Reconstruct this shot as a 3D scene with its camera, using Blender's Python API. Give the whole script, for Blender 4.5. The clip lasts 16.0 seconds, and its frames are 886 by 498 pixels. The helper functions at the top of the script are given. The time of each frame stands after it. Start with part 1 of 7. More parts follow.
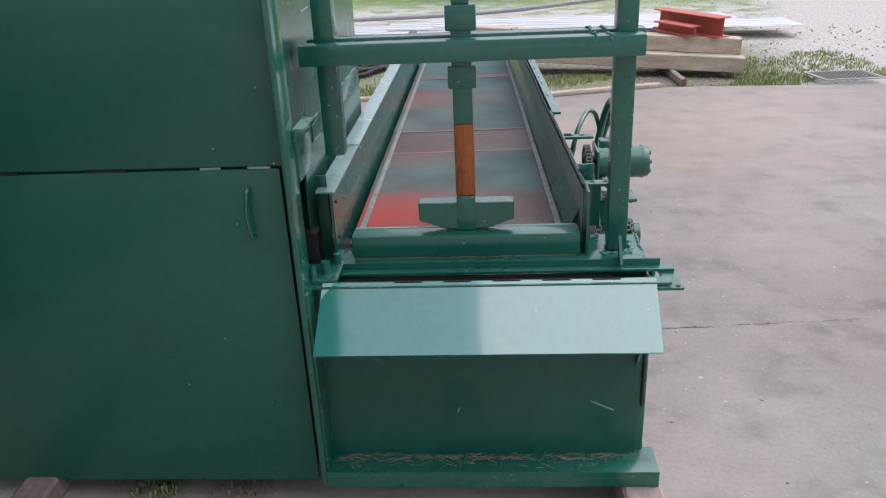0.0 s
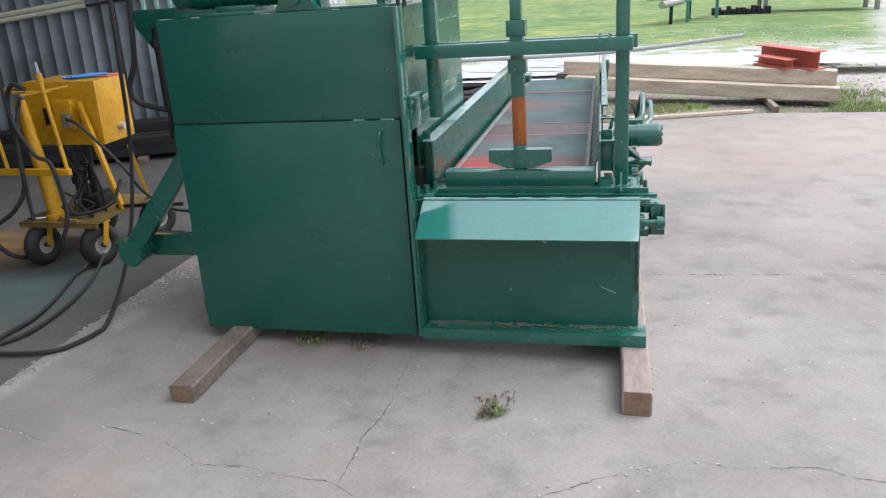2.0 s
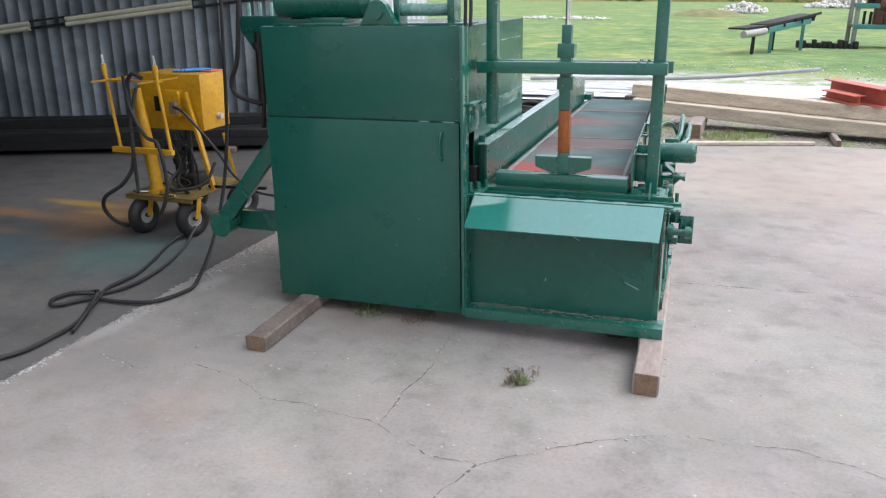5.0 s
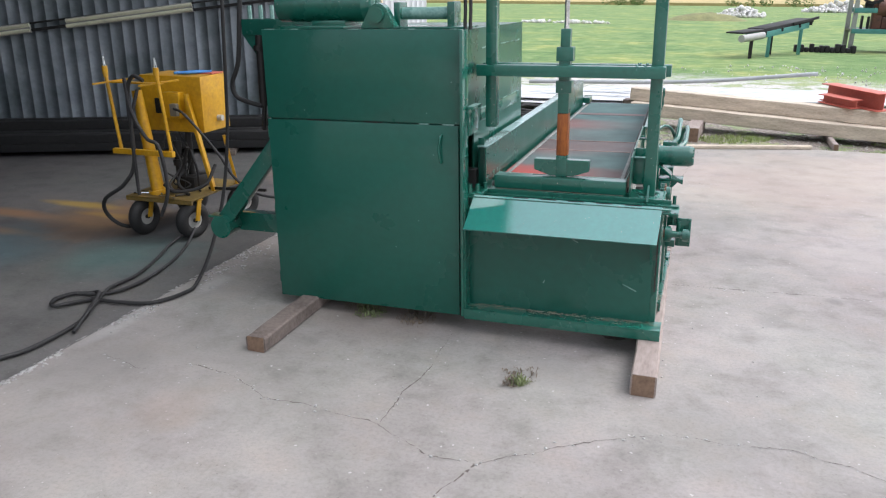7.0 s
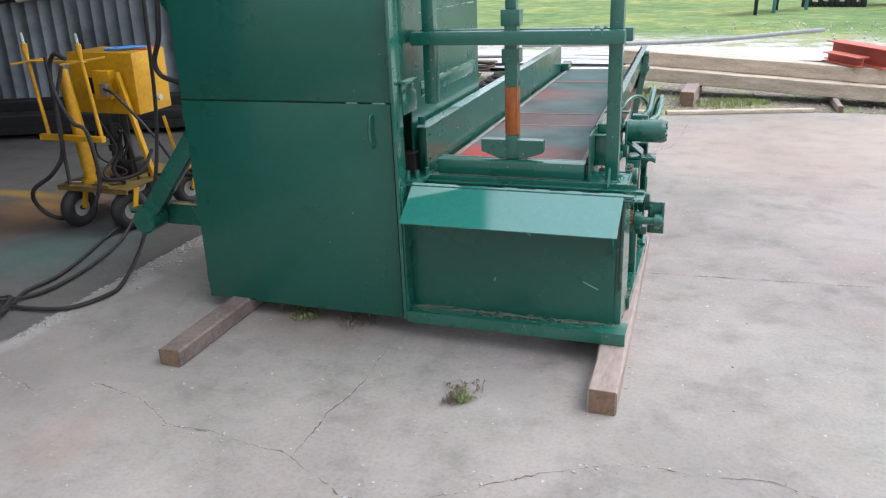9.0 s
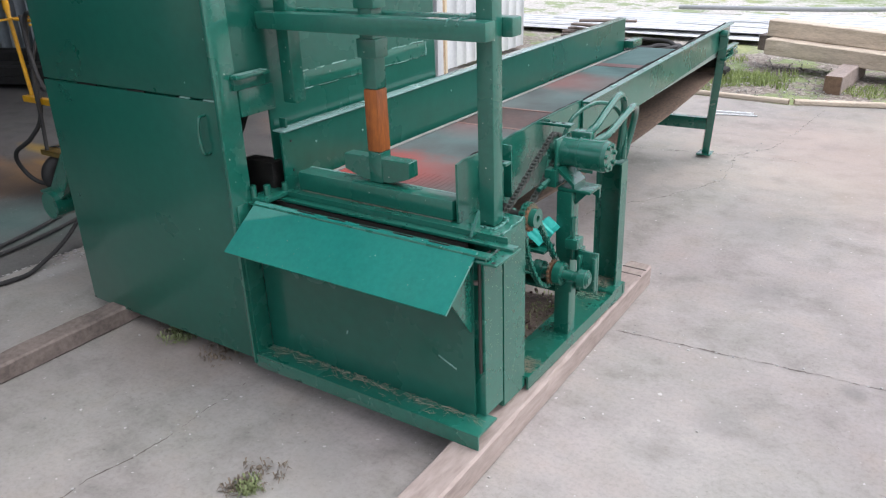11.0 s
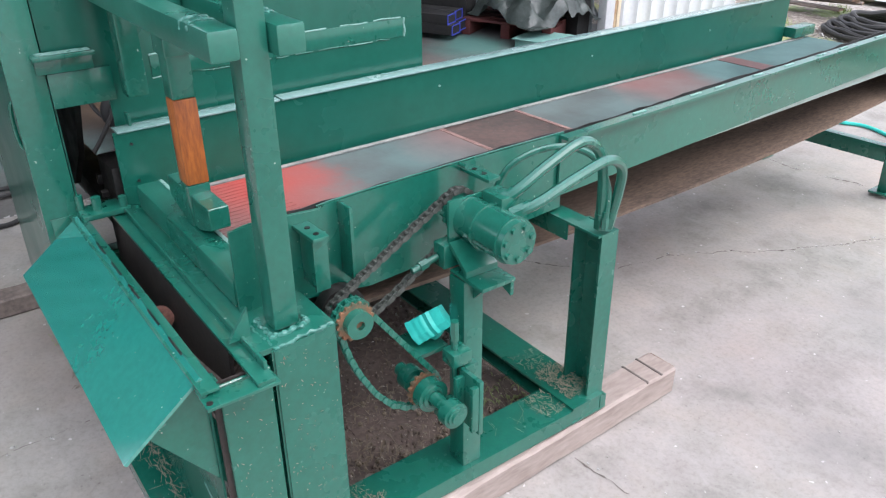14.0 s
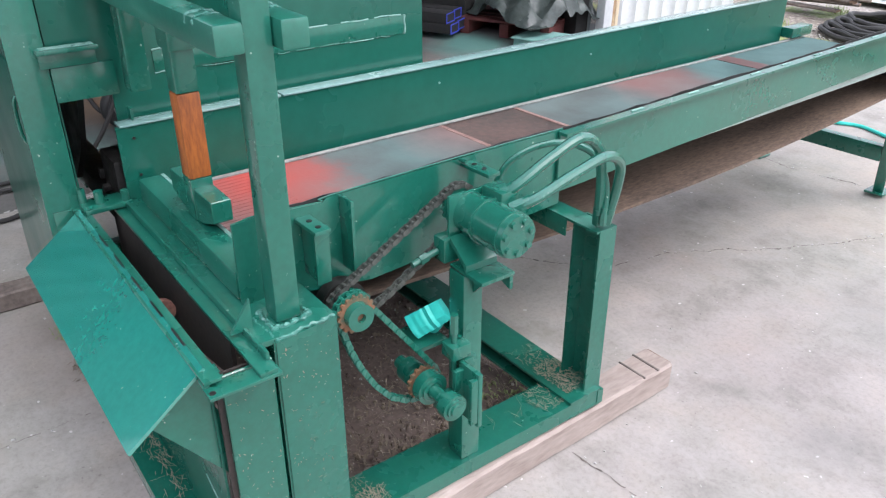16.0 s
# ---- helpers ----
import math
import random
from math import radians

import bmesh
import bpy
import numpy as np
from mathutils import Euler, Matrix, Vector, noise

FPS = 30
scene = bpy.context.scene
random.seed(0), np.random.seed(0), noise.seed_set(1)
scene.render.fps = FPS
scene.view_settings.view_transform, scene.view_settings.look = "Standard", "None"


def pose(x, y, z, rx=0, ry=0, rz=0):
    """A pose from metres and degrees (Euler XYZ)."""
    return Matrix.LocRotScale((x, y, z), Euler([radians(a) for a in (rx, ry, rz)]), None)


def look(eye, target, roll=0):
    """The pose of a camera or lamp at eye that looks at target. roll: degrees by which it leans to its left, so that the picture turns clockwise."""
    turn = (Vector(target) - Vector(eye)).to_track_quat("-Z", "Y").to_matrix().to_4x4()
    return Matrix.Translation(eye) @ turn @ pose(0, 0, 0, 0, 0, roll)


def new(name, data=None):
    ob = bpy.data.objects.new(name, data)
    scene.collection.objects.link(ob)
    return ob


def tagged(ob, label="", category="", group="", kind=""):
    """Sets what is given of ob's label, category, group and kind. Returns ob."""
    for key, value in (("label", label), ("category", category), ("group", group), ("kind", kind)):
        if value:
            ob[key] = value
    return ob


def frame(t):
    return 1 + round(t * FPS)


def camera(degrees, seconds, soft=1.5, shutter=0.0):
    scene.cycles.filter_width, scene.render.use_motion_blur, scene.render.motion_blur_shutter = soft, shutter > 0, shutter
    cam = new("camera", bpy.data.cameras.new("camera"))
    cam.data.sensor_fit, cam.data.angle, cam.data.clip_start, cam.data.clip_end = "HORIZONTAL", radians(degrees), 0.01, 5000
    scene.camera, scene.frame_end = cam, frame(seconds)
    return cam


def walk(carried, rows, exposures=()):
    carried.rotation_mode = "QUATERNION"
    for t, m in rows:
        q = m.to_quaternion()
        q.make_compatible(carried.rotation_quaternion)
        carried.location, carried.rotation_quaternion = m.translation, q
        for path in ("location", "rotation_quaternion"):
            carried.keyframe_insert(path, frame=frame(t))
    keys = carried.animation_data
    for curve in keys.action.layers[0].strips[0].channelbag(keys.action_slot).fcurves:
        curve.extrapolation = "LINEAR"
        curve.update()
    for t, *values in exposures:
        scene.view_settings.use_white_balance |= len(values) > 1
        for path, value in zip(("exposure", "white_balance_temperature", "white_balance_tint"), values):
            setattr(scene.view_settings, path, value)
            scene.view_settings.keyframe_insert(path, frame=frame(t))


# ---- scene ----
cam = camera(59.5, 16.0, 1.2)
PATH = [
    (0, (0.165, -0.016, 1.54), (0.06, 1.818, 0.749), -1.3),
    (0.5, (0.234, -0.32, 1.525), (0.005, 1.512, 0.758), -2.1),
    (1, (0.348, -0.627, 1.563), (0.044, 1.229, 0.881), -0.9),
    (1.5, (0.468, -0.899, 1.539), (0.036, 0.915, 0.817), -1.7),
    (2, (0.523, -1.148, 1.527), (0.081, 0.682, 0.855), -2.7),
    (2.5, (0.566, -1.336, 1.567), (0.081, 0.483, 0.891), -2.3),
    (3, (0.67, -1.488, 1.556), (0.109, 0.316, 0.9), -0.6),
    (3.5, (0.727, -1.553, 1.558), (0.127, 0.248, 0.929), -0.2),
    (4, (0.728, -1.557, 1.561), (0.122, 0.239, 0.923), -0.1),
    (6.5, (0.723, -1.596, 1.57), (0.116, 0.203, 0.939), 0.5),
    (7, (0.729, -1.597, 1.569), (0.124, 0.202, 0.94), 0.4),
    (7.5, (0.734, -1.605, 1.573), (0.124, 0.198, 0.958), 0.6),
    (8, (0.751, -1.559, 1.546), (0.127, 0.223, 0.885), -0.4),
    (8.5, (0.801, -1.336, 1.536), (0.184, 0.433, 0.836), 0.0),
    (9, (0.874, -1.073, 1.54), (0.252, 0.691, 0.831), -1.2),
    (9.2, (0.926, -0.972, 1.537), (0.289, 0.786, 0.826), -1.5),
    (11.3, (1.635, 0.381, 1.548), (0.575, 1.866, 0.728), -0.7),
    (11.5, (1.641, 0.545, 1.543), (0.613, 2.045, 0.71), 0.8),
    (12, (1.657, 0.869, 1.545), (0.563, 2.303, 0.68), 0.8),
    (12.5, (1.744, 1.119, 1.554), (0.481, 2.374, 0.642), 2.3),
    (13, (1.723, 1.324, 1.555), (0.442, 2.555, 0.636), 2.8),
    (13.5, (1.717, 1.426, 1.555), (0.34, 2.523, 0.606), 1.1),
    (14, (1.728, 1.45, 1.552), (0.318, 2.498, 0.596), 0.3),
    (14.5, (1.736, 1.455, 1.547), (0.325, 2.494, 0.581), 0.3),
    (15, (1.733, 1.448, 1.553), (0.323, 2.488, 0.588), 0.5),
    (15.5, (1.736, 1.436, 1.548), (0.327, 2.48, 0.587), 0.5),
    (16, (1.741, 1.432, 1.55), (0.336, 2.486, 0.593), 0.7),
]
walk(cam, [(t, look(eye, target, roll)) for t, eye, target, roll in PATH],
     [(0.0, 0.0, 6400, 16), (1.0, 0.28, 6400, 13), (2.0, 0.45, 6350, 12), (3.0, 0.47, 6350, 12), (9.0, 0.48, 6350, 12), (11.5, 0.46, 6400, 14), (12.5, 0.39, 6400, 15),
      (13.0, 0.58, 6350, 14), (13.5, 0.58, 6300, 14), (14.2, 0.92, 6300, 14), (16.0, 0.90, 6300, 14)])

# ---- light ----
world = bpy.data.worlds.new("overcast_sky")
scene.world = world
world.use_nodes = True
wn = world.node_tree.nodes
wl = world.node_tree.links
sky = wn.new("ShaderNodeTexSky")
sky.sky_type, sky.sun_disc = "NISHITA", False
sky.sun_elevation, sky.sun_rotation = radians(50), radians(55)
sky.air_density, sky.dust_density, sky.ozone_density = 1.0, 1.5, 1.5
pale = wn.new("ShaderNodeHueSaturation")
pale.inputs["Saturation"].default_value = 0.30
wl.new(sky.outputs["Color"], pale.inputs["Color"])
# an overcast sky is brighter overhead than at the horizon
sky_way = wn.new("ShaderNodeTexCoord")
sky_sep = wn.new("ShaderNodeSeparateXYZ")
sky_law = wn.new("ShaderNodeMapRange")
sky_law.inputs["To Min"].default_value, sky_law.inputs["To Max"].default_value = 0.42, 3.0
sky_mul = wn.new("ShaderNodeVectorMath")
sky_mul.operation = "SCALE"
wl.new(sky_way.outputs["Generated"], sky_sep.inputs[0])
wl.new(sky_sep.outputs["Z"], sky_law.inputs["Value"])
wl.new(pale.outputs["Color"], sky_mul.inputs[0])
wl.new(sky_law.outputs["Result"], sky_mul.inputs["Scale"])
wl.new(sky_mul.outputs[0], wn["Background"].inputs["Color"])
wn["Background"].inputs["Strength"].default_value = 0.155

sun_data = bpy.data.lights.new("sun", "SUN")
sun_data.energy, sun_data.angle, sun_data.color = 0.8, radians(50), (1.0, 0.97, 0.94)
sun = new("sun", sun_data)
sun.matrix_world = look((5.5, -3.5, 12.5), (0, 0, 0))


# ---- materials ----
def node_mat(name):
    m = bpy.data.materials.new(name)
    m.use_nodes = True
    return m, m.node_tree.nodes, m.node_tree.links, m.node_tree.nodes["Principled BSDF"]


def ramp(nodes, links, source, stops):
    r = nodes.new("ShaderNodeValToRGB")
    e = r.color_ramp.elements
    while len(e) < len(stops):
        e.new(0.5)
    for el, (p, c) in zip(e, stops):
        el.position, el.color = p, (*c, 1) if len(c) == 3 else c
    links.new(source, r.inputs["Fac"])
    return r


def noise_tex(nodes, links, scale, detail=4.0, rough=0.55, coord="Object", stretch=None):
    tc = nodes.new("ShaderNodeTexCoord")
    n = nodes.new("ShaderNodeTexNoise")
    n.inputs["Scale"].default_value, n.inputs["Detail"].default_value = scale, detail
    n.inputs["Roughness"].default_value = rough
    src = tc.outputs[coord]
    if stretch:
        mp = nodes.new("ShaderNodeMapping")
        mp.inputs["Scale"].default_value = stretch
        links.new(src, mp.inputs["Vector"])
        src = mp.outputs["Vector"]
    links.new(src, n.inputs["Vector"])
    return n


def mix_rgb(nodes, links, fac, a, b, mode="MIX"):
    m = nodes.new("ShaderNodeMix")
    m.data_type, m.blend_type = "RGBA", mode
    for sock, v in (("Factor", fac), ("A", a), ("B", b)):
        s = [i for i in m.inputs if i.name == sock and i.enabled and (sock == "Factor" and i.type == "VALUE" or i.type == "RGBA")][0]
        if hasattr(v, "is_linked"):
            links.new(v, s)
        elif isinstance(v, (int, float)):
            s.default_value = v
        else:
            s.default_value = (*v, 1)
    return [o for o in m.outputs if o.type == "RGBA"][0]


def bump(nodes, links, bsdf, height, strength=0.2, distance=0.01):
    b = nodes.new("ShaderNodeBump")
    b.inputs["Strength"].default_value, b.inputs["Distance"].default_value = strength, distance
    links.new(height, b.inputs["Height"])
    links.new(b.outputs["Normal"], bsdf.inputs["Normal"])


def surface(name, dark, light, scale=6.0, rough=(0.5, 0.7), metal=0.0, grain=80.0, bumpy=0.15, coat=0.0, stretch=None, fleck=None, fleck_at=0.72, distance=0.004):
    """Two scales of variation, a bumpy grain and, where given, small flecks."""
    m, nodes, links, bsdf = node_mat(name)
    big = noise_tex(nodes, links, scale, 5.0, 0.6, "Object", stretch)
    small = noise_tex(nodes, links, grain, 3.0, 0.6, "Object", stretch)
    both = nodes.new("ShaderNodeMath")
    both.operation = "MULTIPLY_ADD"
    links.new(small.outputs["Fac"], both.inputs[0])
    both.inputs[1].default_value = 0.45
    half = nodes.new("ShaderNodeMath")
    half.operation = "MULTIPLY"
    links.new(big.outputs["Fac"], half.inputs[0])
    half.inputs[1].default_value = 0.6
    links.new(half.outputs[0], both.inputs[2])
    col = ramp(nodes, links, both.outputs[0], [(0.32, dark), (0.68, light)]).outputs["Color"]
    if fleck:
        f = noise_tex(nodes, links, grain * 1.7, 1.0, 0.4)
        fr = ramp(nodes, links, f.outputs["Fac"], [(fleck_at, (0, 0, 0)), (fleck_at + 0.02, (1, 1, 1))])
        col = mix_rgb(nodes, links, fr.outputs["Color"], col, fleck)
    links.new(col, bsdf.inputs["Base Color"])
    rr = ramp(nodes, links, big.outputs["Fac"], [(0.35, (rough[0],) * 3), (0.65, (rough[1],) * 3)])
    links.new(rr.outputs["Color"], bsdf.inputs["Roughness"])
    bsdf.inputs["Metallic"].default_value = metal
    bsdf.inputs["Coat Weight"].default_value = coat
    bsdf.inputs["Coat Roughness"].default_value = 0.10
    if bumpy:
        bump(nodes, links, bsdf, both.outputs[0], bumpy, distance)
    return m


def plain(name, colour, rough=0.5, metal=0.0):
    d = tuple(c * 0.8 for c in colour)
    l = tuple(min(1, c * 1.15) for c in colour)
    return surface(name, d, l, 9.0, (rough * 0.9, min(1, rough * 1.1)), metal, 120.0, 0.08)


def galv_mat():
    """Grey sheet cladding with soot and dark green overspray drifting over it."""
    m, nodes, links, bsdf = node_mat("galvanised_cladding")
    big = noise_tex(nodes, links, 0.9, 5.0, 0.62)
    fine = noise_tex(nodes, links, 35.0, 3.0, 0.6)
    streak = noise_tex(nodes, links, 1.4, 5.0, 0.6, "Object", (3.0, 3.0, 0.35))
    col = ramp(nodes, links, streak.outputs["Fac"], [(0.34, (0.20, 0.225, 0.245)), (0.64, (0.35, 0.385, 0.415))]).outputs["Color"]
    soot = ramp(nodes, links, big.outputs["Fac"], [(0.47, (0, 0, 0)), (0.66, (0.85, 0.85, 0.85))]).outputs["Color"]
    col = mix_rgb(nodes, links, soot, col, (0.035, 0.062, 0.062))
    grain = ramp(nodes, links, fine.outputs["Fac"], [(0.3, (0.86, 0.86, 0.86)), (0.6, (1, 1, 1))]).outputs["Color"]
    col = mix_rgb(nodes, links, 0.7, col, grain, "MULTIPLY")
    links.new(col, bsdf.inputs["Base Color"])
    bsdf.inputs["Metallic"].default_value, bsdf.inputs["Roughness"].default_value = 0.25, 0.5
    bump(nodes, links, bsdf, big.outputs["Fac"], 0.08, 0.02)
    return m


GREEN = surface("green_enamel", (0.0055, 0.086, 0.058), (0.011, 0.128, 0.090), 3.0, (0.20, 0.36), 0.0, 60.0, 0.09, 0.65, None, (0.30, 0.38, 0.32), 0.782)
GREEN_DOOR = surface("green_enamel_smooth", (0.0046, 0.074, 0.051), (0.0080, 0.100, 0.070), 1.6, (0.22, 0.36), 0.0, 25.0, 0.03, 0.38, None, (0.35, 0.5, 0.4), 0.845)
# flap's copy of the machine green, base lightened for the light it catches
LIT_FLAP_GREEN = surface("lit_glossy_green_flap", (0.011, 0.166, 0.130), (0.017, 0.222, 0.178), 3.0, (0.06, 0.11), 0.0, 60.0, 0.010, 1.0, None, (0.45, 0.52, 0.45), 0.800)
LIT_FLAP_GREEN.node_tree.nodes["Principled BSDF"].inputs["Coat Roughness"].default_value = 0.04
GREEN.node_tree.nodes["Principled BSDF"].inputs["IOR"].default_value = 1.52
LIT_FLAP_GREEN.node_tree.nodes["Principled BSDF"].inputs["IOR"].default_value = 1.85
LIT_FLAP_GREEN.node_tree.nodes["Principled BSDF"].inputs["Coat IOR"].default_value = 1.75
GREEN_DOOR.node_tree.nodes["Principled BSDF"].inputs["IOR"].default_value = 1.42
WORN_AND_LIT = surface("worn_and_lit_edge", (0.06, 0.20, 0.16), (0.27, 0.42, 0.38), 12.0, (0.22, 0.4), 0.1, 90.0, 0.15)
RUST_BAND = surface("streaked_bare_rust", (0.11, 0.026, 0.010), (0.42, 0.125, 0.022), 9.0, (0.4, 0.6), 0.1, 60.0, 0.15, 0.0, (3, 3, 0.5))
# sky reflection on the flange, painted in as a pale base colour
SKY_PALE_FLANGE = surface("sky_pale_flange", (0.13, 0.25, 0.23), (0.25, 0.38, 0.36), 3.0, (0.2, 0.3), 0.0, 40.0, 0.05, 0.8)
RUSTY_STEEL = surface("rusty_steel", (0.03, 0.034, 0.028), (0.17, 0.15, 0.125), 14.0, (0.4, 0.65), 0.6, 180.0, 0.3)
DARK_STEEL = surface("oily_dark_steel", (0.006, 0.006, 0.006), (0.03, 0.028, 0.026), 14.0, (0.35, 0.6), 0.4, 120.0, 0.2)
wavy = GREEN_DOOR.node_tree.nodes.new("ShaderNodeTexNoise")
wavy.inputs["Scale"].default_value, wavy.inputs["Detail"].default_value = 1.3, 1.0
dent = GREEN_DOOR.node_tree.nodes.new("ShaderNodeBump")
dent.inputs["Strength"].default_value, dent.inputs["Distance"].default_value = 0.5, 0.05
GREEN_DOOR.node_tree.links.new(wavy.outputs["Fac"], dent.inputs["Height"])
GREEN_DOOR.node_tree.links.new(dent.outputs["Normal"], GREEN_DOOR.node_tree.nodes["Principled BSDF"].inputs["Coat Normal"])
CHAIN = surface("oily_chain_steel", (0.018, 0.026, 0.023), (0.15, 0.155, 0.14), 16.0, (0.35, 0.55), 0.5, 180.0, 0.3)
CHROME = plain("chromed_rod", (0.72, 0.73, 0.74), 0.12, 1.0)
BLACK_RUBBER = surface("black_rubber", (0.010, 0.010, 0.011), (0.030, 0.029, 0.028), 10.0, (0.55, 0.75), 0.0, 150.0, 0.15)
YELLOW = surface("yellow_paint", (0.42, 0.205, 0.005), (0.64, 0.345, 0.007), 5.0, (0.3, 0.45), 0.0, 40.0, 0.05, 0.3, None, (0.10, 0.07, 0.03), 0.80)
WOOD = surface("weathered_timber", (0.21, 0.165, 0.145), (0.37, 0.305, 0.272), 5.0, (0.75, 0.9), 0.0, 40.0, 0.7, 0.0, (1.6, 0.35, 1.6))
WOOD_ACROSS = surface("weathered_timber_pile", (0.32, 0.26, 0.195), (0.68, 0.58, 0.465), 5.0, (0.75, 0.9), 0.0, 45.0, 0.7, 0.0, (0.22, 3.2, 3.2))
RUST_FLAKE = surface("flaking_rust", (0.012, 0.085, 0.06), (0.27, 0.105, 0.05), 34.0, (0.5, 0.7), 0.2, 160.0, 0.3)
WOOD_ENDGRAIN = surface("sawn_end", (0.11, 0.068, 0.045), (0.27, 0.175, 0.115), 20.0, (0.8, 0.9), 0.0, 60.0, 0.4)
GREY_WOOD = surface("grey_timber", (0.075, 0.058, 0.050), (0.235, 0.19, 0.165), 5.0, (0.75, 0.9), 0.0, 50.0, 0.5)
RED_PAINT = surface("red_primer", (0.40, 0.085, 0.06), (0.58, 0.15, 0.105), 7.0, (0.5, 0.7), 0.0, 70.0, 0.1)
WHITE_SHEET = surface("white_sheet_metal", (0.52, 0.54, 0.56), (0.68, 0.69, 0.69), 2.0, (0.35, 0.5), 0.0, 30.0, 0.05)
GALV = galv_mat()
STRAW = plain("dry_straw", (0.25, 0.215, 0.16), 0.8)
LEAF = plain("weed_leaf", (0.17, 0.205, 0.085), 0.7)
DRY_LEAF = plain("dry_weed", (0.17, 0.135, 0.10), 0.8)
STONE = surface("pale_rubble", (0.24, 0.23, 0.21), (0.50, 0.48, 0.45), 5.0, (0.8, 0.95), 0.0, 40.0, 0.6)
TEAL = surface("teal_plastic", (0.02, 0.42, 0.36), (0.04, 0.56, 0.48), 8.0, (0.35, 0.5), 0.0, 60.0, 0.05)
BLUE = plain("blue_painted_end", (0.04, 0.06, 0.42), 0.5)
LINER = surface("scuffed_liner", (0.17, 0.235, 0.21), (0.37, 0.43, 0.40), 5.0, (0.28, 0.45), 0.0, 90.0, 0.12, 0.0, (1, 0.3, 1))
BELT_UNDER = surface("tan_belt_underside", (0.030, 0.020, 0.015), (0.20, 0.135, 0.095), 2.2, (0.8, 0.95), 0.0, 60.0, 0.25, 0.0, (2.0, 0.6, 1))
WARM_TUBE = plain("unlit_fluorescent_tube", (0.72, 0.70, 0.52), 0.35)
LIGHT_GREEN = surface("thick_weld_paint", (0.013, 0.11, 0.083), (0.055, 0.20, 0.16), 30.0, (0.3, 0.45), 0.0, 120.0, 0.5, 0.25)
DIRT = surface("damp_brown_dirt", (0.035, 0.025, 0.022), (0.165, 0.125, 0.108), 5.0, (0.85, 1.0), 0.0, 55.0, 0.9, 0.0, None, (0.30, 0.26, 0.22), 0.70, 0.012)
DULL_BLACK = surface("soot_black", (0.006, 0.006, 0.007), (0.022, 0.021, 0.02), 3.0, (0.7, 0.9), 0.0, 30.0, 0.2)


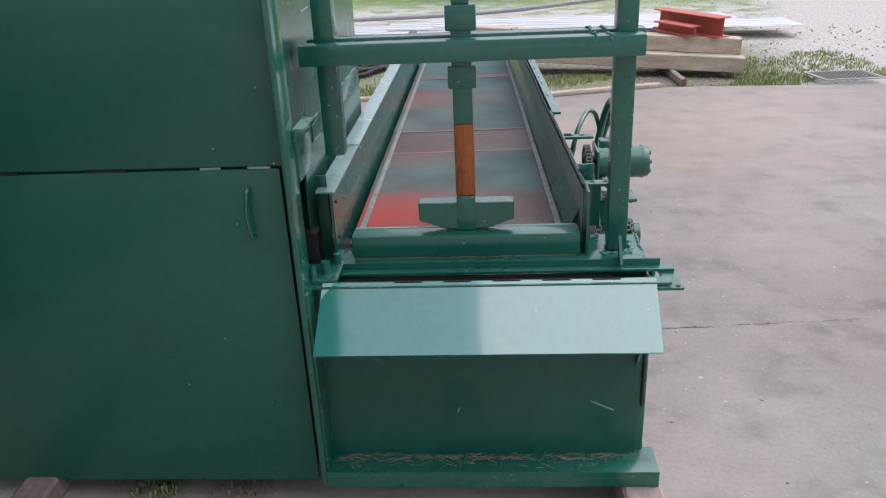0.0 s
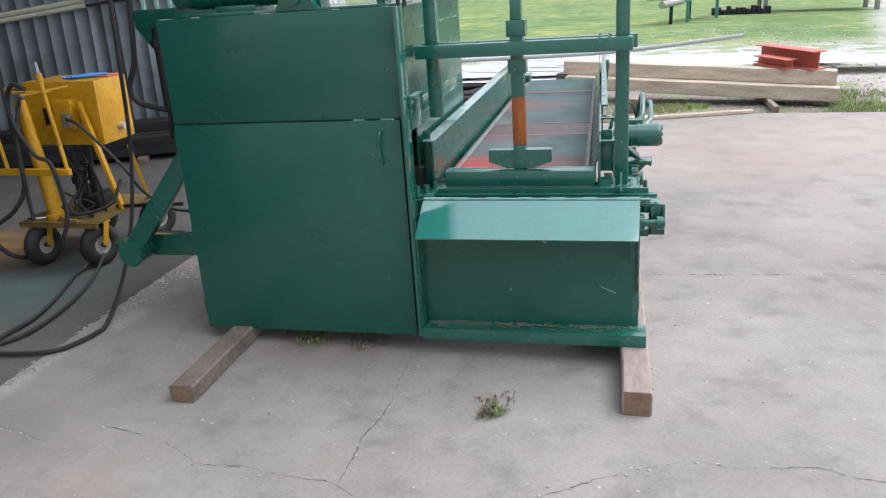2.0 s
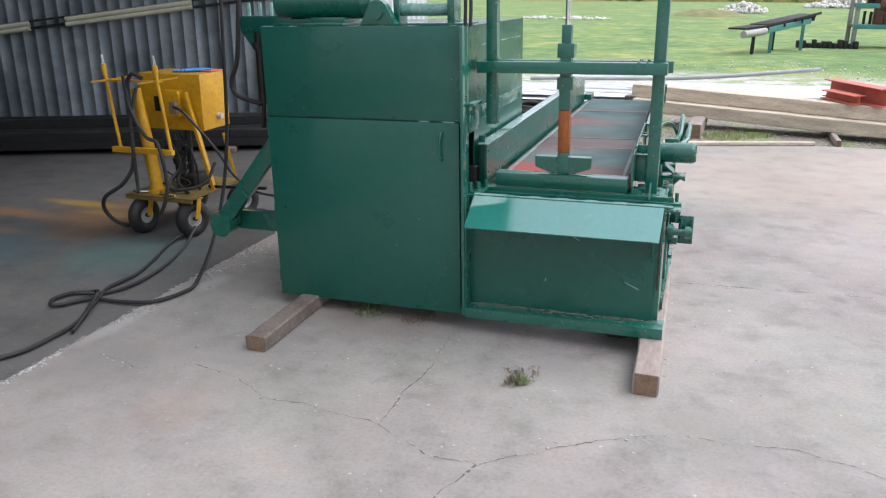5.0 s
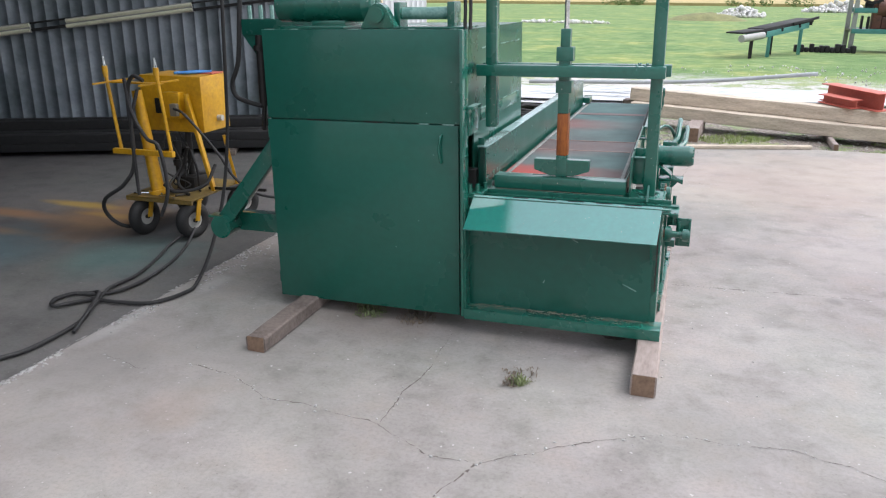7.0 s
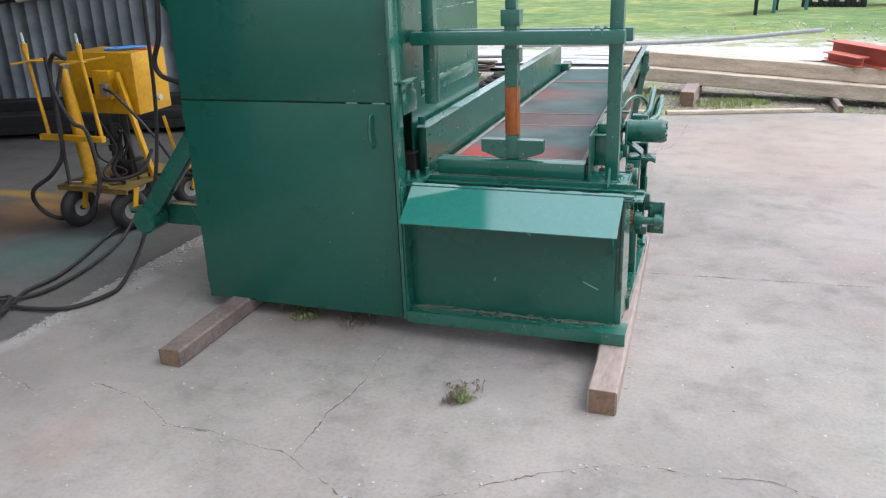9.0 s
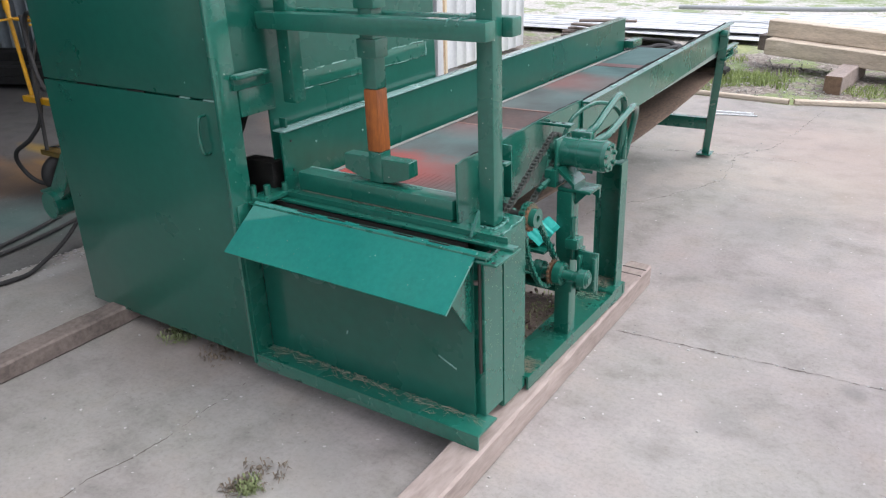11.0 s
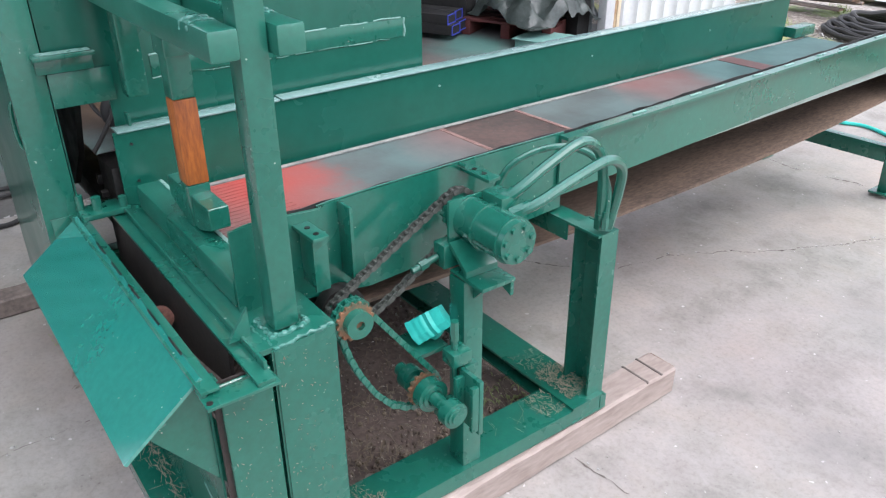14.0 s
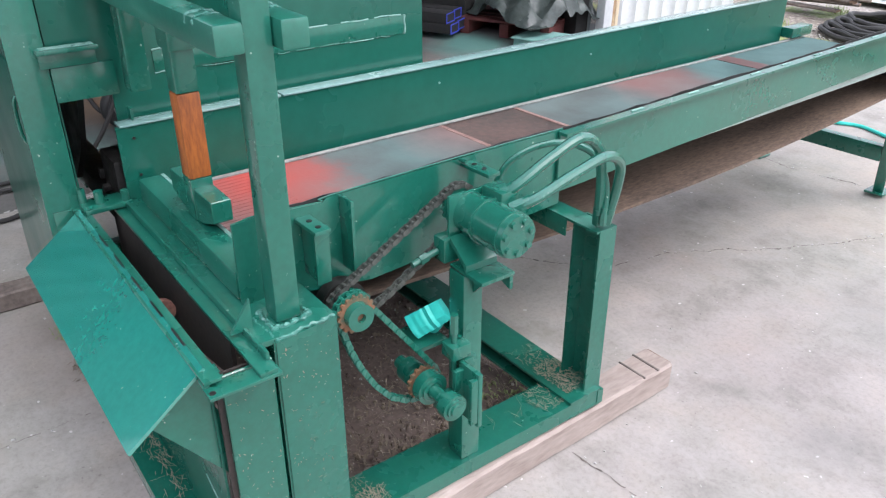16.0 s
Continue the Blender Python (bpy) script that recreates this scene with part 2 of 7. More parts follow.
def concrete_mat(name, dark, light, stains=()):
    m, nodes, links, bsdf = node_mat(name)
    big = noise_tex(nodes, links, 0.55, 6.0, 0.62)
    mid = noise_tex(nodes, links, 4.0, 8.0, 0.62)
    fine = noise_tex(nodes, links, 60.0, 4.0, 0.75)
    col = ramp(nodes, links, big.outputs["Fac"], [(0.36, dark), (0.62, light)]).outputs["Color"]
    m2 = ramp(nodes, links, mid.outputs["Fac"], [(0.30, (0.74, 0.74, 0.73)), (0.50, (1, 1, 1)), (0.72, (1.06, 1.01, 0.97))])
    col = mix_rgb(nodes, links, 1.0, col, m2.outputs["Color"], "MULTIPLY")
    smudge = noise_tex(nodes, links, 3.4, 9.0, 0.72)
    smudge.inputs["Distortion"].default_value = 0.35
    g2 = ramp(nodes, links, smudge.outputs["Fac"], [(0.33, (0.80, 0.81, 0.80)), (0.44, (0.94, 0.95, 0.93)), (0.52, (1, 1, 1)), (0.66, (1.07, 1.05, 1.04))])
    col = mix_rgb(nodes, links, 0.85, col, g2.outputs["Color"], "MULTIPLY")
    tone = noise_tex(nodes, links, 0.8, 3.0, 0.5, "Object", (1.0, 1.0, 1.0))
    t2 = ramp(nodes, links, tone.outputs["Color"], [(0.38, (0.97, 1.0, 0.96)), (0.62, (1.03, 0.99, 0.99))])
    col = mix_rgb(nodes, links, 1.0, col, t2.outputs["Color"], "MULTIPLY")
    f2 = ramp(nodes, links, fine.outputs["Fac"], [(0.32, (0.55, 0.54, 0.52)), (0.52, (1, 1, 1)), (0.70, (1.15, 1.14, 1.12))])
    col = mix_rgb(nodes, links, 0.34, col, f2.outputs["Color"], "MULTIPLY")
    streak = noise_tex(nodes, links, 2.2, 5.0, 0.7, "Object", (0.35, 3.2, 1.0))
    s2 = ramp(nodes, links, streak.outputs["Fac"], [(0.36, (0.78, 0.77, 0.75)), (0.50, (1, 1, 1)), (0.66, (1.08, 1.07, 1.05))])
    col = mix_rgb(nodes, links, 0.16, col, s2.outputs["Color"], "MULTIPLY")
    pit = noise_tex(nodes, links, 75.0, 2.0, 0.5)
    p2 = ramp(nodes, links, pit.outputs["Fac"], [(0.27, (0.45, 0.44, 0.42)), (0.34, (1, 1, 1))])
    spread = ramp(nodes, links, smudge.outputs["Fac"], [(0.42, (0.5,) * 3), (0.58, (0.06,) * 3)])
    col = mix_rgb(nodes, links, spread.outputs["Color"], col, p2.outputs["Color"], "MULTIPLY")
    chip = noise_tex(nodes, links, 42.0, 1.5, 0.4)
    c2 = ramp(nodes, links, chip.outputs["Fac"], [(0.738, (0, 0, 0)), (0.765, (1, 1, 1))])
    col = mix_rgb(nodes, links, c2.outputs["Color"], col, tuple(min(0.8, c * 1.35) for c in light))
    geo = nodes.new("ShaderNodeNewGeometry")
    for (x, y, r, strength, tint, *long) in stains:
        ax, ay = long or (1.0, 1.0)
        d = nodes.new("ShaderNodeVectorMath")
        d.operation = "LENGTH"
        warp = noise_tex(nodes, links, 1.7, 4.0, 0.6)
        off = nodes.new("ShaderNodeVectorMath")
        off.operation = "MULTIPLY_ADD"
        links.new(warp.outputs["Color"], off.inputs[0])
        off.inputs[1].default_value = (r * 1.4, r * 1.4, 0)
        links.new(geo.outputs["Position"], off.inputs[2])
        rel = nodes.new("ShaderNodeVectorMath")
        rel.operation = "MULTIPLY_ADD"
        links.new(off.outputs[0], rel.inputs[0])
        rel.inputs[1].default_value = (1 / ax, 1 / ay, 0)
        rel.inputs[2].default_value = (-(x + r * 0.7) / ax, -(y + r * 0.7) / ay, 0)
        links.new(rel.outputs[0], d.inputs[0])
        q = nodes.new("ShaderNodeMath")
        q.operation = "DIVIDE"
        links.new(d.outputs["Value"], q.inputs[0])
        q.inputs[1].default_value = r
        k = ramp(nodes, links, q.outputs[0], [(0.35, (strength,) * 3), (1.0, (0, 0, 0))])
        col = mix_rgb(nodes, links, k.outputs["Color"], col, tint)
    links.new(col, bsdf.inputs["Base Color"])
    bsdf.inputs["Roughness"].default_value = 0.88
    s = nodes.new("ShaderNodeMath")
    s.operation = "ADD"
    links.new(mid.outputs["Fac"], s.inputs[0])
    links.new(fine.outputs["Fac"], s.inputs[1])
    bump(nodes, links, bsdf, s.outputs[0], 0.22, 0.005)
    return m


CONCRETE = concrete_mat("yard_concrete", (0.255, 0.235, 0.224), (0.345, 0.322, 0.308), [
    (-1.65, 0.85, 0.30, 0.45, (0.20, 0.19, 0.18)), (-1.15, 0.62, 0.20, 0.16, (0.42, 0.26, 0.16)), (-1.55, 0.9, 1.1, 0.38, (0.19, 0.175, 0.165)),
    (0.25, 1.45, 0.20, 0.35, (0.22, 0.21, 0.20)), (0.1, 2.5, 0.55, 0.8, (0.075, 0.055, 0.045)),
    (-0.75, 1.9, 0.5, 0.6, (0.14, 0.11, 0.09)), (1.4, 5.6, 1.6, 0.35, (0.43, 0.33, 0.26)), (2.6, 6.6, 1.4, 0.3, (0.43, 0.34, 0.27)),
    (1.15, 2.35, 0.10, 0.4, (0.2, 0.19, 0.18)), (1.05, 3.35, 0.16, 0.35, (0.17, 0.16, 0.155)), (1.5, 2.75, 0.07, 0.5, (0.13, 0.12, 0.115)),
    (0.85, 4.1, 0.30, 0.3, (0.19, 0.18, 0.172)), (-1.90, 1.25, 0.09, 0.32, (0.50, 0.49, 0.475), 0.7, 3.2), (-1.80, 1.85, 0.10, 0.32, (0.48, 0.47, 0.455), 0.8, 2.0), (-1.91, 0.3, 0.08, 0.25, (0.48, 0.47, 0.455), 0.6, 4.0), (1.7, 3.6, 0.45, 0.25, (0.40, 0.36, 0.33)), (0.9, 1.15, 0.35, 0.22, (0.19, 0.18, 0.172)), (2.0, 1.6, 0.5, 0.2, (0.20, 0.19, 0.18))])
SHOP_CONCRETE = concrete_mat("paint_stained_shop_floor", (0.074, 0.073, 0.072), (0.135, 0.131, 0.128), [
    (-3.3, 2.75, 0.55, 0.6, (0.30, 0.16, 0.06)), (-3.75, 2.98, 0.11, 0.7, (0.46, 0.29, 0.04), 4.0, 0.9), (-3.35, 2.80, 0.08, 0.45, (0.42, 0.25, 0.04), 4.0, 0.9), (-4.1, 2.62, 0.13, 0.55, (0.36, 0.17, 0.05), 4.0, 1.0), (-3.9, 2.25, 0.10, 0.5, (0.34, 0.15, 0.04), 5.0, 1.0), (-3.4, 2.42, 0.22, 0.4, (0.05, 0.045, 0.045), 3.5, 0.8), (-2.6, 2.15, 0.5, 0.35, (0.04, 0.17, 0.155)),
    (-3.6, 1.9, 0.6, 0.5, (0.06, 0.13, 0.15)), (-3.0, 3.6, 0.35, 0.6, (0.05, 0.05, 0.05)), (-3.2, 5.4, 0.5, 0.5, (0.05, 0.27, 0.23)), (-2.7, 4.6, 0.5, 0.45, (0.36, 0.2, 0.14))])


def ground_mat():
    m, nodes, links, bsdf = node_mat("grass_and_gravel")
    geo = nodes.new("ShaderNodeNewGeometry")
    sep = nodes.new("ShaderNodeSeparateXYZ")
    links.new(geo.outputs["Position"], sep.inputs[0])
    big = noise_tex(nodes, links, 0.35, 5.0, 0.6)
    mid = noise_tex(nodes, links, 1.9, 8.0, 0.72)
    fine = noise_tex(nodes, links, 22.0, 4.0, 0.7)
    grass = ramp(nodes, links, mid.outputs["Fac"], [(0.34, (0.100, 0.170, 0.052)), (0.50, (0.155, 0.250, 0.075)), (0.66, (0.29, 0.34, 0.145))]).outputs["Color"]
    patch = ramp(nodes, links, big.outputs["Fac"], [(0.34, (0.70, 0.82, 0.72)), (0.50, (1, 1, 1)), (0.66, (1.55, 1.20, 1.05))]).outputs["Color"]
    grass = mix_rgb(nodes, links, 1.0, grass, patch, "MULTIPLY")
    blades = ramp(nodes, links, fine.outputs["Fac"], [(0.3, (0.6, 0.62, 0.55)), (0.6, (1, 1, 1))]).outputs["Color"]
    grass = mix_rgb(nodes, links, 0.7, grass, blades, "MULTIPLY")
    gravel = ramp(nodes, links, fine.outputs["Fac"], [(0.30, (0.27, 0.245, 0.22)), (0.48, (0.46, 0.435, 0.40)), (0.66, (0.64, 0.62, 0.59))]).outputs["Color"]
    soil = ramp(nodes, links, fine.outputs["Fac"], [(0.30, (0.10, 0.080, 0.066)), (0.50, (0.215, 0.180, 0.150)), (0.68, (0.42, 0.38, 0.34))]).outputs["Color"]
    bare = nodes.new("ShaderNodeMapRange")
    bare.inputs["From Min"].default_value, bare.inputs["From Max"].default_value = 9.2, 11.0
    links.new(sep.outputs["Y"], bare.inputs["Value"])
    # gravel belt between yard and field; the drive to the right is gravel too
    wob = nodes.new("ShaderNodeMath")
    wob.operation = "MULTIPLY_ADD"
    links.new(mid.outputs["Fac"], wob.inputs[0])
    wob.inputs[1].default_value = 5.0
    links.new(sep.outputs["Y"], wob.inputs[2])
    mr = nodes.new("ShaderNodeMapRange")
    mr.inputs["From Min"].default_value, mr.inputs["From Max"].default_value = 16.6, 18.6
    links.new(wob.outputs[0], mr.inputs["Value"])
    slope = nodes.new("ShaderNodeMath")
    slope.operation = "MULTIPLY_ADD"
    links.new(sep.outputs["Y"], slope.inputs[0])
    slope.inputs[1].default_value = -0.25
    links.new(sep.outputs["X"], slope.inputs[2])
    wob2 = nodes.new("ShaderNodeMath")
    wob2.operation = "MULTIPLY_ADD"
    links.new(big.outputs["Fac"], wob2.inputs[0])
    wob2.inputs[1].default_value = 2.0
    links.new(slope.outputs[0], wob2.inputs[2])
    mr2 = nodes.new("ShaderNodeMapRange")
    mr2.inputs["From Min"].default_value, mr2.inputs["From Max"].default_value = 2.0, 2.8
    links.new(wob2.outputs[0], mr2.inputs["Value"])
    tuft = ramp(nodes, links, mid.outputs["Fac"], [(0.50, (0, 0, 0)), (0.56, (0.8, 0.8, 0.8))]).outputs["Color"]
    near = mix_rgb(nodes, links, bare.outputs["Result"], soil, gravel)
    near = mix_rgb(nodes, links, tuft, near, grass)
    col = mix_rgb(nodes, links, mr.outputs["Result"], near, grass)
    col = mix_rgb(nodes, links, mr2.outputs["Result"], col, gravel)
    links.new(col, bsdf.inputs["Base Color"])
    bsdf.inputs["Roughness"].default_value = 0.95
    bump(nodes, links, bsdf, fine.outputs["Fac"], 0.6, 0.03)
    return m


GROUND = ground_mat()


def belt_mat():
    """Black ribbed rubber with red and green overspray."""
    m, nodes, links, bsdf = node_mat("oversprayed_belt")
    tc = nodes.new("ShaderNodeTexCoord")
    sep = nodes.new("ShaderNodeSeparateXYZ")
    links.new(tc.outputs["Object"], sep.inputs[0])
    n = noise_tex(nodes, links, 4.0, 5.0, 0.6)
    fine = noise_tex(nodes, links, 90.0, 2.0, 0.6)
    base = ramp(nodes, links, n.outputs["Fac"], [(0.35, (0.056, 0.100, 0.097)), (0.65, (0.090, 0.155, 0.150))]).outputs["Color"]
    # red overspray, by distance along the belt
    wob = nodes.new("ShaderNodeMath")
    wob.operation = "MULTIPLY_ADD"
    links.new(n.outputs["Fac"], wob.inputs[0])
    wob.inputs[1].default_value = 0.30
    links.new(sep.outputs["Y"], wob.inputs[2])
    mr = nodes.new("ShaderNodeMapRange")
    mr.inputs["From Min"].default_value, mr.inputs["From Max"].default_value = 0.1, 3.1
    links.new(wob.outputs[0], mr.inputs["Value"])
    red = ramp(nodes, links, mr.outputs["Result"], [(0.0, (0.1,) * 3), (0.11, (0.95,) * 3), (0.17, (0.65,) * 3), (0.20, (0.1,) * 3), (0.27, (0.05,) * 3), (0.335, (0.28,) * 3), (0.40, (0.30,) * 3), (0.445, (0.1,) * 3), (0.58, (0.08,) * 3), (0.63, (0.35,) * 3), (0.70, (0.3,) * 3), (0.76, (0.0,) * 3)])
    # the spray reaches the side away from the motor more strongly
    mx = nodes.new("ShaderNodeMapRange")
    mx.inputs["From Min"].default_value, mx.inputs["From Max"].default_value = 0.19, -0.16
    mx.inputs["To Min"].default_value = 0.25
    links.new(sep.outputs["X"], mx.inputs["Value"])
    fac = nodes.new("ShaderNodeMath")
    fac.operation = "MULTIPLY"
    links.new(red.outputs["Color"], fac.inputs[0])
    links.new(mx.outputs["Result"], fac.inputs[1])
    col = mix_rgb(nodes, links, fac.outputs[0], base, (0.40, 0.065, 0.052))
    links.new(col, bsdf.inputs["Base Color"])
    bsdf.inputs["Roughness"].default_value = 0.72
    bsdf.inputs["IOR"].default_value = 1.3
    bump(nodes, links, bsdf, fine.outputs["Fac"], 0.15, 0.003)
    return m


BELT = belt_mat()
BELT_PATCH = surface("bare_belt_patch", (0.030, 0.026, 0.025), (0.115, 0.070, 0.060), 4.0, (0.45, 0.6), 0.0, 50.0, 0.2, 0.0, None, (0.14, 0.13, 0.125), 0.74)
BELT_SEAM = surface("pale_laced_seam", (0.17, 0.08, 0.07), (0.34, 0.22, 0.19), 30.0, (0.5, 0.7), 0.2, 150.0, 0.3)


# ---- mesh helpers ----
def bm_new():
    return bmesh.new()


def box(bm, x0, x1, y0, y1, z0, z1, bevel=0.0, m=None):
    r = bmesh.ops.create_cube(bm, size=1.0)
    vs = r["verts"]
    t = Matrix.Translation(((x0 + x1) / 2, (y0 + y1) / 2, (z0 + z1) / 2)) @ Matrix.Diagonal((abs(x1 - x0), abs(y1 - y0), abs(z1 - z0), 1))
    bmesh.ops.transform(bm, matrix=t, verts=vs)
    if bevel:
        es = list({e for v in vs for e in v.link_edges})
        b = bmesh.ops.bevel(bm, geom=es, offset=bevel, segments=2, affect="EDGES", profile=0.6)
        vs = [v for v in {v for f in b["faces"] for v in f.verts}]
        seen, todo = set(vs), list(vs)
        while todo:
            v = todo.pop()
            for e in v.link_edges:
                o = e.other_vert(v)
                if o not in seen:
                    seen.add(o)
                    todo.append(o)
        vs = list(seen)
    if m is not None:
        bmesh.ops.transform(bm, matrix=m, verts=vs)
    return bm


def rod(bm, a, b, r, r2=None, seg=14):
    a, b = Vector(a), Vector(b)
    d = b - a
    m = Matrix.Translation((a + b) / 2) @ d.to_track_quat("Z", "Y").to_matrix().to_4x4()
    bmesh.ops.create_cone(bm, cap_ends=True, segments=seg, radius1=r, radius2=r if r2 is None else r2, depth=d.length, matrix=m)
    return bm


def beam(bm, a, b, w, h, bevel=0.004, roll=0.0):
    """A rectangular bar from a to b, w across and h high."""
    a, b = Vector(a), Vector(b)
    d = b - a
    m = Matrix.Translation((a + b) / 2) @ d.to_track_quat("Y", "Z").to_matrix().to_4x4() @ pose(0, 0, 0, 0, roll, 0)
    return box(bm, -w / 2, w / 2, -d.length / 2, d.length / 2, -h / 2, h / 2, bevel, m)


def prism(bm, pts, axis, lo, hi):
    """A polygon in the plane across axis, pushed from lo to hi."""
    def at(p, v):
        return {"x": (v, p[0], p[1]), "y": (p[0], v, p[1]), "z": (p[0], p[1], v)}[axis]
    a = [bm.verts.new(at(p, lo)) for p in pts]
    b = [bm.verts.new(at(p, hi)) for p in pts]
    n = len(pts)
    bm.faces.new(a)
    bm.faces.new(list(reversed(b)))
    for i in range(n):
        bm.faces.new((a[i], b[i], b[(i + 1) % n], a[(i + 1) % n]))
    bmesh.ops.recalc_face_normals(bm, faces=bm.faces)
    return bm


def ring(bm, c, axis, r_out, r_in, width, seg=24):
    c, ax = Vector(c), Vector(axis).normalized()
    u = ax.orthogonal().normalized()
    w = ax.cross(u)
    loops = []
    for r, s in ((r_out, -0.5), (r_out, 0.5), (r_in, 0.5), (r_in, -0.5)):
        loops.append([bm.verts.new(c + ax * (s * width) + (u * math.cos(t) + w * math.sin(t)) * r) for t in (2 * math.pi * i / seg for i in range(seg))])
    for k in range(4):
        p, q = loops[k], loops[(k + 1) % 4]
        for i in range(seg):
            bm.faces.new((p[i], p[(i + 1) % seg], q[(i + 1) % seg], q[i]))
    bmesh.ops.recalc_face_normals(bm, faces=bm.faces)
    return bm


def torus(bm, c, axis, big, small, seg=28, sides=10, squash=1.0):
    c, ax = Vector(c), Vector(axis).normalized()
    u = ax.orthogonal().normalized()
    w = ax.cross(u)
    rows = []
    for i in range(seg):
        t = 2 * math.pi * i / seg
        d = u * math.cos(t) + w * math.sin(t)
        rows.append([bm.verts.new(c + d * (big + small * math.cos(s)) + ax * (small * squash * math.sin(s))) for s in (2 * math.pi * j / sides for j in range(sides))])
    for i in range(seg):
        for j in range(sides):
            bm.faces.new((rows[i][j], rows[(i + 1) % seg][j], rows[(i + 1) % seg][(j + 1) % sides], rows[i][(j + 1) % sides]))
    bmesh.ops.recalc_face_normals(bm, faces=bm.faces)
    return bm


def smooth_line(pts, n=8):
    """A Catmull-Rom line through the points."""
    p = [Vector(q) for q in pts]
    p = [p[0] * 2 - p[1]] + p + [p[-1] * 2 - p[-2]]
    out = []
    for i in range(1, len(p) - 2):
        for k in range(n):
            t = k / n
            a, b, c, d = p[i - 1], p[i], p[i + 1], p[i + 2]
            out.append(0.5 * ((2 * b) + (c - a) * t + (2 * a - 5 * b + 4 * c - d) * t * t + (3 * b - a - 3 * c + d) * t ** 3))
    out.append(p[-2])
    return out


def hose(bm, pts, r, n=8, seg=10):
    line = smooth_line(pts, n)
    rows, u = [], None
    for i, q in enumerate(line):
        d = (line[min(i + 1, len(line) - 1)] - line[max(i - 1, 0)]).normalized()
        u = d.orthogonal().normalized() if u is None else (u - d * u.dot(d)).normalized()
        w = d.cross(u)
        rows.append([bm.verts.new(q + (u * math.cos(t) + w * math.sin(t)) * r) for t in (2 * math.pi * k / seg for k in range(seg))])
    for a, b in zip(rows, rows[1:]):
        for k in range(seg):
            bm.faces.new((a[k], a[(k + 1) % seg], b[(k + 1) % seg], b[k]))
    bm.faces.new(rows[0])
    bm.faces.new(rows[-1])
    bmesh.ops.recalc_face_normals(bm, faces=bm.faces)
    return bm


BALL = bm_new()
bmesh.ops.create_icosphere(BALL, subdivisions=1, radius=1.0)
BALL_POINTS = [v.co.copy() for v in BALL.verts]
BALL_FACES = [[v.index for v in f.verts] for f in BALL.faces]
BALL.free()


def grain(bm, radius, m, chip=None):
    """One small stone or crumb; chip: the random numbers that knock it out of round."""
    vs = [bm.verts.new(m @ (p * (radius * (chip.uniform(0.62, 1.25) if chip else 1.0)))) for p in BALL_POINTS]
    for f in BALL_FACES:
        bm.faces.new([vs[i] for i in f])


def stick(bm, a, b, w, h):
    """One straw: a thin square bar."""
    a, b = Vector(a), Vector(b)
    d = (b - a).normalized()
    u = d.orthogonal().normalized()
    q = d.cross(u)
    rows = [[bm.verts.new(c + u * (i * w / 2) + q * (j * h / 2)) for i, j in ((-1, -1), (1, -1), (1, 1), (-1, 1))] for c in (a, b)]
    for i in range(4):
        bm.faces.new((rows[0][i], rows[0][(i + 1) % 4], rows[1][(i + 1) % 4], rows[1][i]))
    bm.faces.new(rows[0][::-1])
    bm.faces.new(rows[1])


def mesh_of(bm, name, material, smooth=True):
    me = bpy.data.meshes.new(name)
    if smooth:
        for f in bm.faces:
            f.smooth = True
        for e in bm.edges:
            e.smooth = not (len(e.link_faces) == 2 and e.calc_face_angle(0) > radians(32))
    bm.to_mesh(me)
    bm.free()
    me.materials.append(material)
    return me


BASE = {}


def part(name, bm, material, parent, label=""):
    """A mesh under a thing or a part. Its points are given in the plan's metres; the thing's base is taken off them."""
    top = parent
    while top.parent:
        top = top.parent
    if top.name in BASE:
        bmesh.ops.translate(bm, vec=-BASE[top.name], verts=bm.verts)
    ob = new(name, mesh_of(bm, name, material))
    ob.parent = parent
    if label:
        tagged(ob, label)
    return ob


def thing(name, label, category, base=(0, 0, 0), turn=(0, 0, 0), group="", kind=""):
    """An empty at the thing's base, turned about it by the degrees given."""
    ob = new(name)
    ob.empty_display_size = 0.1
    ob.matrix_world = pose(*base, *turn)
    BASE[ob.name] = Vector(base)
    return tagged(ob, label, category, group, kind)


def solid(name, bm, material, label, category, group="", kind="", m=None):
    ob = new(name, mesh_of(bm, name, material))
    if m is not None:
        ob.matrix_world = m
    return tagged(ob, label, category, group, kind)


# ---- setting ----
def flat(name, pts, z0, z1, material, label):
    bm = bm_new()
    prism(bm, pts, "z", z0, z1)
    return solid(name, bm, material, label, name.split("_")[0], kind="structure")


bm = bm_new()
bmesh.ops.create_grid(bm, x_segments=8, y_segments=8, size=600)
bmesh.ops.translate(bm, vec=(0, 300, -0.05), verts=bm.verts)
solid("ground", bm, GROUND, "green mown field with patches of pale gravel", "ground", kind="structure")
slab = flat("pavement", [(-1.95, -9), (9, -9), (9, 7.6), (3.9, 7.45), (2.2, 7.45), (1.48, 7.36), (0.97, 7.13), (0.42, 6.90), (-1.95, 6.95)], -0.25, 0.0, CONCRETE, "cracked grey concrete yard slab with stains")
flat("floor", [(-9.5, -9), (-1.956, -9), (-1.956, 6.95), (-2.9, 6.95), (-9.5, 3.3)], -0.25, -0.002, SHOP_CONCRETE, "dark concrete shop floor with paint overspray")


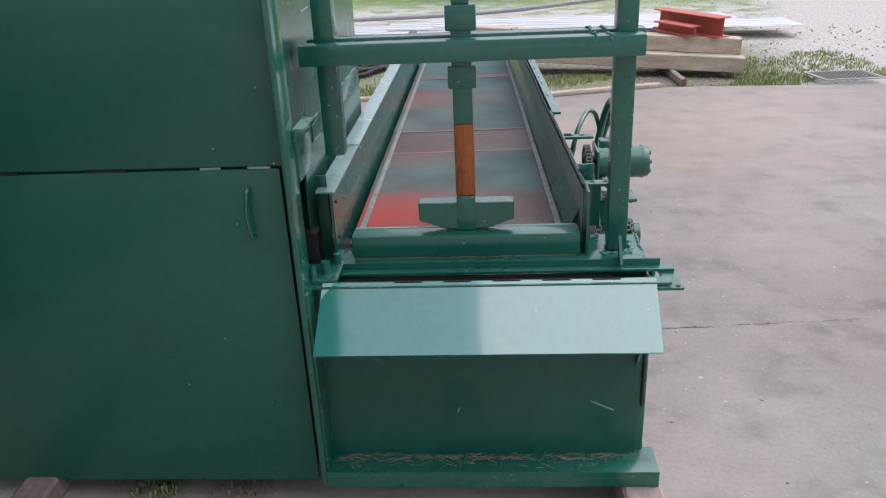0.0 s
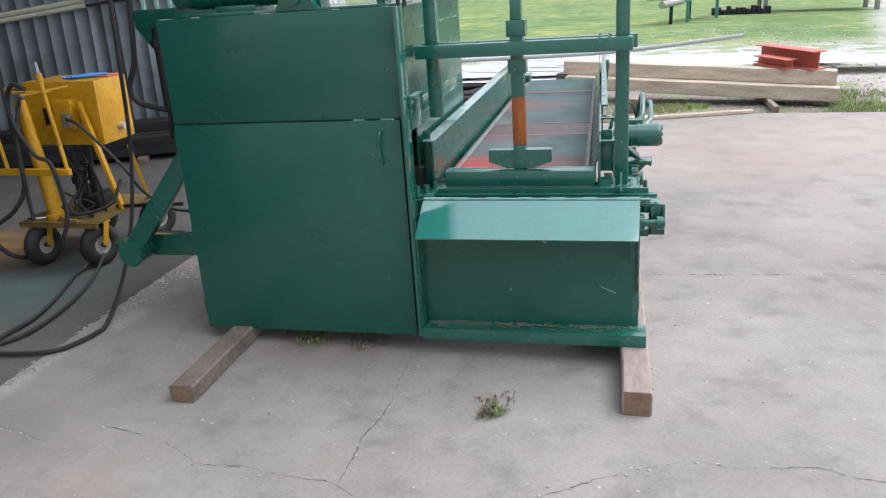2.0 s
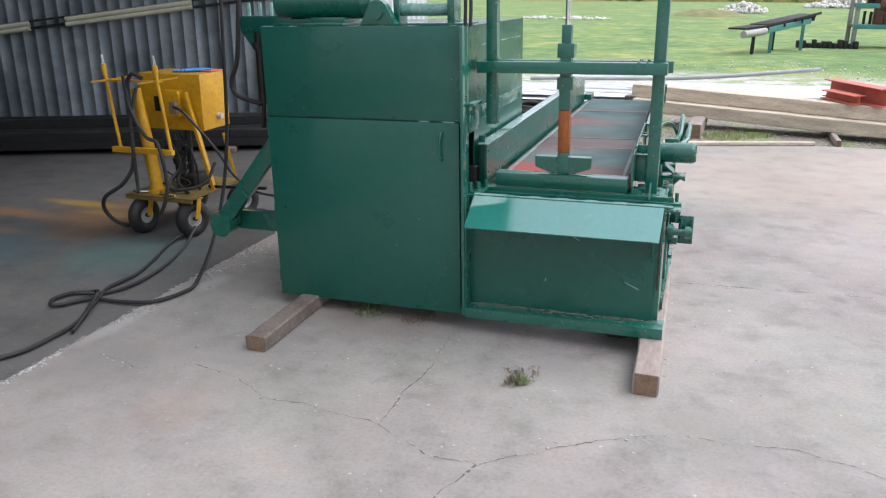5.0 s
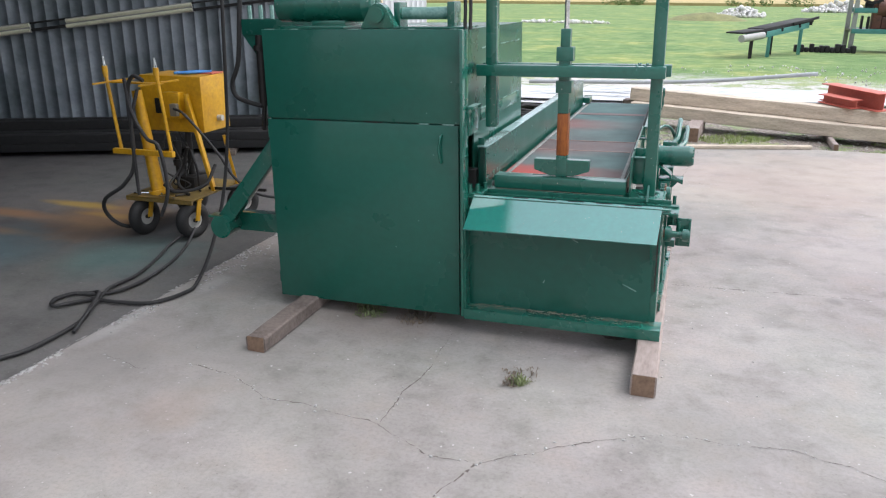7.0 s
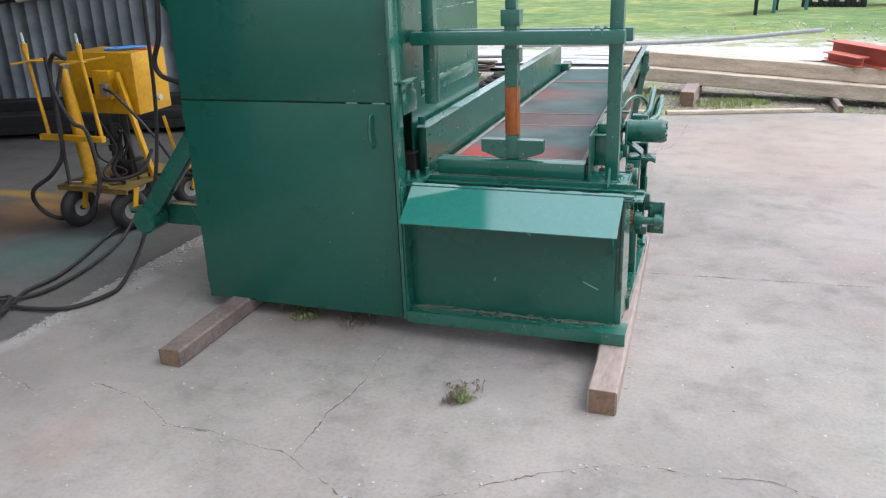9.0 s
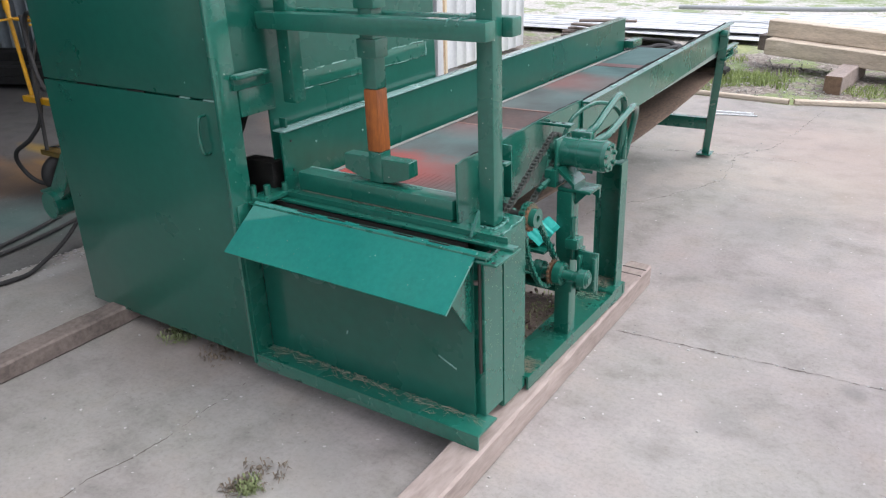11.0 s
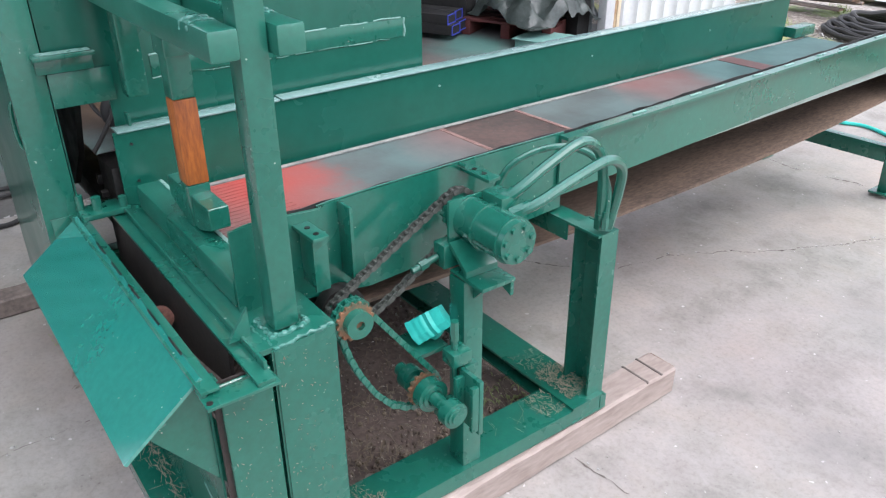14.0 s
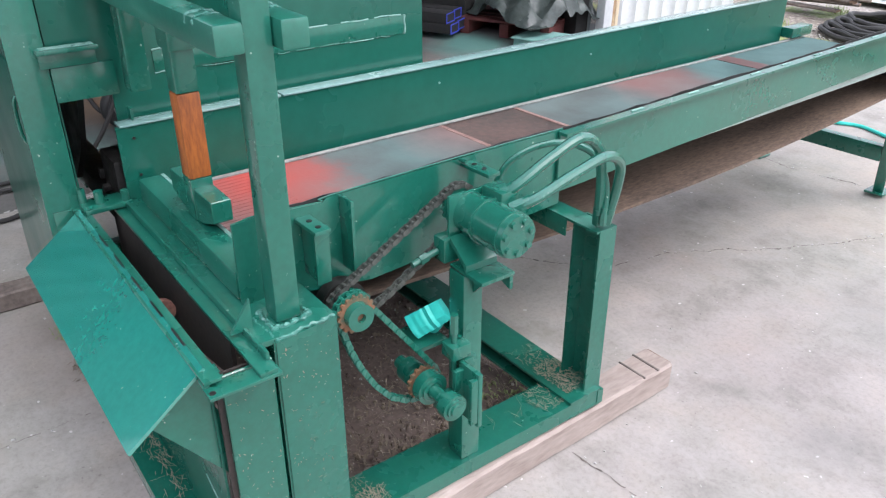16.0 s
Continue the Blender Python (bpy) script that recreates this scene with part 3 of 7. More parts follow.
def crack(pts, width, parent, material, jitter=0.012, seed=1, gaps=0.14):
    """A crack: a thin, ragged dark line on the slab."""
    rnd = random.Random(seed)
    line = []
    for a, b in zip(pts, pts[1:]):
        n = max(2, int(math.dist(a, b) / 0.014))
        for k in range(n):
            t = k / n
            x, y = a[0] + (b[0] - a[0]) * t, a[1] + (b[1] - a[1]) * t
            q = Vector((x * 9 + seed, y * 9, seed))
            k2 = Vector((x * 34, y * 34, seed))
            line.append((x + jitter * noise.noise(q) + 0.5 * jitter * noise.noise(k2) + rnd.uniform(-0.003, 0.003), y + jitter * noise.noise(q + Vector((50, 0, 0))) + 0.5 * jitter * noise.noise(k2 + Vector((0, 50, 0))) + rnd.uniform(-0.003, 0.003)))
    line.append(pts[-1])
    bm = bm_new()
    prev = None
    for i, (x, y) in enumerate(line):
        j = min(i + 1, len(line) - 1)
        dx, dy = line[j][0] - line[max(j - 1, 0)][0], line[j][1] - line[max(j - 1, 0)][1]
        l = math.hypot(dx, dy) or 1
        w = 0.85 * width * max(0.12, 0.70 + 1.3 * noise.noise(Vector((x * 6, y * 6, seed)))) * (rnd.uniform(0.15, 0.75) if rnd.random() < 0.8 else rnd.uniform(0.8, 1.3)) / 2
        p = bm.verts.new((x - dy / l * w, y + dx / l * w, 0.0015))
        q = bm.verts.new((x + dy / l * w, y - dx / l * w, 0.0015))
        if prev:
            bm.faces.new((prev[0], prev[1], q, p))
        prev = None if rnd.random() < gaps else (p, q)
    bmesh.ops.recalc_face_normals(bm, faces=bm.faces)
    ob = part("crack", bm, material, parent)
    if material is CRACK:
        bm = bm_new()
        for (x, y) in line[::3]:
            if noise.noise(Vector((x * 3, y * 3, seed))) > -0.2 and rnd.random() < 0.75:
                r = rnd.uniform(0.002, 0.006) if rnd.random() < 0.85 else rnd.uniform(0.005, 0.008)
                grain(bm, r, Matrix.Translation((x + rnd.gauss(0, 0.012), y + rnd.gauss(0, 0.012), 0.0012)) @ Matrix.Diagonal((rnd.uniform(0.8, 1.6), rnd.uniform(0.8, 1.6), 0.35, 1)), rnd)
        if bm.verts:
            tagged(part("crumbs", bm, LIME, parent), "pale concrete crumbs", kind="stuff")
        else:
            bm.free()
    return ob


CRACK = surface("crack_dirt", (0.045, 0.038, 0.032), (0.16, 0.135, 0.12), 20.0, (0.9, 1.0), 0.0, 90.0, 0.3)
LIME = surface("pale_lime_edge", (0.24, 0.23, 0.22), (0.48, 0.47, 0.45), 9.0, (0.85, 0.95), 0.0, 60.0, 0.5)
crack([(-1.72, 0.93), (-1.5, 0.87), (-1.3, 0.98), (-1.1, 0.96), (-0.85, 0.83), (-0.55, 0.82), (-0.33, 0.79), (-0.1, 0.66), (0.1, 0.66), (0.3, 0.82), (0.46, 0.94), (0.73, 1.08), (0.95, 1.08), (1.14, 1.12), (1.39, 1.05), (1.9, 0.85), (2.6, 0.9)], 0.0058, slab, CRACK, 0.014, 2)
crack([(-0.33, 0.79), (-0.33, 1.07), (-0.30, 1.3), (-0.32, 1.67)], 0.009, slab, CRACK, 0.010, 3)
crack([(0.1, 0.66), (0.02, 0.45), (0.0, 0.1), (-0.2, -0.6)], 0.010, slab, CRACK, 0.012, 4)
crack([(0.64, 2.72), (1.0, 2.76), (1.73, 2.84), (2.8, 2.98), (5, 3.1)], 0.008, slab, CRACK, 0.008, 5)
crack([(-0.5, 3.2), (-0.03, 3.55), (0.03, 3.86), (0.155, 4.10), (0.28, 4.27), (0.39, 4.52), (0.484, 4.76), (0.458, 5.05), (0.415, 5.28), (0.58, 5.57), (0.634, 6.08), (0.688, 6.85)], 0.011, slab, CRACK, 0.016, 6)
crack([(0.448, 5.278), (0.667, 5.37), (0.9, 5.34)], 0.006, slab, CRACK, 0.012, 17)
crack([(0.415, 5.3), (0.15, 5.235), (-0.2, 5.14), (-0.6, 5.2)], 0.008, slab, CRACK, 0.012, 7)
crack([(-1.955, -4), (-1.955, 1.3), (-1.955, 4), (-1.955, 6.9)], 0.014, slab, LIME, 0.010, 9, 0.45)
# pale rubbly crumbs along the joint to the shop floor
rnd = random.Random(19)
bm = bm_new()
for k in range(900):
    y = rnd.uniform(0.2, 4.6)
    spread = 0.015 + 0.075 * max(0.0, 1 - abs(y - 2.2) / 1.4)
    x, r = -1.95 + abs(rnd.gauss(0, 1)) * spread, rnd.uniform(0.002, 0.009)
    if noise.noise(Vector((x * 6, y * 4, 3))) > -0.12:
        grain(bm, r, Matrix.Translation((x, y, 0.001)) @ Matrix.Diagonal((rnd.uniform(0.8, 2.2), rnd.uniform(0.8, 2.2), 0.3, 1)))
tagged(part("lime_crumbs", bm, LIME, slab), "pale lime crumbs along the slab joint", kind="stuff")

# pebbles and chips on the slab
rnd = random.Random(11)
bm = bm_new()
for k in range(260):
    x, y = rnd.uniform(-1.8, 3.2), rnd.uniform(-0.6, 6.2)
    r = rnd.choice((0.0015, 0.002, 0.002, 0.002, 0.003, 0.003, 0.005))
    grain(bm, r, Matrix.Translation((x, y, r * 0.4)) @ Matrix.Diagonal((1.3, 1, 0.6, 1)))
solid("pebbles", bm, STONE, "small pale stone chips scattered on concrete", "pebbles", kind="stuff")

# shop building: oblique inner wall, ceiling, closed sides, white front wall past the bay
WD = Vector((0.889, 0.457, 0)).normalized()
WN = Vector((0.457, -0.889, 0)).normalized()
W1 = Vector((-2.95, 6.52, 0))


def clad_wall(name, a, b, z0, z1, pitch, rib, material, label, face):
    """Sheet cladding with raised ribs; face: the side of the ribs."""
    a, b, face = Vector(a), Vector(b), Vector(face)
    d = (b - a).normalized()
    n = int((b - a).length / pitch)
    prof = []
    for i in range(n):
        s = i * pitch
        prof += [(s, 0), (s + pitch * 0.88, 0), (s + pitch * 0.91, rib), (s + pitch * 0.95, rib)]
    prof.append((n * pitch, 0))
    bm = bm_new()
    lo = [bm.verts.new(a + d * s + face * h + Vector((0, 0, z0))) for s, h in prof]
    hi = [bm.verts.new(a + d * s + face * h + Vector((0, 0, z1))) for s, h in prof]
    for i in range(len(prof) - 1):
        bm.faces.new((lo[i], lo[i + 1], hi[i + 1], hi[i]))
    back_lo = [bm.verts.new(p.co - face * 0.10) for p in (lo[0], lo[-1])]
    back_hi = [bm.verts.new(p.co - face * 0.10) for p in (hi[0], hi[-1])]
    bm.faces.new((back_lo[0], back_lo[1], back_hi[1], back_hi[0]))
    bm.faces.new((lo[0], back_lo[0], back_hi[0], hi[0]))
    bm.faces.new((lo[-1], back_lo[1], back_hi[1], hi[-1]))
    return solid(name, bm, material, label, "wall", kind="structure")


clad_wall("wall_north", W1 - WD * 7.6, W1, 0.0, 4.3, 0.124, 0.010, GALV, "grey ribbed metal shop wall with paint soot", WN)
clad_wall("wall_east", (-2.88, 6.62, 0), (-2.95, 8.7, 0), 0.0, 4.3, 0.19, 0.02, WHITE_SHEET, "white ribbed metal outer wall", (1, 0, 0))
bm = bm_new()
prism(bm, [(-9.7, -1.3), (-1.04, -1.3), (-1.04, 6.3), (-2.6, 6.9), (-2.6, 8.7), (-9.7, 8.7)], "z", 4.3, 4.5)
solid("ceiling", bm, GALV, "dark shop roof seen from below", "ceiling", kind="structure")
# unseen end wall, added to keep the bay dark
bm = bm_new()
box(bm, -9.8, -9.65, -1.3, 6.6, 0, 4.3)
solid("wall_west", bm, GALV, "unseen dark metal wall added to close off the bay", "wall", kind="structure")

# unseen wall, added so that the flap reflects something dark
bm = bm_new()
box(bm, -9.65, -3.2, -1.3, -1.15, 0, 3.598)
solid("wall_south_unseen", bm, GALV, "unseen dark metal wall added to close off the bay", "wall", kind="structure")

# column at the bay's corner
col = thing("bay_column", "white painted steel column with rusty yellow jamb", "column", (-2.76, 6.5, 0), kind="structure")
bm = bm_new()
box(bm, -2.83, -2.74, 6.44, 6.54, 0, 4.298, 0.006)
part("post", bm, WHITE_SHEET, col)
bm = bm_new()
box(bm, -2.815, -2.755, 6.545, 6.585, 0, 4.298, 0.003)
part("jamb", bm, surface("rust_on_cream", (0.30, 0.14, 0.05), (0.66, 0.54, 0.36), 7.0, (0.6, 0.8), 0.0, 40.0, 0.2), col)
bm = bm_new()
box(bm, -2.80, -2.75, 6.588, 6.625, 0, 4.298, 0.003)
part("trim", bm, surface("cream_trim", (0.60, 0.48, 0.32), (0.78, 0.66, 0.48), 4.0, (0.5, 0.7)), col)


# ---- fluorescent fittings on the inner wall ----
def wall_lamp(s, z, length):
    c = W1 - WD * s + WN * 0.07
    ob = thing("fluorescent_light", "unlit twin-tube fluorescent fitting on metal wall", "light", (c.x, c.y, z), group="wall lights")
    for k in (0.025, -0.025):
        bm = bm_new()
        rod(bm, c + WN * 0.03 - WD * length / 2 + Vector((0, 0, z + k - 0.085)), c + WN * 0.03 + WD * length / 2 + Vector((0, 0, z + k + 0.085)), 0.017)
        part("tube", bm, WARM_TUBE, ob)
    bm = bm_new()
    beam(bm, c - WD * length / 2 + Vector((0, 0, z - 0.085)), c + WD * length / 2 + Vector((0, 0, z + 0.085)), 0.05, 0.10, 0.004)
    part("housing", bm, plain("aged_white_housing", (0.42, 0.41, 0.36), 0.5), ob)


wall_lamp(2.42, 1.32, 1.27)
wall_lamp(4.05, 1.11, 1.27)
c = W1 - WD * 3.0 + WN * 0.05
bm = bm_new()
beam(bm, c + WD * 3.0 + Vector((0, 0, 1.60)), c - WD * 3.0 + Vector((0, 0, 0.84)), 0.03, 0.03, 0.003)
beam(bm, c + WD * 3.0 + Vector((0, 0, 1.67)), c - WD * 3.0 + Vector((0, 0, 0.91)), 0.02, 0.02, 0.003)
solid("conduit", bm, DULL_BLACK, "dark conduit along the metal wall", "conduit", kind="structure")


# ---- hydraulic shear ----
P = (0.6, 2.0, 0.11)
shear = thing("hydraulic_shear", "green painted industrial hydraulic shear on timber skids", "machine", P, (0, -1.2, 0))

# cabinet
bm = bm_new()
prism(bm, [(1.735, 0.80), (1.735, 1.432), (2.87, 1.432), (2.87, 0.80)], "x", -1.266, -1.262)
part("left_panel", bm, GREEN_DOOR, shear)
bm = bm_new()
prism(bm, [(1.905, 0.66), (1.905, 0.965), (1.775, 0.965), (1.775, 1.432), (2.87, 1.432), (2.87, 0.66)], "x", -0.288, -0.282)
body = part("side_panel", bm, GREEN_DOOR, shear)
bm = bm_new()
box(bm, -1.262, -0.288, 1.735, 2.864, 1.424, 1.43)
part("top_panel", bm, GREEN_DOOR, shear)
bm = bm_new()
box(bm, -1.262, -0.288, 2.864, 2.87, 0.16, 1.43)
part("rear_panel", bm, GREEN_DOOR, shear)
bm = bm_new()
box(bm, -1.272, -0.282, 1.722, 1.734, 1.024, 1.436, 0.002)
part("upper_panel", bm, GREEN_DOOR, shear)
bm = bm_new()
box(bm, -1.274, -0.299, 1.720, 1.732, 0.100, 1.017, 0.002)
door = part("cabinet_door", bm, GREEN_DOOR, shear)
bm = bm_new()
hose(bm, [(-0.378, 1.722, 0.848), (-0.378, 1.700, 0.850), (-0.380, 1.692, 0.868), (-0.384, 1.690, 0.91), (-0.380, 1.692, 0.952), (-0.378, 1.700, 0.970), (-0.378, 1.722, 0.972)], 0.0055, 5, 8)
part("handle", bm, GREEN, door, "thin bent rod door handle")
for zz in (0.20, 0.55, 0.955):
    bm = bm_new()
    rod(bm, (-1.277, 1.730, zz - 0.03), (-1.277, 1.730, zz + 0.03), 0.006)
    part("hinge", bm, GREEN, door)
# strips added behind the door gaps to stop light leaking through
bm = bm_new()
box(bm, -1.255, -0.292, 1.738, 1.742, 1.005, 1.036)
box(bm, -0.335, -0.288, 1.775, 1.779, 0.12, 1.003)
part("gap_light_stop", bm, GREEN_DOOR, shear)
# gaps and painted light leaks along the seam, worn bits on the top edge
rnd = random.Random(5)
for k in range(4):
    x = (-1.00, -0.72, -0.47, -0.345)[k]
    bm = bm_new()
    box(bm, x - (0.06, 0.045, 0.02, 0.03)[k], x + (0.06, 0.05, 0.03, 0.025)[k], 1.7205, 1.7235, 1.0178, 1.0232)
    part("seam_gap", bm, (DARK_STEEL, DARK_STEEL, WORN_AND_LIT, WORN_AND_LIT)[k], shear)
for x, l in ((-1.23, 0.05), (-1.10, 0.04), (-0.80, 0.05), (-0.52, 0.04), (-0.32, 0.03)):
    bm = bm_new()
    box(bm, x - l / 2, x + l / 2, 1.7195, 1.728, 1.4345, 1.4385, 0.001)
    part("worn_edge", bm, WORN_AND_LIT, shear)
for x, z in ((-1.07, 1.065), (-0.42, 0.88), (-0.5, 0.56), (-0.31, 1.03), (-0.45, 1.07), (-0.62, 0.42), (-0.4, 0.36), (-0.33, 1.21)):
    bm = bm_new()
    grain(bm, 0.0026, Matrix.Translation((x, 1.7195, z)) @ Matrix.Diagonal((1, 0.4, 1.2, 1)))
    part("paint_chip", bm, WORN_AND_LIT, shear)

# right upright of the cabinet beside the throat, with bolt holes
bm = bm_new()
box(bm, -0.282, -0.268, 1.686, 1.770, 0.11, 1.436, 0.002)
box(bm, -0.295, -0.2825, 1.726, 1.770, 0.11, 1.02, 0.002)
jamb = part("throat_upright", bm, GREEN, shear)
for y, z in ((1.70, 1.06), (1.745, 1.05), (1.71, 0.90), (1.755, 0.89), (1.70, 0.79), (1.748, 0.80), (1.752, 0.74), (1.72, 1.16)):
    bm = bm_new()
    rod(bm, (-0.272, y, z), (-0.2685, y, z), 0.0045, seg=8)
    part("bolt_hole", bm, DARK_STEEL, jamb)
bm = bm_new()
box(bm, -0.281, -0.264, 1.772, 1.92, 0.965, 1.05, 0.003)
part("throat_lintel", bm, GREEN, shear)
bm = bm_new()
box(bm, -0.268, -0.235, 1.745, 1.885, 1.088, 1.100, 0.003)
box(bm, -0.268, -0.256, 1.750, 1.880, 1.052, 1.088, 0.002)
part("step_bracket", bm, GREEN, shear)
bm = bm_new()
box(bm, -0.266, -0.237, 1.755, 1.875, 1.1005, 1.102)
part("bracket_top", bm, WORN_AND_LIT, shear)

# long side panel with a welded raised strip and broken weld lines
bm = bm_new()
box(bm, -0.2825, -0.279, 2.02, 2.80, 1.000, 1.056, 0.001)
strip = part("raised_strip", bm, GREEN, body)
rnd = random.Random(15)
for z, parent in ((1.34, body), (1.058, strip), (0.998, strip)):
    y = 2.02
    while y < 2.78:
        l = rnd.uniform(0.03, 0.11)
        bm = bm_new()
        hose(bm, [(-0.2815, y, z), (-0.2800, y + l * 0.3, z + rnd.uniform(-0.002, 0.003)), (-0.2800, y + l * 0.7, z + rnd.uniform(-0.002, 0.002)), (-0.2815, min(y + l, 2.80), z)], 0.0022, 4, 6)
        part("stitch_weld", bm, WORN_AND_LIT if rnd.random() < 0.55 else GREEN, parent)
        y += l + rnd.uniform(0.004, 0.05)
bm = bm_new()
hose(bm, [(-0.2805, 2.80, 1.0), (-0.279, 2.803, 1.02), (-0.2805, 2.80, 1.04), (-0.279, 2.802, 1.056)], 0.0035, 4, 6)
part("stitch_weld", bm, WORN_AND_LIT, strip)

# throat behind the upright: dark blade beam and crank
bm = bm_new()
box(bm, -1.15, -0.33, 1.86, 1.94, 0.60, 0.66, 0.004)
part("blade_beam", bm, DARK_STEEL, shear, "oily black blade beam")
bm = bm_new()
prism(bm, [(-0.66, 0.66), (-0.56, 0.66), (-0.40, 0.80), (-0.29, 0.99), (-0.66, 0.99)], "y", 1.825, 1.84)
part("blade", bm, DARK_STEEL, shear)
bm = bm_new()
rod(bm, (-0.235, 1.81, 0.69), (-0.235, 1.81, 0.735), 0.012)
rod(bm, (-0.262, 1.775, 0.69), (-0.262, 1.775, 0.74), 0.010)
rod(bm, (-0.215, 1.87, 0.69), (-0.215, 1.87, 0.73), 0.010)
box(bm, -0.28, -0.20, 1.765, 1.885, 0.688, 0.702, 0.003)
part("bolt_lug", bm, GREEN, shear)
bm = bm_new()
box(bm, -0.40, -0.262, 1.868, 1.925, 0.66, 0.79, 0.006)
box(bm, -0.42, -0.40, 1.858, 1.90, 0.70, 0.73, 0.004)
rod(bm, (-0.36, 1.868, 0.69), (-0.36, 1.850, 0.69), 0.012, seg=6)
part("blade_stop", bm, DARK_STEEL, shear, "oily black stop block")
# plate added to cover the bright gap beside the throat
bm = bm_new()
box(bm, -0.266, -0.236, 1.928, 1.935, 0.69, 0.93, 0.001)
part("throat_gap_cover", bm, GREEN_DOOR, shear)

# posts, rails and the clamp that runs between the rails
for x, z0 in ((-0.205, 0.985), (0.536, 0.70)):
    bm = bm_new()
    box(bm, x - 0.026, x + 0.026, 1.926, 1.978, z0, 2.15, 0.006)
    part("post", bm, GREEN, shear)
RAILS = []
for y0, x1, nm in ((1.872, 0.574, "front_rail"), (1.980, 0.592, "rear_rail")):
    bm = bm_new()
    box(bm, -0.262, x1, y0, y0 + 0.052, 1.224, 1.276, 0.007)
    rail = part(nm, bm, GREEN, shear)
    RAILS.append((rail, y0, x1))
CX = 0.133


def weld(name, parent, pts, r, seed):
    """A hand-laid weld: a lumpy, flattened bead under paint."""
    rw = random.Random(seed)
    line = [q + Vector((rw.gauss(0, r * 0.4), rw.gauss(0, r * 0.4), 0)) for q in smooth_line(pts, 5)]
    bm = bm_new()
    hose(bm, line, r, 5, 8)
    for v in bm.verts:
        v.co += noise.noise_vector(v.co * 110 + Vector((seed, 0, 0))) * r * 0.7 - Vector((0, 0, r * 0.35))
    return part(name, bm, LIGHT_GREEN, parent)


for rail, y0, x1 in RAILS:
    for k, x in enumerate((0.452, 0.485)):
        weld("weld_bead", rail, [(x, y0 + 0.002, 1.262), (x + 0.004, y0 + 0.006, 1.2765), (x - 0.003, y0 + 0.026, 1.2785), (x + 0.004, y0 + 0.046, 1.2765), (x, y0 + 0.051, 1.262)], 0.0034, 70 + k)
bm = bm_new()
box(bm, CX - 0.0255, CX + 0.0255, 1.929, 1.980, 1.058, 1.345, 0.005)
ram = part("clamp_post", bm, GREEN, shear)
bm = bm_new()
box(bm, CX - 0.0255, CX + 0.0255, 1.929, 1.980, 0.865, 1.058, 0.005)
part("bare_band", bm, RUST_BAND, ram, "bare rusted orange band")
bm = bm_new()
box(bm, CX - 0.0255, CX + 0.0255, 1.929, 1.980, 0.766, 0.865, 0.005)
part("foot_block", bm, GREEN, ram)
for z0, z1, g in ((1.15, 1.205, 0.008), (1.29, 1.352, 0.010)):
    bm = bm_new()
    box(bm, CX - 0.028 - g, CX + 0.028 + g, 1.9245, 1.984, z0, z1, 0.004)
    part("sleeve", bm, GREEN, ram)
bm = bm_new()
box(bm, CX - 0.022, CX + 0.022, 1.933, 1.977, 1.352, 1.43, 0.004)
part("clevis", bm, GREEN, ram)
bm = bm_new()
rod(bm, (CX, 1.955, 1.43), (CX, 1.955, 2.15), 0.011, seg=20)
part("piston_rod", bm, CHROME, ram, "bright chromed piston rod")
bm = bm_new()
prism(bm, [(CX - 0.128, 0.845), (CX + 0.128, 0.845), (CX + 0.128, 0.795), (CX + 0.055, 0.770), (CX - 0.055, 0.770), (CX - 0.128, 0.795)], "y", 1.932, 1.978)
bmesh.ops.bevel(bm, geom=list(bm.edges), offset=0.002, segments=1, affect="EDGES")
part("pressure_plate", bm, GREEN, ram)
bm = bm_new()
box(bm, -0.180, 0.436, 1.900, 1.968, 0.7005, 0.765, 0.010)
bar = part("clamp_bar", bm, GREEN, shear)
# pale strip paints in the highlight along the bar's top
bm = bm_new()
box(bm, -0.175, 0.431, 1.958, 1.967, 0.7625, 0.7655)
part("bar_top", bm, WORN_AND_LIT, bar)

# table: front angle, slot, rear angle and plate
bm = bm_new()
box(bm, -0.262, 0.645, 1.744, 1.778, 0.683, 0.690, 0.001)
part("hinge_strip", bm, GREEN, shear)
bm = bm_new()
box(bm, -0.262, 0.672, 1.838, 1.872, 0.676, 0.684, 0.001)
box(bm, -0.262, 0.640, 1.865, 1.872, 0.684, 0.702, 0.001)
part("rear_angle", bm, GREEN, shear)
bm = bm_new()
box(bm, 0.560, 0.632, 1.745, 1.777, 0.668, 0.6755, 0.002)
box(bm, 0.632, 0.676, 1.742, 1.88, 0.668, 0.6755, 0.002)
angle = part("end_strip", bm, GREEN, shear)
for y in (1.752, 1.868):
    bm = bm_new()
    rod(bm, (0.662, y, 0.674), (0.662, y, 0.677), 0.006, seg=10)
    part("bolt_hole", bm, DARK_STEEL, angle)
bm = bm_new()
box(bm, -0.262, 0.60, 1.8725, 1.986, 0.684, 0.697, 0.002)
part("table_plate", bm, GREEN, shear)
bm = bm_new()
box(bm, -0.170, 0.425, 1.905, 1.984, 0.6975, 0.6995)
part("wear_plate", bm, surface("bare_scuffed_steel", (0.30, 0.17, 0.07), (0.50, 0.48, 0.44), 3.0, (0.35, 0.55), 0.3, 60.0, 0.1), shear, "bare scuffed steel wear plate")
# near-black colour gives the slot its shade; end plate closes a bright gap
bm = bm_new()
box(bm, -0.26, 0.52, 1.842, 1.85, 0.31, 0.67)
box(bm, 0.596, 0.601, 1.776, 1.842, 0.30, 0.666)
part("slot_lining", bm, surface("slot_shade_black", (0.008, 0.007, 0.006), (0.035, 0.026, 0.022), 6.0, (0.7, 0.9)), shear)
bm = bm_new()
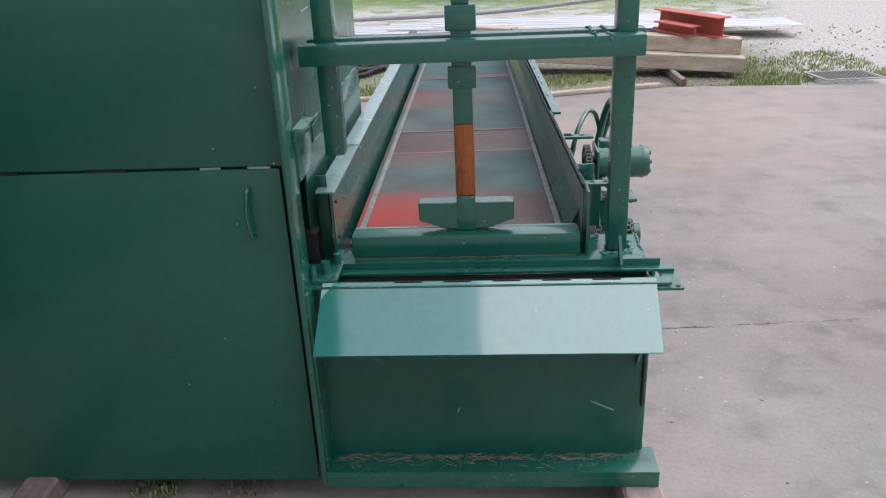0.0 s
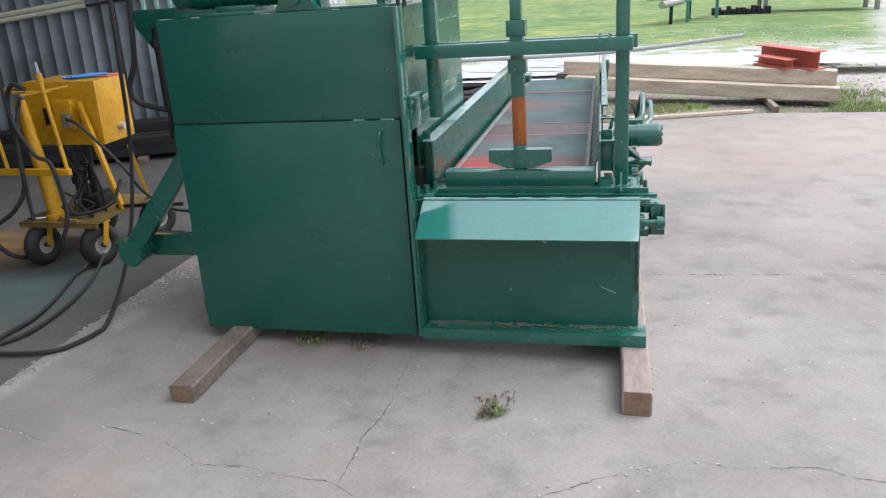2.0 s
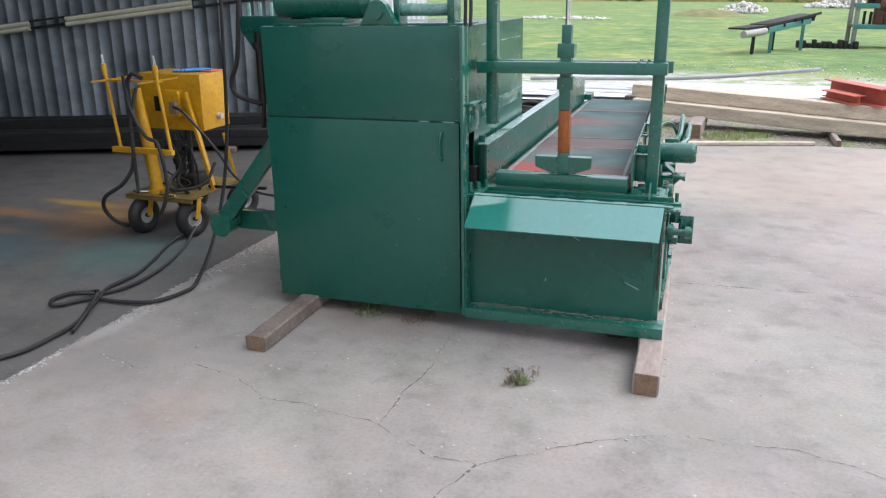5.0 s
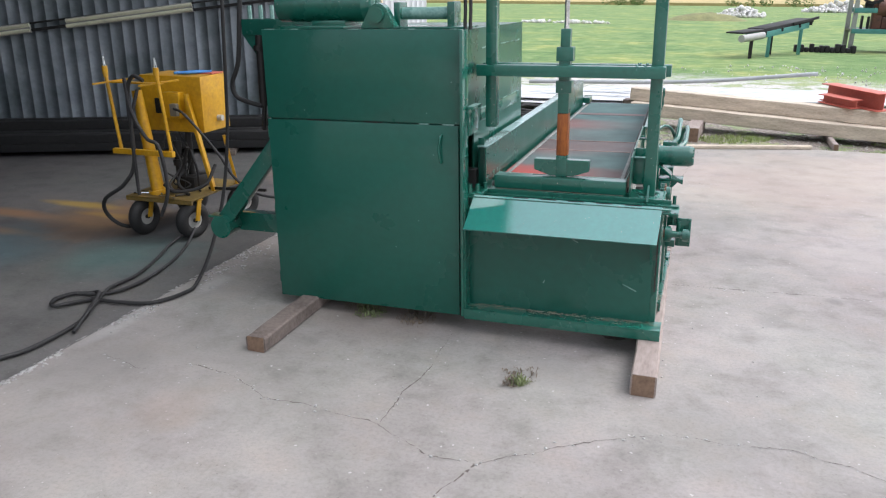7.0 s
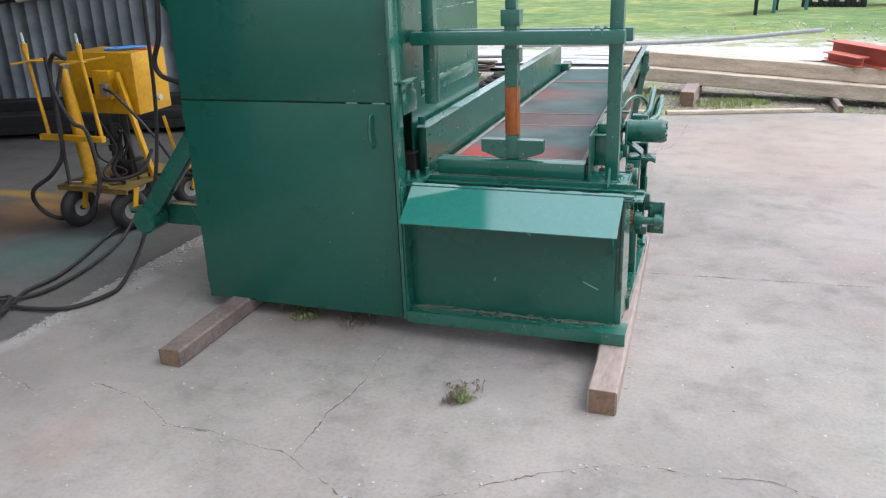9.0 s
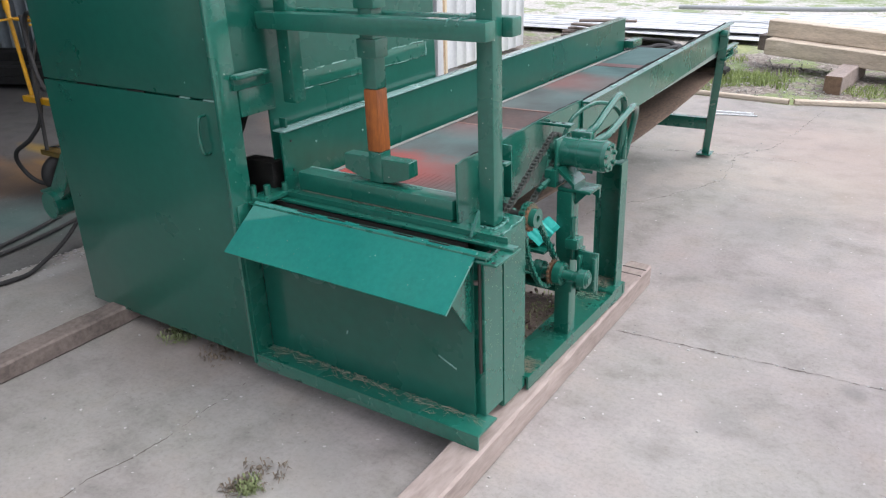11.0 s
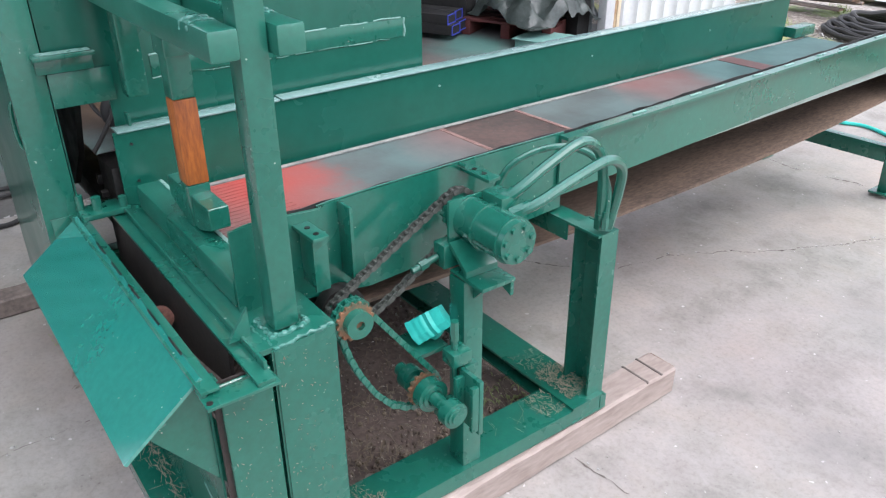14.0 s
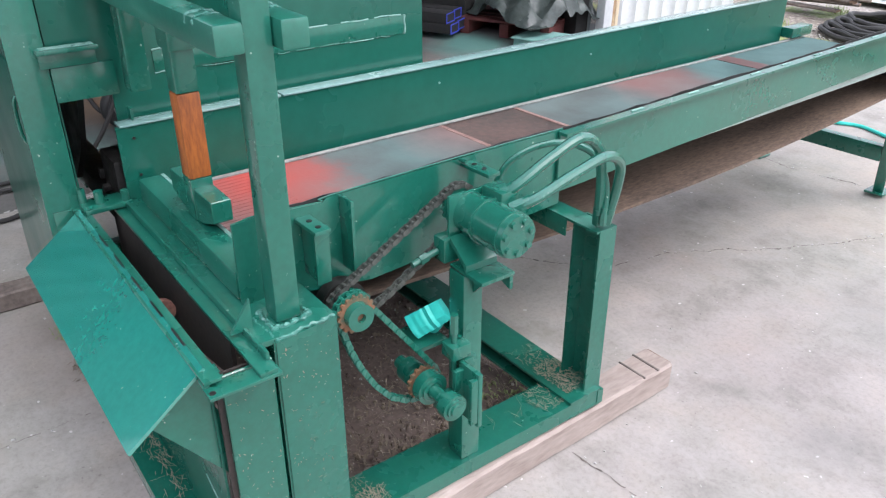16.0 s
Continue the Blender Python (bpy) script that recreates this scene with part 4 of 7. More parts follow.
prism(bm, [(-0.26, 0.44), (0.10, 0.50), (0.32, 0.535), (0.596, 0.595), (0.596, 0.585), (0.32, 0.525), (0.10, 0.49), (-0.26, 0.43)], "y", 1.776, 1.841)
part("chute_floor", bm, surface("dusty_chute_floor", (0.06, 0.044, 0.040), (0.22, 0.17, 0.155), 9.0, (0.8, 0.95), 0.0, 80.0, 0.4), shear, "chute floor under brown dust")
bm = bm_new()
rod(bm, (0.165, 1.812, 0.575), (0.180, 1.812, 0.575), 0.030, seg=24)
part("chute_roller", bm, surface("scuffed_pink_roller", (0.10, 0.05, 0.042), (0.42, 0.20, 0.15), 30.0, (0.5, 0.7)), shear)

# apron flap and its straps
bm = bm_new()
a, b = (1.760, 0.694), (1.606, 0.570)
nx, nz = 0.62 * 0.0035, 0.78 * 0.0035
v = []
for (x0, x1), (y, z) in (((-0.236, 0.608), a), ((-0.243, 0.603), b)):
    for s in (-1, 1):
        v.append([bm.verts.new((x, y - s * nx, z + s * nz)) for x in (x0, x1)])
lo0, hi0, lo1, hi1 = v
for f in ((hi0[0], hi0[1], hi1[1], hi1[0]), (lo0[0], lo1[0], lo1[1], lo0[1]), (lo1[0], hi1[0], hi1[1], lo1[1]), (lo0[0], lo0[1], hi0[1], hi0[0]), (lo0[0], hi0[0], hi1[0], lo1[0]), (lo0[1], lo1[1], hi1[1], hi0[1])):
    bm.faces.new(f)
bmesh.ops.recalc_face_normals(bm, faces=bm.faces)
flap = part("apron_flap", bm, LIT_FLAP_GREEN, shear, "sloping glossy green apron flap")
bm = bm_new()
rod(bm, (0.612, 1.75, 0.672), (0.64, 1.75, 0.672), 0.007)
part("hinge_pin", bm, GREEN, flap)
for k in range(5):
    bm = bm_new()
    x = -0.05 + k * 0.125
    beam(bm, (x, 1.757, 0.6965), (x + 0.07, 1.757, 0.6965), 0.004, 0.003, 0)
    part("hinge_slot", bm, DARK_STEEL, flap)

# tray below the flap
bm = bm_new()
box(bm, -0.262, 0.584, 1.769, 1.774, 0.12, 0.682)
part("back_panel", bm, GREEN_DOOR, shear)
bm = bm_new()
box(bm, -0.268, 0.640, 1.690, 1.80, 0.140, 0.148, 0.001)
box(bm, -0.268, 0.640, 1.690, 1.697, 0.098, 0.140, 0.001)
tray = part("straw_tray", bm, GREEN, shear)
bm = bm_new()
box(bm, -0.2695, -0.262, 1.70, 1.767, 0.148, 0.69, 0.001)
part("tray_end", bm, GREEN, shear)
for x, z, l, t in ((0.22, 0.52, 0.07, -30), (0.49, 0.31, 0.07, -25), (0.10, 0.30, 0.015, 70)):
    bm = bm_new()
    box(bm, -l / 2, l / 2, -0.001, 0.001, -0.002, 0.002, 0, Matrix.Translation((x, 1.7675, z)) @ pose(0, 0, 0, 0, -t, 0))
    part("scratch", bm, WORN_AND_LIT, shear)

# end columns under the right post
bm = bm_new()
prism(bm, [(0.52, 1.889), (0.610, 1.889), (0.610, 1.787), (0.560, 1.787), (0.560, 1.794), (0.603, 1.794), (0.603, 1.882), (0.52, 1.882)], "z", 0.148, 0.664)
bmesh.ops.bevel(bm, geom=list(bm.edges), offset=0.002, segments=1, affect="EDGES")
part("front_column", bm, GREEN, shear)
bm = bm_new()
prism(bm, [(1.790, 0.672), (1.790, 0.40), (1.655, 0.588), (1.745, 0.668)], "x", 0.572, 0.577)
part("side_gusset", bm, GREEN, shear)
bm = bm_new()
prism(bm, [(1.897, 0.115), (2.034, 0.115), (2.034, 0.705), (1.897, 0.694)], "x", 0.44, 0.607)
bmesh.ops.bevel(bm, geom=list(bm.edges), offset=0.004, segments=2, affect="EDGES")
ecol = part("rear_column", bm, GREEN, shear)
weld("weld_bead", ecol, [(0.600, 1.902, 0.692), (0.604, 1.93, 0.697), (0.600, 1.965, 0.700), (0.604, 2.0, 0.703), (0.601, 2.03, 0.705)], 0.0042, 41)
weld("weld_bead", ecol, [(0.490, 1.920, 0.697), (0.515, 1.914, 0.698), (0.545, 1.915, 0.699), (0.572, 1.920, 0.699), (0.574, 1.955, 0.702), (0.572, 1.985, 0.705), (0.545, 1.990, 0.705)], 0.0055, 42)
weld("weld_bead", ecol, [(0.46, 1.900, 0.694), (0.50, 1.899, 0.695), (0.55, 1.900, 0.695), (0.595, 1.902, 0.695)], 0.0042, 43)
bm = bm_new()
prism(bm, [(1.84, 0.695), (1.885, 0.695), (1.885, 0.76)], "x", 0.532, 0.540)
part("post_gusset", bm, GREEN, shear)

# base frame on the skids
bm = bm_new()
prism(bm, [(0.492, 0.104), (0.492, 0.150), (0.618, 0.150), (0.618, 0.104), (0.610, 0.104), (0.610, 0.141), (0.500, 0.141), (0.500, 0.104)], "y", 2.036, 2.852)
base = part("base_channel", bm, GREEN, shear)
bm = bm_new()
prism(bm, [(2.720, 0.160), (2.835, 0.160), (2.835, 0.105), (2.720, 0.105), (2.720, 0.112), (2.828, 0.112), (2.828, 0.153), (2.720, 0.153)], "x", -1.20, 0.62)
part("cross_channel", bm, GREEN, shear)
bm = bm_new()
box(bm, -1.20, -1.10, 1.76, 2.78, 0.107, 0.150, 0.002)
part("left_channel", bm, GREEN, shear)
bm = bm_new()
prism(bm, [(0.498, 2.800), (0.505, 2.800), (0.505, 2.843), (0.595, 2.843), (0.595, 2.790), (0.602, 2.790), (0.602, 2.850), (0.498, 2.850)], "z", 0.15, 0.660)
part("support_channel", bm, GREEN, shear, "upright green steel channel")
bm = bm_new()
box(bm, -0.25, 0.60, 2.78, 2.84, 0.653, 0.660, 0.001)
box(bm, -0.25, 0.489, 2.78, 2.786, 0.605, 0.653, 0.001)
part("top_cross_angle", bm, GREEN, shear)

# motor on its post
bm = bm_new()
box(bm, 0.550, 0.607, 2.350, 2.406, 0.15, 0.680, 0.006)
mpost = part("motor_post", bm, GREEN, shear)
bm = bm_new()
box(bm, 0.552, 0.668, 2.352, 2.445, 0.681, 0.691, 0.002)
prism(bm, [(0.552, 0.744), (0.552, 0.757), (0.612, 0.708), (0.612, 0.692), (0.604, 0.692), (0.604, 0.702)], "y", 2.352, 2.440)
box(bm, 0.510, 0.551, 2.338, 2.440, 0.692, 0.750, 0.003)
part("motor_bracket", bm, GREEN, mpost)
bm = bm_new()
prism(bm, [(0.58, 0.680), (0.667, 0.680), (0.667, 0.648)], "y", 2.432, 2.441)
part("bracket_gusset", bm, GREEN, mpost)
bm = bm_new()
prism(bm, [(0.608, 0.680), (0.652, 0.680), (0.608, 0.632)], "y", 2.376, 2.384)
part("bracket_gusset", bm, GREEN, mpost)
MY, MZ = 2.416, 0.797
bm = bm_new()
box(bm, 0.536, 0.545, MY - 0.060, MY + 0.070, MZ - 0.106, MZ + 0.052, 0.003)
part("mount_plate", bm, GREEN, mpost)
bm = bm_new()
rod(bm, (0.545, MY, MZ), (0.604, MY, MZ), 0.049, seg=28)
rod(bm, (0.602, MY, MZ), (0.609, MY, MZ), 0.054, seg=28)
rod(bm, (0.609, MY, MZ), (0.682, MY, MZ), 0.051, seg=28)
rod(bm, (0.682, MY, MZ), (0.689, MY, MZ), 0.053, seg=28)
rod(bm, (0.689, MY, MZ), (0.704, MY, MZ), 0.050, 0.048, seg=28)
motor = part("hydraulic_motor", bm, GREEN, shear, "round green hydraulic motor")
for k in range(7):
    t = 2 * math.pi * k / 7 + 0.2
    y, z = MY + 0.036 * math.cos(t), MZ + 0.036 * math.sin(t)
    bm = bm_new()
    rod(bm, (0.703, y, z), (0.711, y, z), 0.008, seg=6)
    part("bolt", bm, GREEN, motor)
bm = bm_new()
box(bm, 0.555, 0.625, MY + 0.02, MY + 0.070, MZ + 0.03, MZ + 0.065, 0.006)
part("port_block", bm, GREEN, motor)

# hoses from the motor over to the cross angle
for pts, r, nm in (
        ([(0.602, 2.452, 0.846), (0.622, 2.49, 0.875), (0.625, 2.57, 0.912), (0.625, 2.665, 0.940), (0.620, 2.728, 0.905), (0.607, 2.765, 0.83), (0.585, 2.795, 0.685)], 0.0125, "hydraulic_hose"),
        ([(0.636, 2.464, 0.828), (0.658, 2.51, 0.847), (0.662, 2.61, 0.877), (0.660, 2.715, 0.895), (0.640, 2.790, 0.855), (0.620, 2.812, 0.78), (0.596, 2.815, 0.685)], 0.0125, "hydraulic_hose"),
        ([(0.475, 2.535, 0.79), (0.50, 2.57, 0.87), (0.54, 2.66, 0.905), (0.58, 2.75, 0.875), (0.605, 2.79, 0.79), (0.605, 2.79, 0.69)], 0.008, "thin_hose")):
    bm = bm_new()
    hose(bm, pts, r, 8, 10)
    h = part(nm, bm, GREEN, shear, "green painted rubber hose")
    for q, w in ((pts[0], pts[1]), (pts[-1], pts[-2])):
        d = (Vector(w) - Vector(q)).normalized()
        bm = bm_new()
        rod(bm, Vector(q) - d * 0.01, Vector(q) + d * 0.022, r * 1.25, seg=6)
        rod(bm, Vector(q) + d * 0.022, Vector(q) + d * 0.038, r * 1.12, seg=14)
        part("hose_fitting", bm, GREEN, h)


# shafts, sprockets and chains
def sprocket(name, c, r, teeth, width, material, parent):
    bm = bm_new()
    prof = []
    for k in range(teeth * 4):
        t = 2 * math.pi * k / (teeth * 4)
        rr = r * (1.0 if k % 4 in (0, 1) else 0.88)
        prof.append((c[1] + rr * math.cos(t), c[2] + rr * math.sin(t)))
    prism(bm, prof, "x", c[0] - width / 2, c[0] + width / 2)
    rod(bm, (c[0] - width, c[1], c[2]), (c[0] + width * 1.6, c[1], c[2]), r * 0.5, seg=18)
    return part(name, bm, material, parent)


def chain_run(parent, pts, x, material, pitch=0.0155):
    """Roller chain: link plates in pairs, each one a part of the chain."""
    line = [Vector((x, y, z)) for y, z in pts]
    dist = [0.0]
    for a, b in zip(line, line[1:]):
        dist.append(dist[-1] + (b - a).length)
    n = int(dist[-1] / pitch)

    def along(s):
        for i in range(len(line) - 1):
            if s <= dist[i + 1]:
                return line[i].lerp(line[i + 1], (s - dist[i]) / (dist[i + 1] - dist[i]))
        return line[-1]
    shared = {}
    for k in range(n):
        a, b = along(k * pitch), along((k + 1) * pitch)
        if k % 2 not in shared:
            bm = bm_new()
            off = 0.0085 if k % 2 else 0.0055
            for s in (-off, off):
                prism(bm, [(-0.0125, -0.003), (-0.009, -0.0062), (0.009, -0.0062), (0.0125, -0.003), (0.0125, 0.003), (0.009, 0.0062), (-0.009, 0.0062), (-0.0125, 0.003)], "x", s - 0.001, s + 0.001)
            for yy in (-0.0077, 0.0077):
                rod(bm, (-off, yy, 0), (off, yy, 0), 0.0048, seg=8)
            shared[k % 2] = mesh_of(bm, "link", material)
        ob = new("link", shared[k % 2])
        ob.parent = parent
        d = b - a
        ang = math.degrees(math.atan2(d.z, d.y))
        c = (a + b) / 2 - BASE[shear.name]
        ob.matrix_basis = pose(c.x, c.y, c.z, ang, 0, 0)


def arc(c, r, t0, t1, n=8):
    return [(c[0] + r * math.cos(radians(t0 + (t1 - t0) * k / n)), c[1] + r * math.sin(radians(t0 + (t1 - t0) * k / n))) for k in range(n + 1)]


SY, SZ = 2.079, 0.685
DX, DY, DZ = 0.510, 2.109, 0.644
CY, CZ = 2.405, 0.808
LY, LZ = 2.245, 0.437
bm = bm_new()
rod(bm, (0.40, DY, DZ), (0.530, DY, DZ), 0.012, seg=20)
rod(bm, (0.530, SY, SZ), (0.600, SY, SZ), 0.012, seg=20)
shaft = part("drive_shaft", bm, DARK_STEEL, shear)
bm = bm_new()
rod(bm, (0.465, DY, DZ), (0.496, DY, DZ), 0.055, seg=26)
rod(bm, (0.522, DY, DZ), (0.56, DY, DZ), 0.036, seg=26)
part("flange_bearing", bm, DARK_STEEL, shear)
sprocket("drive_sprocket", (DX, DY, DZ), 0.046, 16, 0.010, GREEN, shear)
sprocket("rusty_sprocket", (0.600, SY, SZ), 0.043, 16, 0.008, RUST_FLAKE, shear)
bm = bm_new()
ring(bm, (0.612, SY, SZ), (1, 0, 0), 0.030, 0.010, 0.022, 24)
part("hub", bm, GREEN, shear)
sprocket("motor_sprocket", (DX, CY, CZ), 0.044, 14, 0.010, GREEN, shear)
bm = bm_new()
rod(bm, (0.496, CY, CZ), (0.537, CY, CZ), 0.016)
part("motor_shaft", bm, DARK_STEEL, shear)
chain = part("drive_chain", ring(bm_new(), (DX, CY, CZ), (1, 0, 0), 0.03, 0.018, 0.006, 14), CHAIN, shear, "oily grey roller chain")
up = math.degrees(math.atan2(CZ - DZ, CY - DY))
chain_run(chain, arc((DY, DZ), 0.047, up + 250, up + 90, 10) + arc((CY, CZ), 0.046, up + 90, up - 90, 10) + [(DY + 0.12, DZ + 0.005), (DY + 0.025, DZ - 0.042)], DX, CHAIN)
lower_chain = part("lower_chain", ring(bm_new(), (0.586, LY, LZ), (1, 0, 0), 0.03, 0.018, 0.006, 14), GREEN, shear, "green painted roller chain")
dn = math.degrees(math.atan2(LZ - SZ, LY - SY))
pts2 = arc((SY, SZ), 0.040, dn + 90, dn + 270, 10) + [(2.052, 0.645), (2.066, 0.595), (2.088, 0.540), (2.122, 0.478), (2.160, 0.430), (2.203, 0.401)] + arc((LY, LZ), 0.043, 260, dn + 450, 10) + [(SY + 0.044, SZ - 0.005)]
chain_run(lower_chain, pts2, 0.588, GREEN)

bm = bm_new()
box(bm, 0.450, 0.549, 2.268, 2.349, 0.478, 0.490, 0.002)
part("bearing_shelf", bm, GREEN, shear)
bm = bm_new()
rod(bm, (0.50, LY, LZ), (0.724, LY, LZ), 0.017, seg=18)
part("lower_shaft", bm, GREEN, shear)
bm = bm_new()
rod(bm, (0.53, LY, LZ), (0.562, LY, LZ), 0.030, seg=20)
part("inner_bearing", bm, GREEN_DOOR, shear)
sprocket("rusty_sprocket", (0.594, LY, LZ), 0.043, 16, 0.008, RUST_FLAKE, shear)
for x, r in ((0.620, 0.039), (0.703, 0.031)):
    bm = bm_new()
    rod(bm, (x - 0.013, LY, LZ), (x + 0.013, LY, LZ), r, seg=22)
    ring(bm, (x + 0.015, LY, LZ), (1, 0, 0), r * 0.75, r * 0.5, 0.008, 20)
    part("bearing", bm, GREEN, shear)
bm = bm_new()
rod(bm, (0.634, LY, LZ), (0.726, LY, LZ), 0.0155, seg=18)
part("shaft_end", bm, GREEN, shear)
bm = bm_new()
box(bm, 0.609, 0.662, 2.313, 2.349, 0.462, 0.505, 0.003)
part("bearing_stand", bm, GREEN, shear)
bm = bm_new()
box(bm, 0.608, 0.655, 2.262, 2.312, 0.366, 0.400, 0.003)
part("bearing_stand", bm, GREEN, shear)
bm = bm_new()
box(bm, 0.656, 0.727, 2.300, 2.312, 0.362, 0.506, 0.003)
box(bm, 0.664, 0.676, 2.276, 2.300, 0.375, 0.495, 0.002)
box(bm, 0.714, 0.726, 2.282, 2.300, 0.375, 0.495, 0.002)
part("adjuster_plate", bm, GREEN, shear)
bm = bm_new()
rod(bm, (0.638, 2.300, 0.47), (0.638, 2.300, 0.57), 0.007)
rod(bm, (0.638, 2.300, 0.57), (0.638, 2.300, 0.618), 0.010, seg=6)
box(bm, 0.618, 0.662, 2.280, 2.330, 0.512, 0.546, 0.003)
part("adjuster_bolt", bm, GREEN, shear)
bm = bm_new()
rod(bm, (0.526, 2.268, 0.702), (0.526, 2.337, 0.716), 0.008)
rod(bm, (0.526, 2.288, 0.706), (0.526, 2.308, 0.710), 0.012, seg=6)
part("tension_bolt", bm, GREEN_DOOR, shear)

# gear on top of the cabinet
bm = bm_new()
rod(bm, (-1.30, 1.99, 1.545), (-0.84, 1.99, 1.545), 0.085, seg=28)
rod(bm, (-0.84, 1.99, 1.545), (-0.80, 1.99, 1.545), 0.085, 0.070, seg=28)
top_motor = part("electric_motor", bm, GREEN, shear, "round green motor with vented cowl")
for r in (0.055, 0.040, 0.025):
    bm = bm_new()
    ring(bm, (-0.797, 1.99, 1.545), (1, 0, 0), r, r - 0.006, 0.006, 24)
    part("cowl_ring", bm, WORN_AND_LIT, top_motor)
bm = bm_new()
box(bm, -1.10, -0.92, 1.90, 2.08, 1.445, 1.47, 0.004)
box(bm, -1.25, -0.90, 1.84, 2.14, 1.433, 1.447, 0.003)
part("motor_foot", bm, GREEN, top_motor)
bm = bm_new()
prism(bm, [(-0.80, 1.434), (-0.62, 1.434), (-0.64, 1.47), (-0.675, 1.535), (-0.71, 1.55), (-0.745, 1.535), (-0.78, 1.47)], "y", 1.80, 1.86)
bmesh.ops.bevel(bm, geom=list(bm.edges), offset=0.006, segments=2, affect="EDGES")
part("pillow_block", bm, GREEN, shear)
bm = bm_new()
rod(bm, (-0.71, 1.785, 1.495), (-0.71, 1.875, 1.495), 0.034, seg=20)
part("pillow_bearing", bm, GREEN, shear)
bm = bm_new()
rod(bm, (-0.63, 1.93, 1.50), (-0.40, 1.93, 1.50), 0.028, seg=22)
part("ram_cylinder", bm, WORN_AND_LIT, shear)
bm = bm_new()
box(bm, -0.40, -0.365, 1.88, 1.98, 1.434, 1.55, 0.004)
box(bm, -0.66, -0.63, 1.88, 1.98, 1.434, 1.55, 0.004)
box(bm, -0.65, -0.30, 1.80, 2.05, 1.434, 1.444, 0.003)
part("cylinder_bracket", bm, GREEN, shear)
bm = bm_new()
for x in (-0.300, -0.275):
    hose(bm, [(x, 1.83, 1.43), (x, 1.835, 1.6), (x - 0.02, 1.84, 2.1)], 0.008, 5, 8)
part("riser_hose", bm, BLACK_RUBBER, shear)

# rear left: bracket, hoses and pivot beyond the cabinet
bm = bm_new()
box(bm, -1.72, -1.26, 2.25, 2.45, 1.385, 1.47, 0.006)
prism(bm, [(-1.72, 1.385), (-1.60, 1.385), (-1.60, 1.22)], "y", 2.26, 2.27)
part("rear_bracket", bm, GREEN_DOOR, shear)
bm = bm_new()
rod(bm, (-1.62, 2.27, 1.384), (-1.625, 2.27, 1.0), 0.026, seg=16)
rod(bm, (-1.625, 2.27, 1.0), (-1.64, 2.27, 0.86), 0.013, seg=12)
rod(bm, (-1.63, 2.27, 1.30), (-1.63, 2.27, 1.33), 0.032, seg=16)
part("swing_cylinder", bm, DARK_STEEL, shear, "oily black hydraulic cylinder")
for x, z in ((-1.69, 1.50), (-1.62, 1.50), (-1.55, 1.50)):
    bm = bm_new()
    rod(bm, (x, 2.30, 1.47), (x, 2.30, z + 0.04), 0.012, seg=6)
    part("hose_fitting", bm, WORN_AND_LIT, shear)
bm = bm_new()
hose(bm, [(-1.69, 2.25, 1.75), (-1.73, 2.25, 1.45), (-1.76, 2.25, 1.24), (-1.81, 2.25, 1.12), (-1.79, 2.25, 1.05), (-1.72, 2.25, 1.02), (-1.63, 2.25, 1.0)], 0.013, 6, 10)
part("rear_hose", bm, BLACK_RUBBER, shear)
bm = bm_new()
rod(bm, (-1.34, 1.93, 0.87), (-1.262, 1.93, 0.87), 0.062, seg=22)
hub = part("pivot_hub", bm, GREEN, shear)
bm = bm_new()
beam(bm, (-1.335, 1.90, 0.86), (-1.70, 1.90, 0.42), 0.055, 0.085, 0.006)
arm = part("swing_arm", bm, GREEN, shear, "green lever arm swung down beside the cabinet")
bm = bm_new()
rod(bm, (-1.70, 1.845, 0.395), (-1.70, 1.955, 0.395), 0.062, seg=24)
box(bm, -1.785, -1.70, 1.862, 1.938, 0.44, 0.452, 0.003)
part("arm_end", bm, GREEN, arm)
bm = bm_new()
box(bm, -1.66, -1.262, 1.965, 2.03, 0.35, 0.455, 0.006)
part("arm_guide", bm, GREEN, shear)

# straw and dust on ledges
bm = bm_new()
rnd = random.Random(21)


def straws(bm, n, x0, x1, y0, y1, z, spread=25, length=(0.010, 0.042), thick=0.0004):
    for k in range(n):
        x, y = rnd.uniform(x0, x1), rnd.uniform(y0, y1)
        l, t = rnd.uniform(*length), radians(rnd.gauss(0, spread)) + rnd.choice((0, math.pi))
        zz = z + rnd.uniform(0.001, 0.006)
        stick(bm, (x - l / 2 * math.cos(t), y - l / 2 * math.sin(t), zz), (x + l / 2 * math.cos(t), y + l / 2 * math.sin(t), zz + rnd.uniform(-0.001, 0.004)), thick * 2, thick)


straws(bm, 190, -0.24, 0.62, 1.735, 1.766, 0.149)
straws(bm, 70, -0.24, 0.62, 1.70, 1.765, 0.149, 60)
tagged(part("straw_litter", bm, STRAW, tray), "dry straw bits", kind="stuff")
bm = bm_new()
straws(bm, 110, 0.50, 0.60, 2.05, 2.12, 0.151, 60, (0.004, 0.018))
straws(bm, 110, 0.34, 0.48, 2.73, 2.82, 0.161, 60, (0.004, 0.018))
straws(bm, 330, 0.44, 0.585, 2.74, 2.835, 0.161, 90, (0.005, 0.026), 0.0005)
straws(bm, 150, 0.50, 0.60, 2.64, 2.76, 0.151, 90, (0.004, 0.022))
straws(bm, 90, 0.56, 0.612, 2.045, 2.14, 0.151, 40, (0.010, 0.045))
straws(bm, 16, 0.51, 0.60, 2.45, 2.70, 0.151, 40)
tagged(part("straw_litter", bm, STRAW, base), "dry straw bits", kind="stuff")

